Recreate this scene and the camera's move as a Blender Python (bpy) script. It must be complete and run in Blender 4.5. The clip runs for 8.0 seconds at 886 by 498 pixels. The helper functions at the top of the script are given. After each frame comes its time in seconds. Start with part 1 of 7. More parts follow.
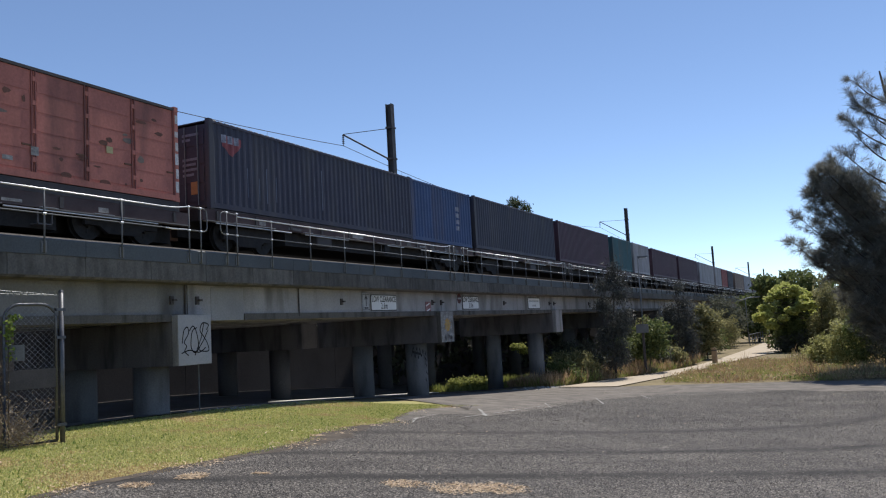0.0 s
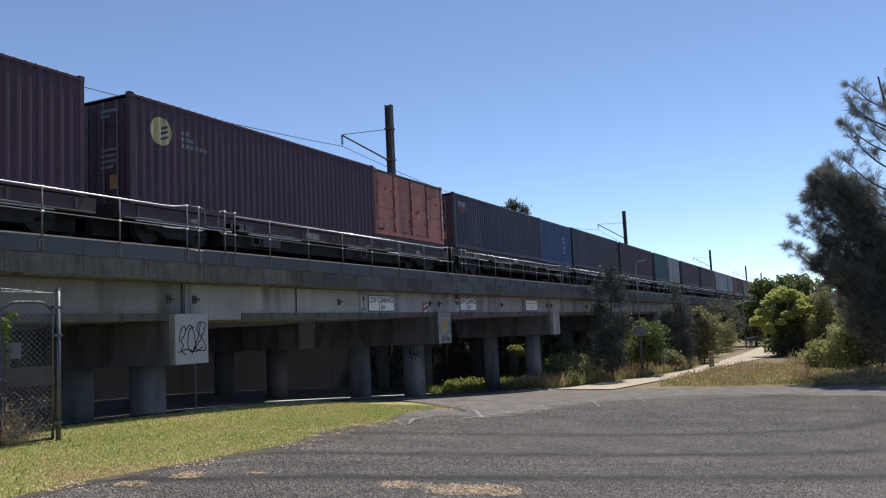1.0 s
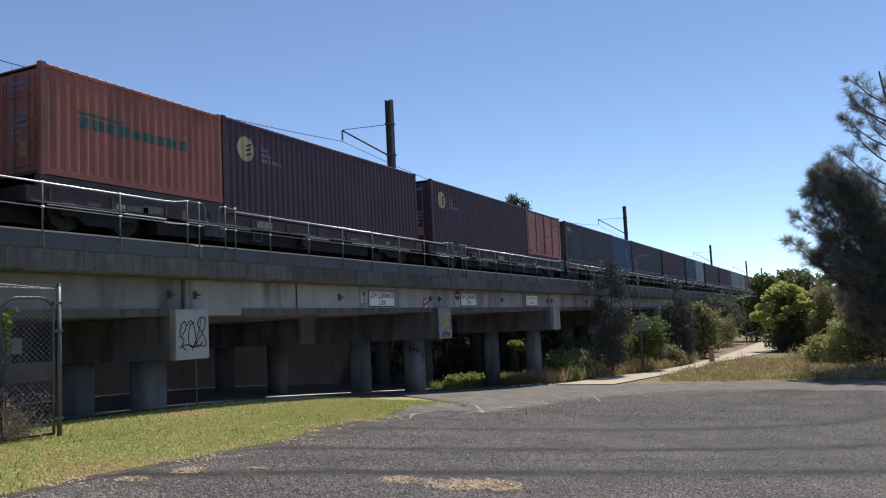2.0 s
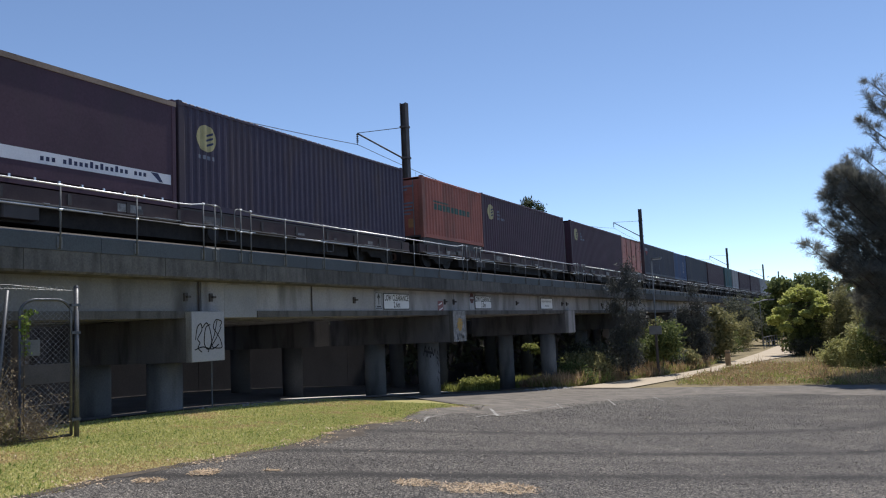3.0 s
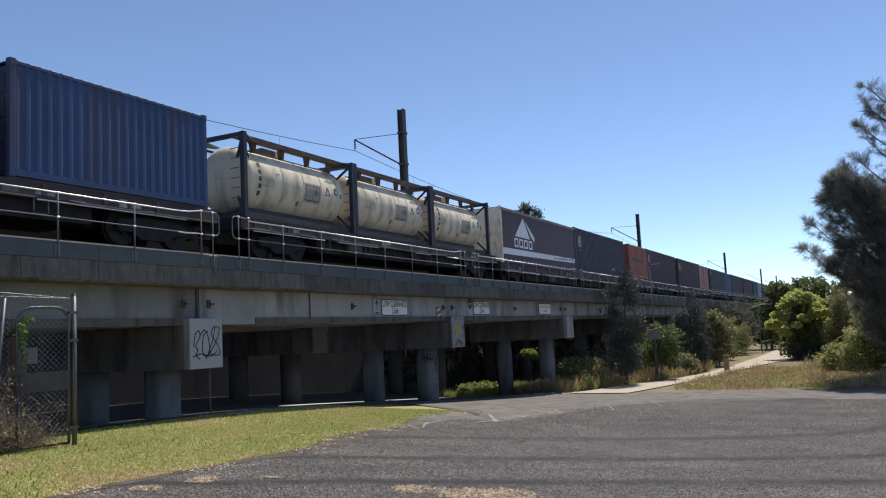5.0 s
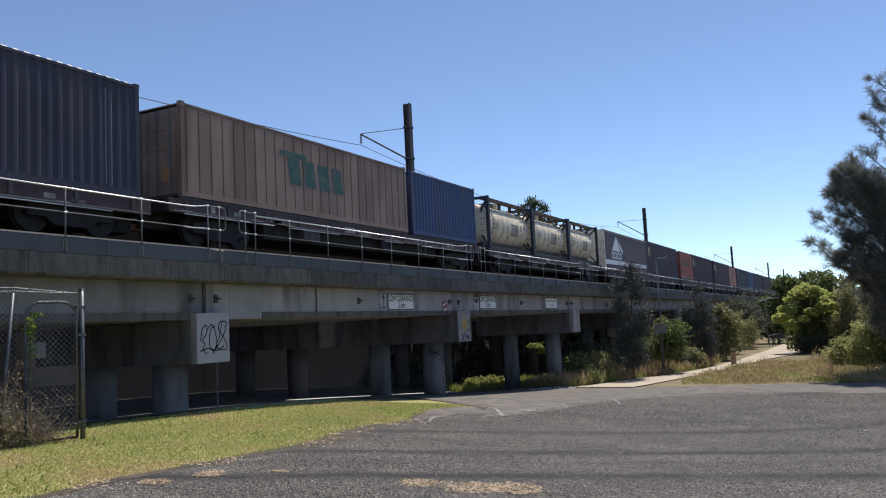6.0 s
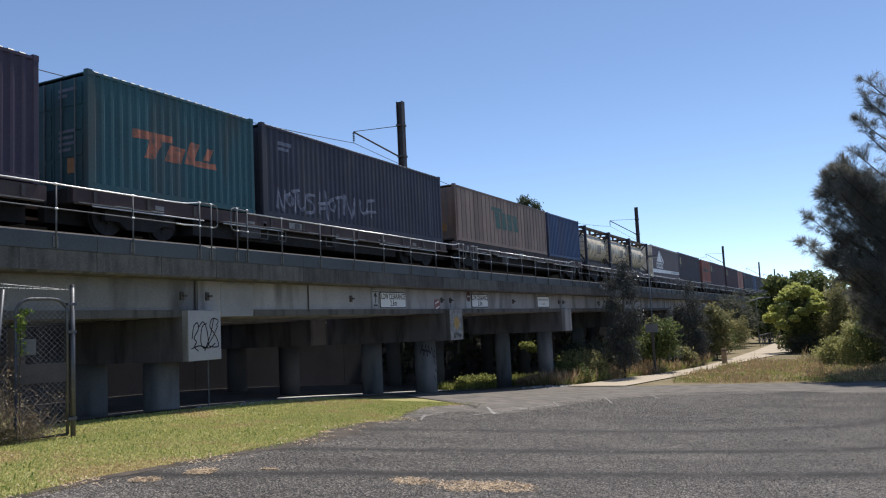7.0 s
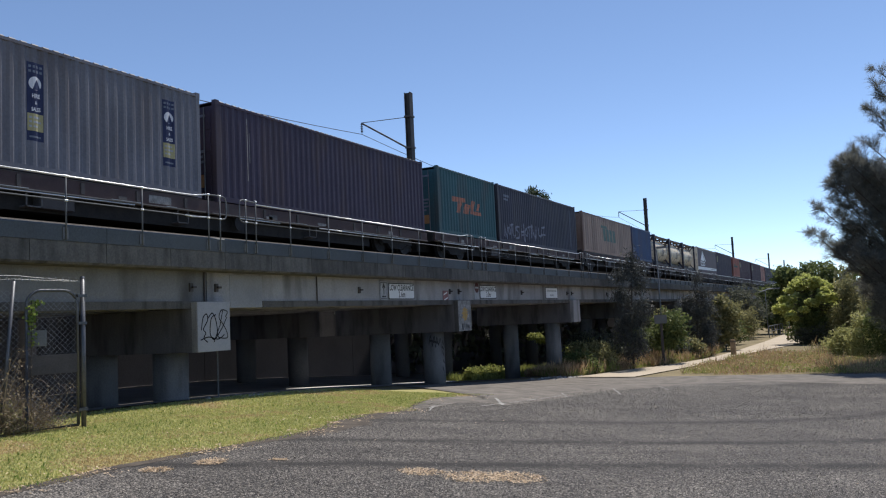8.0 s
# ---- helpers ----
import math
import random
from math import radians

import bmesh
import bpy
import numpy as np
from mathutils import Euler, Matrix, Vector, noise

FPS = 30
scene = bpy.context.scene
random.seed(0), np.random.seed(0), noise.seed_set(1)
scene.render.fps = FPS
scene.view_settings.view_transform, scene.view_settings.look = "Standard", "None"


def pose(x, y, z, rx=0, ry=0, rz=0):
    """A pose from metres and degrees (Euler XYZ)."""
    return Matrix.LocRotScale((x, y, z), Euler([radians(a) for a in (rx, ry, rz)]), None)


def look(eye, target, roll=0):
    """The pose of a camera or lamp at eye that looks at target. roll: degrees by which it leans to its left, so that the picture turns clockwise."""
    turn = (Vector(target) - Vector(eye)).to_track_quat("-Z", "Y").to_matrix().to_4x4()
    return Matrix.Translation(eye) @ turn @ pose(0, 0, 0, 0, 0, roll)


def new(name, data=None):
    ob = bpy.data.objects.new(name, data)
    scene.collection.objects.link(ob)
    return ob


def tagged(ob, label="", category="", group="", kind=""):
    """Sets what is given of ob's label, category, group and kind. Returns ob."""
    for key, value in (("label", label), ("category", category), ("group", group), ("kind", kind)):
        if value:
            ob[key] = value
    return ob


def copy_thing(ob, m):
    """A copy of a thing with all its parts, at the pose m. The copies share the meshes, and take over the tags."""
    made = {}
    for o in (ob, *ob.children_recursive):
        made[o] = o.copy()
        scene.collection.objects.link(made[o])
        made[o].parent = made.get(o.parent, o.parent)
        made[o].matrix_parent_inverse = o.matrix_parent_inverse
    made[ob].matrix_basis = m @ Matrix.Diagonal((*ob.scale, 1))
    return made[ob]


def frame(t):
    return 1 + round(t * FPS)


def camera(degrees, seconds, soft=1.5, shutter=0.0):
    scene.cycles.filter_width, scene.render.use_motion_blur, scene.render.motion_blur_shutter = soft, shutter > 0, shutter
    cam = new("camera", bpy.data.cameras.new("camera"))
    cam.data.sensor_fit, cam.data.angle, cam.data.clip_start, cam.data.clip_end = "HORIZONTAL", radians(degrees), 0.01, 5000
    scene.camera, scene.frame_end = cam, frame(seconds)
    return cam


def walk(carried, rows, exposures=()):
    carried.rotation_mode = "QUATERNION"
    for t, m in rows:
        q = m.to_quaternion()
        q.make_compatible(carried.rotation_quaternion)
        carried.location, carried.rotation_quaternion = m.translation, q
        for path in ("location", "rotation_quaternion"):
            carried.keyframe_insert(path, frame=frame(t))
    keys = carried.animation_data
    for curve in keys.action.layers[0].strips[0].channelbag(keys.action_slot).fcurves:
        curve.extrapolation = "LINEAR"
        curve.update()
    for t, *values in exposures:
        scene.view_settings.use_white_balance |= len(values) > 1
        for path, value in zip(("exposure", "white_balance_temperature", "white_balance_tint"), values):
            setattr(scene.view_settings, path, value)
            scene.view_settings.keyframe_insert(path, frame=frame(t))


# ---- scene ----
cam = camera(56.3, 8.0, soft=1.15, shutter=0.0)
EYE = (0.0, 0.0, 1.6)
# seconds, yaw, pitch, roll of a camera held by hand at one spot
HELD = [(0, 26.046, 5.49, 3.182), (0.5, 26.196, 5.785, 3.046), (1, 25.856, 5.569, 2.693), (1.2, 25.749, 5.36, 2.72), (2.3, 26.084, 5.243, 2.72), (2.5, 26.375, 5.352, 2.677),
        (3, 26.892, 5.489, 2.571), (3.5, 26.886, 5.548, 2.573), (4, 26.845, 5.657, 2.761), (4.5, 26.787, 5.84, 2.745),
        (4.7, 26.715, 5.89, 2.81), (5.8, 27.174, 5.67, 2.93), (6, 27.217, 5.515, 2.905), (6.5, 27.098, 5.115, 2.898), (7, 26.666, 5.371, 2.695), (7.5, 26.924, 5.231, 2.61),
        (8, 27.241, 4.793, 2.708)]
walk(cam, [(t, pose(*EYE, 90 + p, r, y)) for t, y, p, r in HELD], exposures=[(0, 0.27), (8, 0.27)])

# ---- world and sun ----
SUN_TO = Vector((0.04, 0.46, 0.88)).normalized()
world = bpy.data.worlds.new("sky")
scene.world = world
world.use_nodes = True
wn = world.node_tree.nodes
sky = wn.new("ShaderNodeTexSky")
sky.sky_type, sky.sun_disc = "NISHITA", False
sky.sun_elevation = math.asin(SUN_TO.z)
sky.sun_rotation = math.atan2(SUN_TO.x, SUN_TO.y)
sky.altitude = 4600
sky.air_density, sky.dust_density, sky.ozone_density = 1.0, 0.0, 1.1
world.node_tree.links.new(sky.outputs[0], wn["Background"].inputs[0])
wn["Background"].inputs[1].default_value = 0.143
sun = new("sun", bpy.data.lights.new("sun", "SUN"))
sun.data.energy, sun.data.angle, sun.data.color = 4.55, radians(0.55), (1.0, 0.95, 0.88)
sun.matrix_world = look(SUN_TO * 100, (0, 0, 0))


# ---- materials ----
def mat(name, a, b, rough=0.7, scale=3.0, fine=40.0, bump=0.2, metal=0.0, streak=(1, 1, 1), dirt=None, dirt_amount=0.0, per_object=0.0):
    """Two tones mixed by a coarse and a fine noise, fine relief, and stains of a third colour stretched by streak."""
    m = bpy.data.materials.new(name)
    m.use_nodes = True
    n, l = m.node_tree.nodes, m.node_tree.links
    p = n["Principled BSDF"]
    co = n.new("ShaderNodeTexCoord")
    big, small = n.new("ShaderNodeTexNoise"), n.new("ShaderNodeTexNoise")
    big.inputs["Scale"].default_value, big.inputs["Detail"].default_value = scale, 4
    small.inputs["Scale"].default_value, small.inputs["Detail"].default_value = fine, 3
    add = n.new("ShaderNodeMath")
    add.operation = "MULTIPLY_ADD"
    add.inputs[1].default_value = 0.55
    mul = n.new("ShaderNodeMath")
    mul.operation, mul.inputs[1].default_value = "MULTIPLY", 0.45
    l.new(co.outputs["Object"], big.inputs["Vector"])
    l.new(co.outputs["Object"], small.inputs["Vector"])
    l.new(small.outputs[0], mul.inputs[0])
    l.new(big.outputs[0], add.inputs[0])
    l.new(mul.outputs[0], add.inputs[2])
    ramp = n.new("ShaderNodeValToRGB")
    ramp.color_ramp.elements[0].position, ramp.color_ramp.elements[1].position = 0.36, 0.64
    ramp.color_ramp.elements[0].color, ramp.color_ramp.elements[1].color = (*a, 1), (*b, 1)
    l.new(add.outputs[0], ramp.inputs[0])
    out = ramp.outputs[0]
    if dirt:
        sc = n.new("ShaderNodeMapping")
        sc.inputs["Scale"].default_value = streak
        st = n.new("ShaderNodeTexNoise")
        st.inputs["Scale"].default_value, st.inputs["Detail"].default_value = 1.0, 5
        sr = n.new("ShaderNodeMapRange")
        sr.inputs[1].default_value, sr.inputs[2].default_value = 0.48, 0.72
        sr.inputs[4].default_value = dirt_amount
        mx = n.new("ShaderNodeMix")
        mx.data_type = "RGBA"
        mx.inputs[7].default_value = (*dirt, 1)
        l.new(co.outputs["Object"], sc.inputs[0])
        l.new(sc.outputs[0], st.inputs["Vector"])
        l.new(st.outputs[0], sr.inputs[0])
        l.new(sr.outputs[0], mx.inputs[0])
        l.new(out, mx.inputs[6])
        out = mx.outputs[2]
    if per_object:
        oi, hs, mr = n.new("ShaderNodeObjectInfo"), n.new("ShaderNodeHueSaturation"), n.new("ShaderNodeMapRange")
        mr.inputs[3].default_value, mr.inputs[4].default_value = 1 - per_object, 1 + per_object
        l.new(oi.outputs["Random"], mr.inputs[0])
        l.new(mr.outputs[0], hs.inputs["Value"])
        l.new(out, hs.inputs["Color"])
        out = hs.outputs[0]
    l.new(out, p.inputs["Base Color"])
    p.inputs["Roughness"].default_value, p.inputs["Metallic"].default_value = rough, metal
    p.inputs["Specular IOR Level"].default_value = 0.28
    if bump:
        bp = n.new("ShaderNodeBump")
        bp.inputs["Strength"].default_value, bp.inputs["Distance"].default_value = bump, 0.02
        l.new(small.outputs[0], bp.inputs["Height"])
        l.new(bp.outputs[0], p.inputs["Normal"])
    return m


def leaf_mat(name, a, b, through_light=0.35):
    """Leaves: colour varies from leaf to leaf, some light passes through."""
    m = bpy.data.materials.new(name)
    m.use_nodes = True
    n, l = m.node_tree.nodes, m.node_tree.links
    p = n["Principled BSDF"]
    g, r = n.new("ShaderNodeNewGeometry"), n.new("ShaderNodeValToRGB")
    r.color_ramp.elements[0].color, r.color_ramp.elements[1].color = (*a, 1), (*b, 1)
    tr, mx = n.new("ShaderNodeBsdfTranslucent"), n.new("ShaderNodeMixShader")
    l.new(g.outputs["Random Per Island"], r.inputs[0])
    l.new(r.outputs[0], p.inputs["Base Color"])
    l.new(r.outputs[0], tr.inputs["Color"])
    p.inputs["Roughness"].default_value, p.inputs["Specular IOR Level"].default_value = 0.6, 0.2
    mx.inputs[0].default_value = through_light
    l.new(p.outputs[0], mx.inputs[1])
    l.new(tr.outputs[0], mx.inputs[2])
    l.new(mx.outputs[0], n["Material Output"].inputs["Surface"])
    return m


CONCRETE = mat("concrete", (0.25, 0.243, 0.248), (0.37, 0.36, 0.36), 0.85, 0.6, 30, 0.15, dirt=(0.065, 0.062, 0.058), dirt_amount=0.75, streak=(1.5, 1.5, 0.35))
# Column base is darkened for the deep shade under the deck; streaks are dirt.
COLUMN = mat("shaded_column_concrete", (0.13, 0.13, 0.132), (0.21, 0.207, 0.205), 0.88, 0.8, 30, 0.15, dirt=(0.05, 0.048, 0.046), dirt_amount=0.7, streak=(1.8, 1.8, 0.4))
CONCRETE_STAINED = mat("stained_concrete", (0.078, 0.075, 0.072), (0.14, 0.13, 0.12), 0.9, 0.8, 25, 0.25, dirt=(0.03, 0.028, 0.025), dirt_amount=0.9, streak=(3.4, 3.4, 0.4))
WHITEWASH = mat("whitewash", (0.29, 0.295, 0.315), (0.37, 0.37, 0.39), 0.7, 1.2, 30, 0.1, dirt=(0.35, 0.35, 0.36), dirt_amount=0.4, streak=(2, 2, 0.6))
KERB_STEEL = mat("grey_panel", (0.058, 0.066, 0.072), (0.095, 0.105, 0.112), 0.6, 0.7, 30, 0.1, dirt=(0.08, 0.08, 0.08), dirt_amount=0.5, streak=(1, 1, 0.5))
GALV = mat("galvanised_steel", (0.11, 0.115, 0.12), (0.18, 0.185, 0.19), 0.5, 4, 60, 0.08, metal=0.2)
# Paler metal on some roof ribs, standing in for their sun glints.
ROOF_GLINT = mat("roof_glint_steel", (0.09, 0.09, 0.09), (0.20, 0.20, 0.19), 0.48, 5, 40, 0.1, metal=0.4)
GALV_DULL = mat("dull_galvanised_steel", (0.085, 0.09, 0.1), (0.14, 0.146, 0.155), 0.75, 4, 60, 0.05)
# Darker copy of the girder concrete: lens vignetting painted into the left spans.
CONCRETE_VIGNETTE = mat("vignetted_girder_concrete", (0.15, 0.15, 0.155), (0.225, 0.223, 0.224), 0.88, 0.6, 30, 0.15, dirt=(0.06, 0.058, 0.056), dirt_amount=0.75, streak=(1.5, 1.5, 0.35))
# Crossheads: darker than the girders, with darker vertical streaks.
CROSSHEAD = mat("dark_crosshead_concrete", (0.115, 0.108, 0.114), (0.17, 0.16, 0.162), 0.9, 0.8, 25, 0.2, dirt=(0.035, 0.033, 0.033), dirt_amount=0.8, streak=(2.4, 2.4, 0.5))
# Bright steel; its pale base also carries sun glints on rails and sill tubes.
GALV_BRIGHT = mat("bright_glint_steel", (0.62, 0.62, 0.62), (0.80, 0.80, 0.79), 0.36, 4, 60, 0.05, metal=0.75)
STEEL_DARK = mat("dark_steel", (0.050, 0.045, 0.046), (0.088, 0.078, 0.076), 0.7, 2, 40, 0.15)
MAST_STEEL = mat("weathered_mast_steel", (0.045, 0.042, 0.045), (0.09, 0.083, 0.085), 0.65, 2, 40, 0.15)
RUST = mat("rust", (0.09, 0.05, 0.035), (0.17, 0.09, 0.06), 0.85, 3, 40, 0.3)
BALLAST = mat("ballast", (0.05, 0.046, 0.043), (0.11, 0.10, 0.09), 0.95, 9, 30, 0.8)


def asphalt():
    """Worn asphalt: pale stones in dark binder, slow blotches, soft dark bands curving across the turning area."""
    m = bpy.data.materials.new("asphalt")
    m.use_nodes = True
    n, l = m.node_tree.nodes, m.node_tree.links
    p = n["Principled BSDF"]

    def math_node(op, a, b=None, c=None):
        q = n.new("ShaderNodeMath")
        q.operation = op
        for k, v in enumerate((a, b, c)):
            if v is None:
                continue
            if isinstance(v, (int, float)):
                q.inputs[k].default_value = v
            else:
                l.new(v, q.inputs[k])
        return q.outputs[0]
    co = n.new("ShaderNodeTexCoord")
    xyz = n.new("ShaderNodeSeparateXYZ")
    l.new(co.outputs["Object"], xyz.inputs[0])
    stones, mid, blot, warp = n.new("ShaderNodeTexVoronoi"), n.new("ShaderNodeTexNoise"), n.new("ShaderNodeTexNoise"), n.new("ShaderNodeTexNoise")
    for t, sc, de in ((mid, 42.0, 6), (blot, 0.55, 3), (warp, 0.9, 3)):
        t.inputs["Scale"].default_value, t.inputs["Detail"].default_value = sc, de
        l.new(co.outputs["Object"], t.inputs["Vector"])
    stones.inputs["Scale"].default_value = 60
    l.new(co.outputs["Object"], stones.inputs["Vector"])
    sep = n.new("ShaderNodeSeparateColor")
    l.new(stones.outputs["Color"], sep.inputs[0])
    ramp = n.new("ShaderNodeValToRGB")
    e = ramp.color_ramp.elements
    e[0].position, e[0].color = 0.22, (0.028, 0.026, 0.026, 1)
    e[1].position, e[1].color = 0.86, (0.36, 0.325, 0.285, 1)
    q = e.new(0.55)
    q.color = (0.074, 0.068, 0.064, 1)
    tone = math_node("ADD", math_node("MULTIPLY", sep.outputs[0], 0.66), math_node("MULTIPLY_ADD", mid.outputs[0], 1.25, -0.48))
    tone = math_node("ADD", tone, math_node("MULTIPLY", math_node("SUBTRACT", blot.outputs[0], 0.5), 0.34))
    l.new(tone, ramp.inputs[0])
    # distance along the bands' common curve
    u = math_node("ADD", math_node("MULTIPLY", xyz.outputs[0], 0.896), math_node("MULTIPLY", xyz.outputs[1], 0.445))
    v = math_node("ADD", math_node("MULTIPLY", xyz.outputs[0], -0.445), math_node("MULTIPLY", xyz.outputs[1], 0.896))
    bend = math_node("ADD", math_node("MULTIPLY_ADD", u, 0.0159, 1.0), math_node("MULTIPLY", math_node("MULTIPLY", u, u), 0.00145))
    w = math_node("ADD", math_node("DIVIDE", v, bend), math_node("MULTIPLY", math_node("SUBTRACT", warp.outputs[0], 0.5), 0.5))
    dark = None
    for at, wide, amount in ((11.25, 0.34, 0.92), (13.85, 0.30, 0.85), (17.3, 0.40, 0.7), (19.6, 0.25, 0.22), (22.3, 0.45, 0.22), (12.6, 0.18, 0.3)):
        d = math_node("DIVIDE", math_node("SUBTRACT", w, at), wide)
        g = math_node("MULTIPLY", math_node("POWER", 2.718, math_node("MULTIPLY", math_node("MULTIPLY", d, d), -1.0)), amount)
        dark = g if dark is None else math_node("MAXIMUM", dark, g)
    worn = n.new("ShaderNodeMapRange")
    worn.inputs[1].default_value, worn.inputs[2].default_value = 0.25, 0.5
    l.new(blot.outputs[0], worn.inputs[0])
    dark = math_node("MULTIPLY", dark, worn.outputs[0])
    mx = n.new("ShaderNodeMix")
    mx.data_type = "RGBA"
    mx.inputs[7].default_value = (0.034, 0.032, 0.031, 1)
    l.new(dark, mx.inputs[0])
    l.new(ramp.outputs[0], mx.inputs[6])
    # paler dusty stretch towards the viaduct
    far = n.new("ShaderNodeMapRange")
    far.inputs[1].default_value, far.inputs[2].default_value, far.inputs[4].default_value = 23.0, 31.0, 0.45
    l.new(w, far.inputs[0])
    mx2 = n.new("ShaderNodeMix")
    mx2.data_type = "RGBA"
    mx2.inputs[7].default_value = (0.27, 0.25, 0.225, 1)
    l.new(math_node("MULTIPLY", far.outputs[0], mid.outputs[0]), mx2.inputs[0])
    l.new(mx.outputs[2], mx2.inputs[6])
    l.new(mx2.outputs[2], p.inputs["Base Color"])
    p.inputs["Roughness"].default_value, p.inputs["Specular IOR Level"].default_value = 0.9, 0.15
    bp = n.new("ShaderNodeBump")
    bp.inputs["Strength"].default_value, bp.inputs["Distance"].default_value = 0.8, 0.012
    l.new(sep.outputs[0], bp.inputs["Height"])
    l.new(bp.outputs[0], p.inputs["Normal"])
    return m


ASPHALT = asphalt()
SOIL = mat("soil", (0.14, 0.115, 0.065), (0.25, 0.20, 0.115), 0.95, 0.5, 14, 0.7)
PATH = mat("pale_concrete", (0.36, 0.30, 0.228), (0.46, 0.39, 0.30), 0.9, 0.6, 20, 0.2)
LAWN = leaf_mat("lawn_blades", (0.25, 0.285, 0.085), (0.61, 0.59, 0.245), 0.4)
CLOVER = leaf_mat("weed_tufts", (0.12, 0.19, 0.04), (0.30, 0.37, 0.10), 0.4)
# Very pale, so the beam between the decks reads as sunlit.
KERB_SUNLIT = mat("sunlit_kerb_concrete", (0.52, 0.50, 0.46), (0.66, 0.64, 0.60), 0.85, 1.5, 25, 0.1)
BARK = mat("bark", (0.05, 0.04, 0.033), (0.11, 0.09, 0.075), 0.95, 4, 25, 0.9, streak=(1, 1, 1))
NEEDLES = leaf_mat("she_oak_needles", (0.10, 0.105, 0.098), (0.30, 0.295, 0.25), 0.4)
LIME = leaf_mat("bright_leaves", (0.30, 0.34, 0.08), (0.74, 0.74, 0.28), 0.5)
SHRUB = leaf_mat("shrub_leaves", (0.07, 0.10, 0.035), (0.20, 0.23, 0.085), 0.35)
WATTLE = leaf_mat("wattle_leaves", (0.05, 0.054, 0.055), (0.115, 0.12, 0.105), 0.15)
GUM = leaf_mat("gum_leaves", (0.05, 0.07, 0.035), (0.11, 0.13, 0.07), 0.25)
BANK_STRAW = leaf_mat("brown_grass_blades", (0.27, 0.18, 0.10), (0.58, 0.42, 0.255), 0.3)
STRAW = leaf_mat("dry_grass_blades", (0.33, 0.235, 0.11), (0.64, 0.50, 0.27), 0.35)


TURF = mat("turf", (0.22, 0.22, 0.07), (0.38, 0.33, 0.15), 0.95, 0.5, 18, 0.6)
PATCH = mat("pale_patch", (0.22, 0.22, 0.23), (0.31, 0.31, 0.32), 0.8, 1.5, 30, 0.1)
MOTTLED = mat("mottled_paint", (0.14, 0.135, 0.13), (0.36, 0.35, 0.335), 0.8, 5.0, 25, 0.15, dirt=(0.09, 0.08, 0.07), dirt_amount=0.85, streak=(5, 5, 2.0))
SPRAY_BLACK = mat("black_spray", (0.012, 0.012, 0.014), (0.03, 0.03, 0.035), 0.6, 5, 40, 0.0)
SPRAY_YELLOW = mat("yellow_spray", (0.36, 0.21, 0.05), (0.48, 0.30, 0.09), 0.7, 5, 40, 0.0)
SPRAY_BLUE = mat("blue_grey_spray", (0.12, 0.14, 0.18), (0.2, 0.22, 0.27), 0.7, 5, 40, 0.0)
SPRAY_WHITE = mat("white_spray", (0.10, 0.105, 0.14), (0.34, 0.35, 0.42), 0.7, 6, 40, 0.0)
SIGN_WHITE = mat("sign_white", (0.66, 0.67, 0.69), (0.76, 0.77, 0.78), 0.5, 2, 30, 0.0)
SIGN_GREY = mat("sign_grey", (0.30, 0.31, 0.33), (0.40, 0.41, 0.43), 0.6, 3, 30, 0.0)
SIGN_BLACK = mat("sign_black", (0.018, 0.018, 0.02), (0.035, 0.035, 0.04), 0.5, 3, 30, 0.0)
SIGN_DARKRED = mat("sign_dark_red", (0.06, 0.02, 0.02), (0.10, 0.03, 0.03), 0.5, 3, 30, 0.0)
SIGN_PINK = mat("sign_faded_red", (0.20, 0.08, 0.085), (0.28, 0.14, 0.14), 0.6, 3, 30, 0.0)
WEED = leaf_mat("weed_stems", (0.16, 0.125, 0.085), (0.42, 0.34, 0.23), 0.25)
WEED_DARK = leaf_mat("weed_twigs", (0.075, 0.055, 0.042), (0.24, 0.185, 0.135), 0.2)
GREENGRASS = leaf_mat("green_grass_blades", (0.22, 0.26, 0.07), (0.42, 0.42, 0.15), 0.4)
CREAM = mat("cream_paint", (0.66, 0.56, 0.41), (0.78, 0.68, 0.52), 0.45, 0.8, 20, 0.05, dirt=(0.20, 0.145, 0.09), dirt_amount=0.7, streak=(2.2, 2.2, 0.7))
DIRTYWHITE = mat("dirty_white_paint", (0.72, 0.63, 0.50), (0.84, 0.76, 0.64), 0.55, 0.8, 20, 0.05, dirt=(0.13, 0.09, 0.055), dirt_amount=0.55, streak=(4.0, 4.0, 1.8))
WHITE_VINYL = mat("white_vinyl", (0.60, 0.60, 0.64), (0.70, 0.70, 0.74), 0.5, 1, 25, 0.0)
YELLOW_MARK = mat("yellow_mark", (0.33, 0.29, 0.14), (0.45, 0.40, 0.21), 0.55, 3, 25, 0.0)
GREEN_MARK = mat("green_mark", (0.028, 0.085, 0.075), (0.045, 0.12, 0.10), 0.6, 3, 25, 0.0, dirt=(0.18, 0.13, 0.10), dirt_amount=0.7, streak=(5, 5, 4))
ORANGE_MARK = mat("orange_mark", (0.30, 0.11, 0.07), (0.48, 0.18, 0.11), 0.6, 4, 25, 0.0, dirt=(0.05, 0.10, 0.10), dirt_amount=0.8, streak=(6, 6, 5))
RED_MARK = mat("red_mark", (0.16, 0.04, 0.045), (0.26, 0.065, 0.07), 0.6, 4, 25, 0.0)
NAVY_MARK = mat("navy_mark", (0.02, 0.025, 0.07), (0.03, 0.04, 0.1), 0.6, 4, 25, 0.0)
WOOD = mat("weathered_wood", (0.22, 0.155, 0.09), (0.36, 0.26, 0.16), 0.9, 3, 30, 0.4)
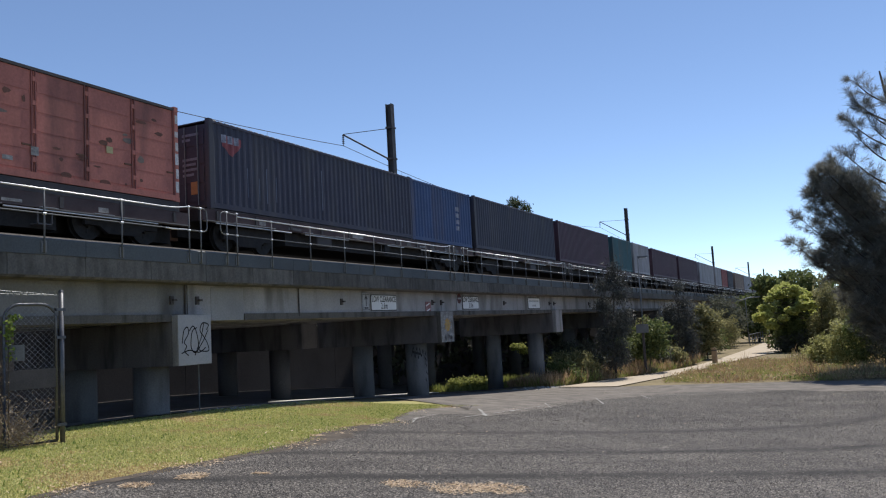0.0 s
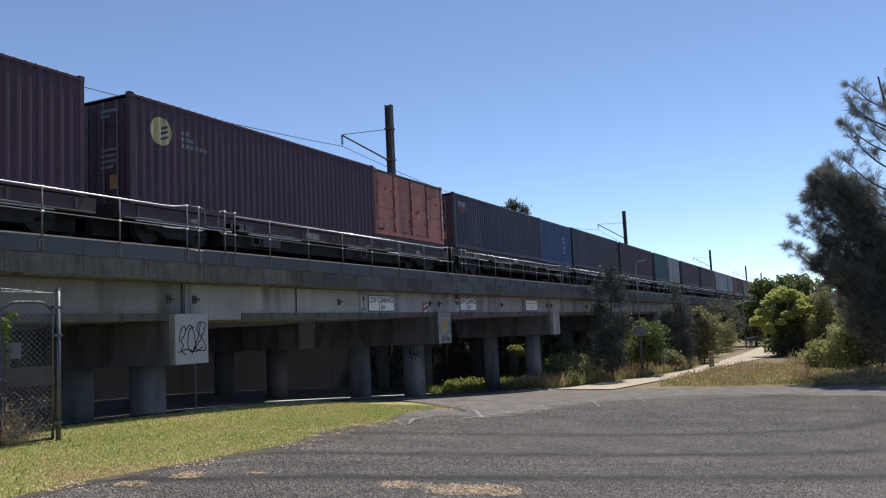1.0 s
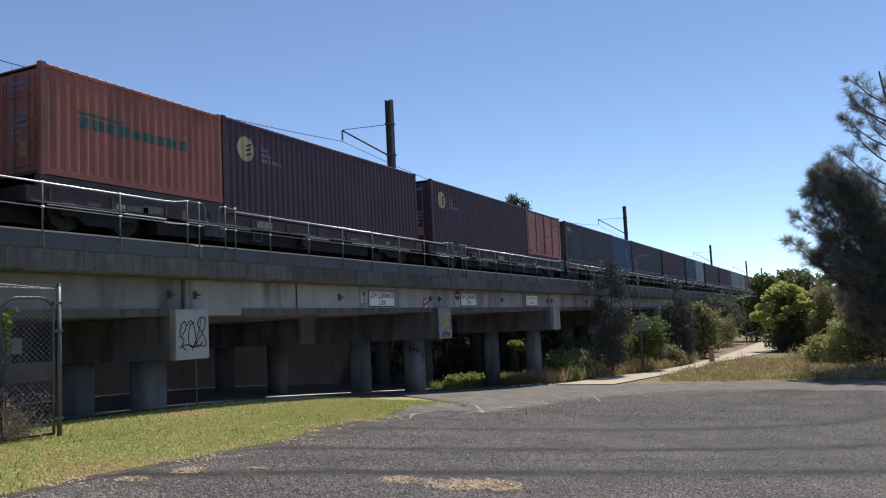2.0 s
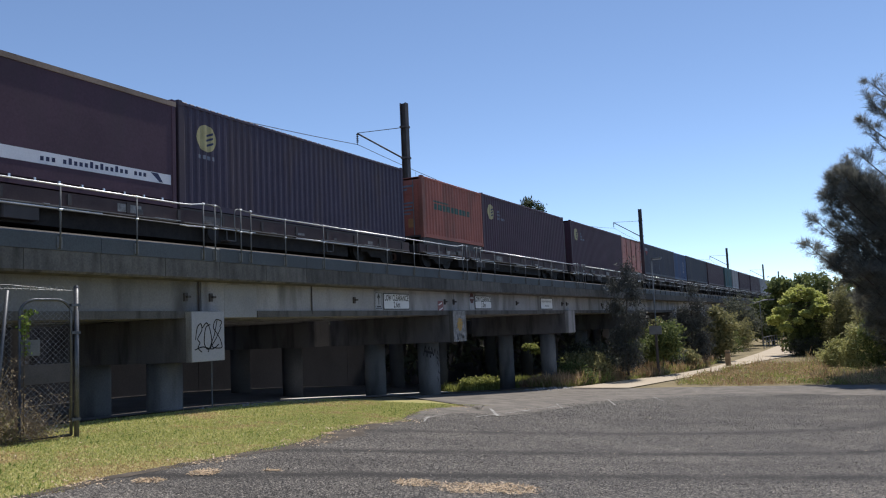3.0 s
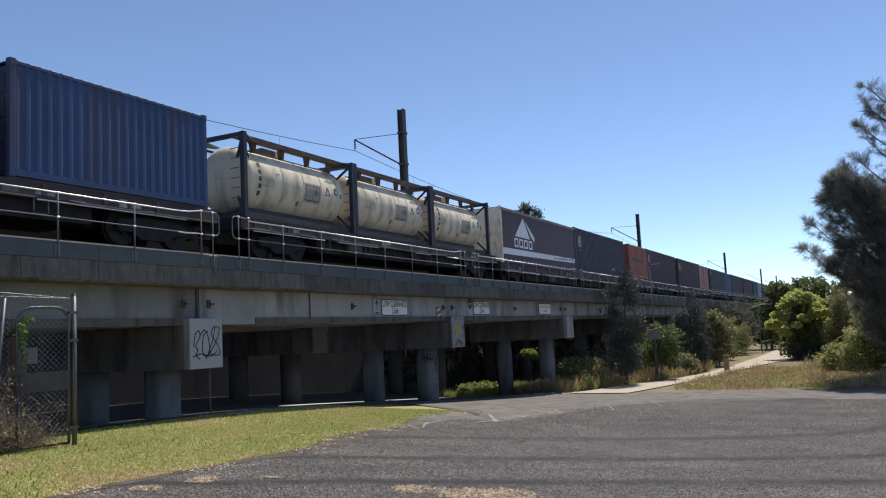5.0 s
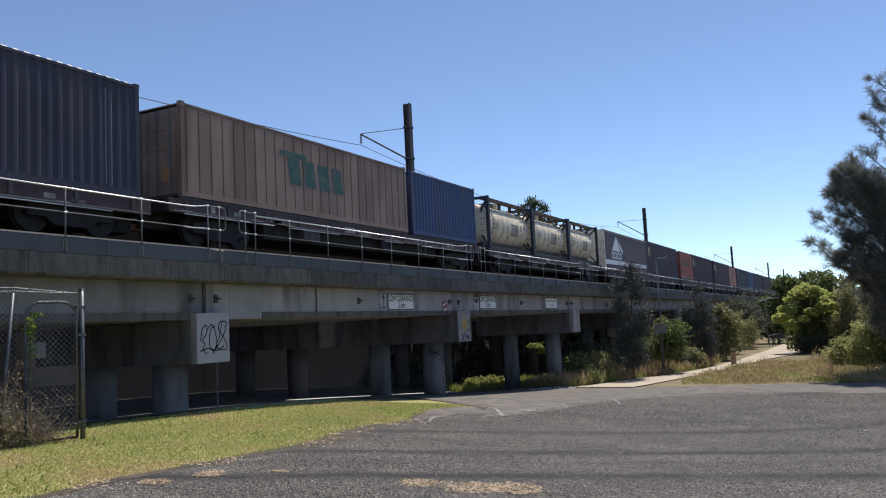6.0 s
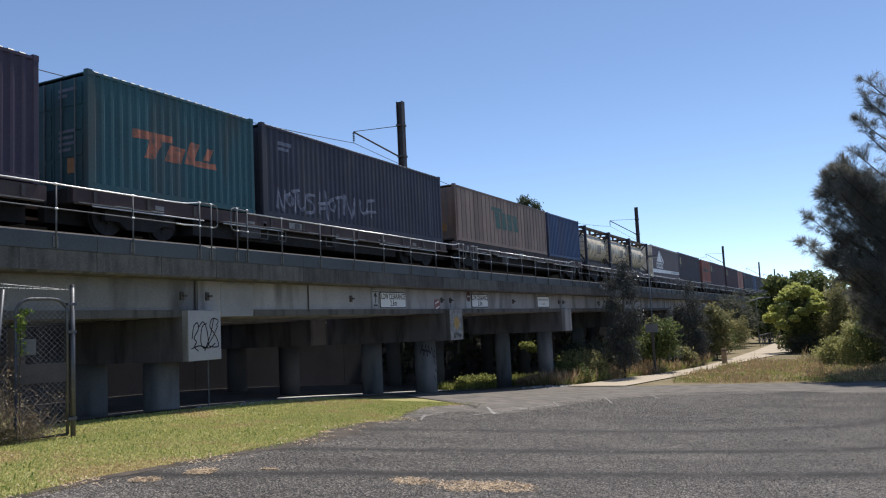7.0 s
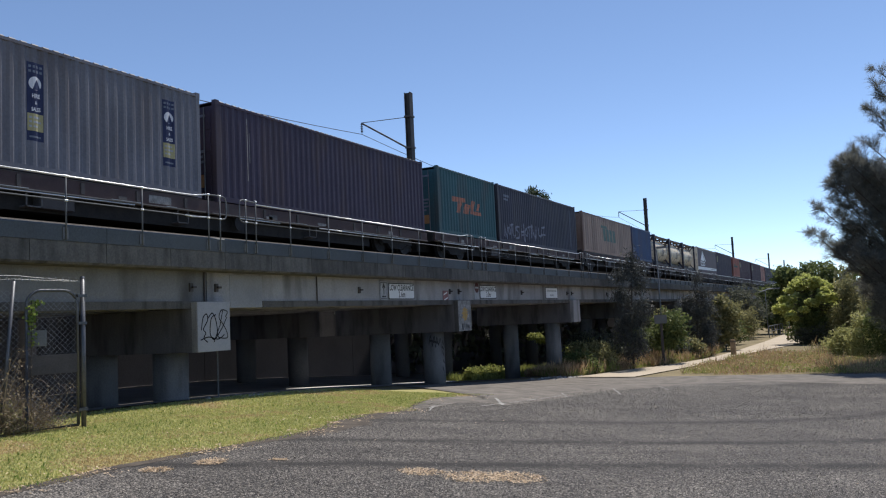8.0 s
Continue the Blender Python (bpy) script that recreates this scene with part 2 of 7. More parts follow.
GATE_STEEL = mat("gate_steel", (0.075, 0.078, 0.085), (0.14, 0.142, 0.15), 0.45, 4, 50, 0.1, metal=0.6)
ROAD_PAINT = mat("worn_road_paint", (0.12, 0.113, 0.105), (0.40, 0.39, 0.365), 0.8, 5, 30, 0.1)
CHIPS = leaf_mat("wood_chips", (0.42, 0.30, 0.19), (0.72, 0.57, 0.40), 0.2)
WALKWAY = mat("brown_walkway_steel", (0.07, 0.05, 0.04), (0.14, 0.10, 0.075), 0.8, 3, 30, 0.2)
OLIVE = leaf_mat("olive_leaves", (0.15, 0.155, 0.07), (0.38, 0.35, 0.17), 0.4)
PALE_OLIVE = leaf_mat("pale_olive_leaves", (0.24, 0.25, 0.09), (0.52, 0.50, 0.22), 0.4)
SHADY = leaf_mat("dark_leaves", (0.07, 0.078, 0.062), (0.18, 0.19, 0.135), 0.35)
# Wall colour is kept dark to hold the shade behind the far deck.
DARK_WALL = mat("shade_dark_wall", (0.058, 0.054, 0.064), (0.085, 0.08, 0.088), 0.95, 0.5, 20, 0.3)
# Earth under the decks, paled in colour to replace lens flare over the shade.
UNDERCROFT_EARTH = mat("paled_undercroft_earth", (0.16, 0.148, 0.145), (0.24, 0.22, 0.205), 0.95, 1.0, 20, 0.6)
# Far columns: darker concrete with the shade under the decks in its colour.
COLUMN_FAR = mat("shaded_far_concrete", (0.085, 0.08, 0.082), (0.14, 0.132, 0.13), 0.9, 0.7, 25, 0.2)
# Near black, so the shade below the wagons is in the colour.
PARAPET_SHADE = mat("shade_black_concrete", (0.028, 0.027, 0.028), (0.05, 0.047, 0.047), 0.92, 0.7, 25, 0.2)
GATE_PLATE = mat("dull_sign_plate", (0.10, 0.102, 0.105), (0.15, 0.152, 0.155), 0.6, 5, 40, 0.0)
WIRE = mat("wire", (0.24, 0.25, 0.26), (0.38, 0.39, 0.40), 0.4, 5, 50, 0.0, metal=0.7)
LAMP_GREY = mat("lamp_grey", (0.13, 0.14, 0.15), (0.20, 0.21, 0.22), 0.5, 3, 40, 0.0)


def ss(a, b, v):
    t = min(1.0, max(0.0, (v - a) / (b - a)))
    return t * t * (3 - 2 * t)


def ground_z(x, y):
    """The lie of the land: falls along the viaduct, lower under it, level beyond."""
    def sp(v, k=3.0):
        return k * math.log(1 + math.exp(max(-60.0, min(60.0, v / k))))
    u = x + y
    swell = 0.085 * math.exp(-((x + 14.3) / 0.9) ** 2) * ss(7, 11, y) * ss(24.5, 20, y)
    return swell - 0.069 * (sp(u) - sp(u - 27.5)) - 0.55 * ss(-15.5, -19.5, x) * ss(3, 13, y)


# ---- mesh helpers ----
class Build:
    """Collects vertices and faces for one mesh."""
    def __init__(self):
        self.v, self.f = [], []

    def add(self, verts, faces):
        k = len(self.v)
        self.v += [tuple(p) for p in verts]
        self.f += [tuple(i + k for i in q) for q in faces]
        return self

    def box(self, x0, y0, z0, x1, y1, z1, c=0.0):
        """A box; c cuts its long edges by a small chamfer in plan."""
        if c <= 0:
            p = [(x, y, z) for z in (z0, z1) for x, y in ((x0, y0), (x1, y0), (x1, y1), (x0, y1))]
            return self.add(p, [(3, 2, 1, 0), (4, 5, 6, 7), (0, 1, 5, 4), (1, 2, 6, 5), (2, 3, 7, 6), (3, 0, 4, 7)])
        ring = [(x0 + c, y0), (x1 - c, y0), (x1, y0 + c), (x1, y1 - c), (x1 - c, y1), (x0 + c, y1), (x0, y1 - c), (x0, y0 + c)]
        p = [(x, y, z) for z in (z0, z1) for x, y in ring]
        return self.add(p, [tuple(range(7, -1, -1)), tuple(range(8, 16))] + [(i, (i + 1) % 8, 8 + (i + 1) % 8, 8 + i) for i in range(8)])

    def tube(self, pts, r, n=8, r1=None):
        """A round bar along points."""
        pts = [Vector(p) for p in pts]
        rings = []
        for i, p in enumerate(pts):
            d = (pts[min(i + 1, len(pts) - 1)] - pts[max(i - 1, 0)]).normalized()
            s = d.cross(Vector((0.31, 0.17, 1) if abs(d.z) < 0.9 else (1, 0.2, 0))).normalized()
            u = s.cross(d)
            rr = r if r1 is None else r + (r1 - r) * i / (len(pts) - 1)
            rings.append([p + (s * math.cos(a) + u * math.sin(a)) * rr for a in (2 * math.pi * j / n for j in range(n))])
        fs = [(i * n + j, i * n + (j + 1) % n, (i + 1) * n + (j + 1) % n, (i + 1) * n + j) for i in range(len(pts) - 1) for j in range(n)]
        fs += [tuple(range(n - 1, -1, -1)), tuple(range((len(pts) - 1) * n, len(pts) * n))]
        return self.add([q for ring in rings for q in ring], fs)

    def profile(self, section, path_axis, a0, a1):
        """A section (list of (u, w)) swept along y ('y') or x ('x') from a0 to a1."""
        n = len(section)
        p = [((u, a, w) if path_axis == "y" else (a, u, w)) for a in (a0, a1) for u, w in section]
        return self.add(p, [(i, (i + 1) % n, n + (i + 1) % n, n + i) for i in range(n)] + [tuple(range(n - 1, -1, -1)), tuple(range(n, 2 * n))])

    def mesh(self, name, material, smooth=False):
        me = bpy.data.meshes.new(name)
        me.from_pydata(self.v, [], self.f)
        bm = bmesh.new()
        bm.from_mesh(me)
        bmesh.ops.recalc_face_normals(bm, faces=bm.faces)
        bm.to_mesh(me)
        bm.free()
        for m in (material if isinstance(material, (list, tuple)) else [material]):
            me.materials.append(m)
        if smooth:
            me.polygons.foreach_set("use_smooth", [True] * len(me.polygons))
        return me


def part(name, b, material, parent=None, label="", smooth=False):
    ob = new(name, b.mesh(name, material, smooth) if isinstance(b, Build) else b)
    if parent is not None:
        ob.parent = parent
    if label:
        ob["label"] = label
    return ob


def thing(name, at, label, category, group="", kind="", rz=0.0):
    e = new(name)
    e.empty_display_size = 0.2
    e.matrix_basis = pose(*at, 0, 0, rz)
    return tagged(e, label, category, group, kind)


# ---- ground ----
def sheet(name, xs, ys, lift, material, inside=None):
    xs, ys = list(xs), list(ys)
    v = [(x, y, ground_z(x, y) + lift) for y in ys for x in xs]
    w = len(xs)
    f = [(j * w + i, j * w + i + 1, (j + 1) * w + i + 1, (j + 1) * w + i) for j in range(len(ys) - 1) for i in range(w - 1)]
    me = bpy.data.meshes.new(name)
    me.from_pydata(v, [], f)
    me.materials.append(material)
    me.polygons.foreach_set("use_smooth", [True] * len(me.polygons))
    return new(name, me)


def steps(*stops):
    out = []
    for (a, d), (b, _) in zip(stops, stops[1:]):
        n = max(1, round((b - a) / d))
        out += [a + (b - a) * i / n for i in range(n)]
    return out + [stops[-1][0]]


ground = sheet("ground", steps((-2500, 400), (-100, 20), (-40, 1.0), (15, 10), (100, 400), (2500, 1)), steps((-2500, 400), (-100, 20), (-10, 1.0), (70, 10), (200, 300), (2500, 1)), 0.0, SOIL)
tagged(ground, "dry brown soil ground with thin grass, falling away gently", "ground", kind="structure")


def strip(name, left, right, n, lift, material, label, category):
    """A paved sheet between two edge lines, following the land."""
    def at(line, t):
        s = t * (len(line) - 1)
        i = min(int(s), len(line) - 2)
        return Vector(line[i]).lerp(Vector(line[i + 1]), s - i)
    m = 24
    v, f = [], []
    for j in range(n + 1):
        a, b = at(left, j / n), at(right, j / n)
        for i in range(m + 1):
            p = a.lerp(b, i / m)
            v.append((p.x, p.y, ground_z(p.x, p.y) + lift))
    for j in range(n):
        for i in range(m):
            k = j * (m + 1) + i
            f.append((k, k + 1, k + m + 2, k + m + 1))
    me = bpy.data.meshes.new(name)
    me.from_pydata(v, [], f)
    me.materials.append(material)
    me.polygons.foreach_set("use_smooth", [True] * len(me.polygons))
    return tagged(new(name, me), label, category, kind="structure")


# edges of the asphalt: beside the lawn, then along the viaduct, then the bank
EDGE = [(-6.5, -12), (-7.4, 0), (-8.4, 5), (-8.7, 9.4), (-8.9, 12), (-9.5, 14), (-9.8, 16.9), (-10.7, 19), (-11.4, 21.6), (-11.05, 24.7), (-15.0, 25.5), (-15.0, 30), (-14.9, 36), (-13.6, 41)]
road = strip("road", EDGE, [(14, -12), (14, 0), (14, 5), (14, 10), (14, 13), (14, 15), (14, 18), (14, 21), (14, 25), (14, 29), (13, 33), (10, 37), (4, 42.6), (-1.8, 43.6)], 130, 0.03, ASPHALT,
             "grey worn asphalt turning area with soft dark bands", "road")
# older, paler surface between the asphalt and the viaduct
OLD_PAVE = mat("old_pale_asphalt", (0.10, 0.09, 0.08), (0.205, 0.182, 0.158), 0.92, 1.6, 26, 0.5, dirt=(0.07, 0.063, 0.057), dirt_amount=0.75, streak=(0.9, 2.6, 1))
strip("old_road", [(-9.65, 17.2), (-9.75, 18.6), (-10.05, 20.0), (-9.7, 20.9), (-8.85, 20.4), (-8.75, 22.2), (-8.95, 25.4), (-9.25, 30.4), (-8.9, 33), (-8.3, 35.3), (-7.5, 37.5), (-6.5, 38.4), (-4.2, 38.8), (-2.6, 38.8), (-0.9, 38.0), (2.5, 37.7)],
      [(-9.9, 17.4), (-10.5, 18.9), (-11.3, 21.0), (-11.02, 24.4), (-12.3, 25.0), (-14.6, 25.7), (-14.8, 28), (-14.85, 32), (-14.8, 36), (-13.9, 40), (-11, 41.6), (-9, 42.6), (-6, 43), (-3, 43.3), (0, 43), (5, 41.8)], 120, 0.035, OLD_PAVE,
      "older pale worn asphalt beside the viaduct", "road")
path = strip("pavement", [(-13.9, 41.2), (-12.7, 47.4), (-11.4, 50.5), (-10.6, 53.3), (-9.7, 58), (-9.2, 65), (-8.7, 80), (-8.5, 102), (-8, 130)], [(-10.9, 42.0), (-10.3, 45.5), (-9.7, 48.4), (-8.8, 52.4), (-8.1, 59.3), (-7.0, 66.5), (-5.2, 75), (-6.0, 92), (-5, 130)], 96, 0.05, PATH,
             "pale concrete footpath running beside the viaduct", "footpath")
lawn = strip("lawn", [(-15.6, -6), (-15.0, 4), (-14.5, 9.5), (-14.3, 12.7), (-14.5, 16), (-14.8, 19), (-14.9, 21.8), (-13.4, 25.2)], [(-6.9, -6), (-7.7, 4), (-8.6, 9.5), (-9.0, 11.8), (-9.6, 15.5), (-9.9, 18), (-10.6, 21.2), (-11.95, 25.1)], 60, 0.012, TURF,
             "sunlit mown lawn, green with dry yellow patches", "lawn")

shade = strip("verge", [(-42, 6), (-42, 20), (-42, 40), (-42, 70), (-42, 130)], [(-14.6, 6), (-15.1, 20), (-15.6, 40), (-15.5, 70), (-13.5, 130)], 90, 0.03, UNDERCROFT_EARTH,
              "bare earth under the viaduct, paled against its deep shade", "ground")
# Beam added in the gap; its pale colour stands in for a strip of sun.
sun_strip = thing("kerb_beam", (-20.3, 26.5, 0), "kerb beam between the decks, paled for the sunlit strip", "kerb", kind="structure")
for k in range(7):
    a, c = 1.9 * k, 1.9 * k + 1.88
    za, zc = ground_z(-20.3, 26.5 + a) + 0.14, ground_z(-20.3, 26.5 + c) + 0.14
    part("kerb_block", Build().add([(-0.45, a, za - 0.6), (0.4, a, za - 0.6), (0.4, c, zc - 0.6), (-0.45, c, zc - 0.6), (-0.45, a, za), (0.4, a, za), (0.4, c, zc), (-0.45, c, zc)],
                                   [(3, 2, 1, 0), (4, 5, 6, 7), (0, 1, 5, 4), (1, 2, 6, 5), (2, 3, 7, 6), (3, 0, 4, 7)]), KERB_SUNLIT, sun_strip)
# Backdrop wall: undercroft darkness is put into its base colour.
back_wall = thing("wall_back", (-27.35, 0, 0), "retaining wall behind the far deck, coloured dark for shade", "wall", kind="structure")
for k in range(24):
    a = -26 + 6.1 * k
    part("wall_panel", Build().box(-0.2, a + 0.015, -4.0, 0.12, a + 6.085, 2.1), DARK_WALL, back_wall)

# ---- viaduct ----
X_RAIL, X_FACE, Z_RAIL = -13.77, -14.37, 4.71
PIER_Y = [15.37 + 14.0 * i for i in range(-4, 18)]
N0, N1 = -19.8, X_RAIL


def slab(name, x0, x1, label):
    y0, y1 = PIER_Y[0], PIER_Y[-1]
    d = thing(name, ((x0 + x1) / 2, 0, 0), label, "viaduct deck", kind="structure")
    h = (x1 - x0) / 2
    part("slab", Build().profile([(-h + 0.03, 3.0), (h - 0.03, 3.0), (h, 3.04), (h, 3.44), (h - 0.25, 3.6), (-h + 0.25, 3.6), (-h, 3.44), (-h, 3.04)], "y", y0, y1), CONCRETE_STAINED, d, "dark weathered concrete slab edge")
    for ya, yb in zip(PIER_Y, PIER_Y[1:]):
        for xa in (h - 1.15, h - 2.5, -h + 1.95, -h + 0.6):
            # Spans at the left use the copy darkened for vignetting.
            part("girder", Build().box(xa, ya + 0.015, 2.12, xa + 0.55, yb - 0.015, 3.0), CONCRETE_VIGNETTE if ya < 15 else CONCRETE, d, "grey precast concrete girder")
    part("ballast", Build().profile([(-h + 0.6, 3.6), (h - 0.9, 3.6), (h - 1.6, 4.05), (-h + 1.4, 4.05)], "y", y0, y1), BALLAST, d)
    cx = (TRAIN_X if x1 > -19 else -23.2) - (x0 + x1) / 2
    for s in (-0.7525, 0.7525):
        part("rail", Build().profile([(cx + s - 0.07, 4.05), (cx + s + 0.07, 4.05), (cx + s + 0.01, 4.08), (cx + s + 0.035, 4.18), (cx + s + 0.035, 4.22), (cx + s - 0.035, 4.22), (cx + s - 0.035, 4.18), (cx + s - 0.01, 4.08)], "y", y0, y1), RUST, d, "worn steel running rail")
    return d


TRAIN_X = -17.19
near_deck = slab("viaduct_near", N0, N1, "weathered grey concrete railway viaduct deck with precast girders")
slab("viaduct_far", -27.0, -20.8, "second weathered concrete railway viaduct deck behind the first")
# kerb panels along the edge, one a span and a half apart
mx = (N0 + N1) / 2
for i, (ya, yb) in enumerate(zip(PIER_Y, PIER_Y[1:])):
    for k in range(4):
        a, c = ya + (yb - ya) * k / 4, ya + (yb - ya) * (k + 1) / 4
        part("kerb_panel", Build().profile([(N1 - mx - 0.14, 3.44), (N1 - mx + 0.03, 3.44), (N1 - mx + 0.03, 3.74), (N1 - mx + 0.0, 3.77), (N1 - mx - 0.14, 3.77)], "y", a + 0.005, c - 0.005), KERB_STEEL, near_deck, "blue-grey kerb panel")
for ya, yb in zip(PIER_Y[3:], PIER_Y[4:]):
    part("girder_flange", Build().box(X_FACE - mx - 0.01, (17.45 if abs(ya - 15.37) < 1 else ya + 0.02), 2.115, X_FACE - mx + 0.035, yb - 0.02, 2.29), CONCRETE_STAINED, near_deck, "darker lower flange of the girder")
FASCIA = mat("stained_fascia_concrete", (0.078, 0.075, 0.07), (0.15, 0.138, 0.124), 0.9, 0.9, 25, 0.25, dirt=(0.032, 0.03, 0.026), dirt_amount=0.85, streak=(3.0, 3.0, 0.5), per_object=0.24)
FASCIA_MESH = Build().box(0.0, 0.008, 0.0, 0.02, 1.742, 0.395).mesh("fascia_panel", FASCIA)
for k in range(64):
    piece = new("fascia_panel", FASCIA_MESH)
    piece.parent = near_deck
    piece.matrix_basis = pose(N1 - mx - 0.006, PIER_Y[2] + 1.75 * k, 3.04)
# short painted-over stretch and thin pipes on the outer girder
part("paint_patch", Build().box(X_FACE - mx, 16.2, 2.13, X_FACE - mx + 0.006, 17.45, 2.96), PATCH, near_deck, "pale painted-over patch")
for y, r in ((15.27, 0.022), (19.89, 0.02), (8.6, 0.022)):
    part("drain_pipe", Build().tube([(X_FACE - mx + 0.03, y, 3.02), (X_FACE - mx + 0.03, y, 2.2 if y != 15.27 else 2.28)], r, 8), STEEL_DARK, near_deck, "thin dark drain pipe")
part("drain_pipe", Build().tube([(-14.6 - mx, 15.95, 1.2), (-14.6 - mx, 15.95, -0.4)], 0.02, 8), GALV_DULL, near_deck, "thin grey drain pipe below the crosshead")
for y in (14.83, 15.69, 22.17, 28.55, 29.32, 35.96, 42.48, 43.24, 50.0, 57.0):
    b = Build().box(X_FACE - mx, y - 0.05, 2.52, X_FACE - mx + 0.05, y + 0.05, 2.72).box(X_FACE - mx, y - 0.02, 2.6, X_FACE - mx + 0.12, y + 0.09, 2.65)
    part("anchor_bracket", b, STEEL_DARK, near_deck, "small dark steel anchor bracket")


# Unseen parapet, added to close off the sky under the wagons.
part("inner_parapet", Build().box(N0 + 0.05 - mx, PIER_Y[0], 3.6, N0 + 0.22 - mx, PIER_Y[-1], 5.45), PARAPET_SHADE, near_deck, "near-black parapet added behind the track to block sky")


def strokes(b, lines, w, x, facing=1):
    """Flat brush strokes in the plane x: each line a list of (y, z)."""
    for line in lines:
        for (a, c), (d, e) in zip(line, line[1:]):
            t = Vector((d - a, e - c))
            if t.length < 1e-5:
                continue
            t.normalize()
            n = Vector((-t.y, t.x)) * w / 2
            t = t * w * 0.4
            b.add([(x, a - t.x + n.x, c - t.y + n.y), (x, d + t.x + n.x, e + t.y + n.y), (x, d + t.x - n.x, e + t.y - n.y), (x, a - t.x - n.x, c - t.y - n.y)], [(0, 1, 2, 3)])
    return b


def curve_pts(pts, n=8):
    """A smooth line through a few points."""
    p = [Vector(q) for q in pts]
    p = [p[0]] + p + [p[-1]]
    out = []
    for i in range(1, len(p) - 2):
        for k in range(n):
            t = k / n
            out.append(tuple(0.5 * ((2 * p[i]) + (p[i + 1] - p[i - 1]) * t + (2 * p[i - 1] - 5 * p[i] + 4 * p[i + 1] - p[i + 2]) * t * t + (3 * p[i] - p[i - 1] - 3 * p[i + 1] + p[i + 2]) * t ** 3)))
    return out + [tuple(p[-1])]


def pier(y, face):
    z0 = min(ground_z(x, y) for x in (-15, -25)) - 0.6
    e = thing("pier", (-20.2, y, 0), "concrete viaduct pier with crosshead beam and round columns", "pier", "viaduct piers", "structure")
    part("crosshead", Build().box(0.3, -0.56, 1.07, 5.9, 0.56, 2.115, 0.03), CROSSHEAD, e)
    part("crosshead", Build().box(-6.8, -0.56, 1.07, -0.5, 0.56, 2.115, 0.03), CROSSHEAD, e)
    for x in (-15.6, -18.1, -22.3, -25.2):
        # Rear columns take the darker colour that holds the undercroft's shade.
        part("column", Build().tube([(x + 20.2, 0, z0), (x + 20.2, 0, 1.07)], 0.43, 24), COLUMN if x > -20 else COLUMN_FAR, e, "round grey concrete column", True)
    part("end_block", Build().box(5.84, -0.56, 1.07, 6.04, 0.56, 2.27, 0.02), CONCRETE_STAINED if face == "stained" else CONCRETE, e, "concrete crosshead end block")
    part("painted_face", Build().box(6.04, -0.555, 1.075, 6.052, 0.555, 2.262), {"white": WHITEWASH, "stained": MOTTLED, "bare": CONCRETE}[face], e, {"white": "white-painted block face", "stained": "mottled painted block face", "bare": "bare concrete block face"}[face])
    return e


for i, y in enumerate(PIER_Y[2:-1]):
    e = pier(y, "stained" if abs(y - 29.4) < 1 else "white" if abs(y - 15.37) < 1 else "bare")
    if abs(y - 15.37) < 1:
        tag = [curve_pts([(-0.44, 1.60), (-0.38, 1.88), (-0.26, 1.97), (-0.23, 1.82), (-0.37, 1.62), (-0.30, 1.52), (-0.36, 1.40), (-0.24, 1.30)]),
               curve_pts([(0.05, 1.95), (-0.10, 1.86), (-0.15, 1.52), (-0.04, 1.36), (0.10, 1.46), (0.06, 1.80), (-0.06, 1.99), (-0.20, 1.88)]),
               curve_pts([(-0.46, 1.36), (-0.20, 1.42), (0.12, 1.36), (0.34, 1.46)]), [(-0.02, 1.30), (0.20, 1.70), (0.30, 2.04)],
               curve_pts([(0.40, 1.90), (0.46, 2.02), (0.26, 2.06), (0.17, 1.88), (0.30, 1.72), (0.42, 1.55), (0.44, 1.38), (0.12, 1.42), (0.28, 1.64), (0.44, 1.88)])]
        part("graffiti", strokes(Build(), tag, 0.027, 6.056), SPRAY_BLACK, e, "black looping spray tag")
    if abs(y - 29.4) < 1:
        part("graffiti", strokes(Build(), [[(-0.10 - 0.12 * math.sin(k * 0.35) + 0.05 * math.sin(k * 2.1), 1.5 + 0.05 * k), (0.10 + 0.14 * math.sin(k * 0.33) + 0.06 * math.sin(k * 3.3), 1.52 + 0.05 * k)] for k in range(10)], 0.042, 6.056), SPRAY_YELLOW, e, "yellow spray patch")
        part("graffiti", strokes(Build(), [curve_pts([(-0.3, 1.12), (-0.26, 1.36), (-0.2, 1.14), (-0.1, 1.36)]), curve_pts([(0.05, 1.14), (0.1, 1.35), (0.22, 1.2), (0.30, 1.30), (0.33, 1.16)])], 0.04, 6.056), SPRAY_BLUE, e, "faded blue-grey spray marks")
        # scrawl wrapped round the nearest column: (angle in degrees, height)
        for line in (curve_pts([(-88, 0.60), (-76, 0.92), (-70, 0.55), (-58, 0.90), (-52, 0.50), (-44, 0.86), (-36, 0.58), (-24, 0.80), (-20, 0.45)]), curve_pts([(-80, 0.75), (-60, 0.70), (-40, 0.66)]),
                     curve_pts([(-8, 0.70), (6, 0.50), (-10, 0.30), (4, 0.10), (-6, -0.06), (8, -0.15)]), curve_pts([(2, 0.74), (-14, 0.52), (2, 0.36), (-4, 0.16)]), curve_pts([(-14, -0.3), (-4, -0.5), (0, -0.75)])):
            b = Build()
            for (a0, za), (a1, zc) in zip(line, line[1:]):
                p, q = [(4.6 + 0.437 * math.cos(radians(a)), 0.437 * math.sin(radians(a))) for a in (a0, a1 + 1.5)]
                b.add([(*p, za - 0.045), (*q, zc - 0.045), (*q, zc + 0.045), (*p, za + 0.045)], [(0, 1, 2, 3)])
            part("graffiti", b, SPRAY_BLACK, e, "dark spray scrawl on a column")

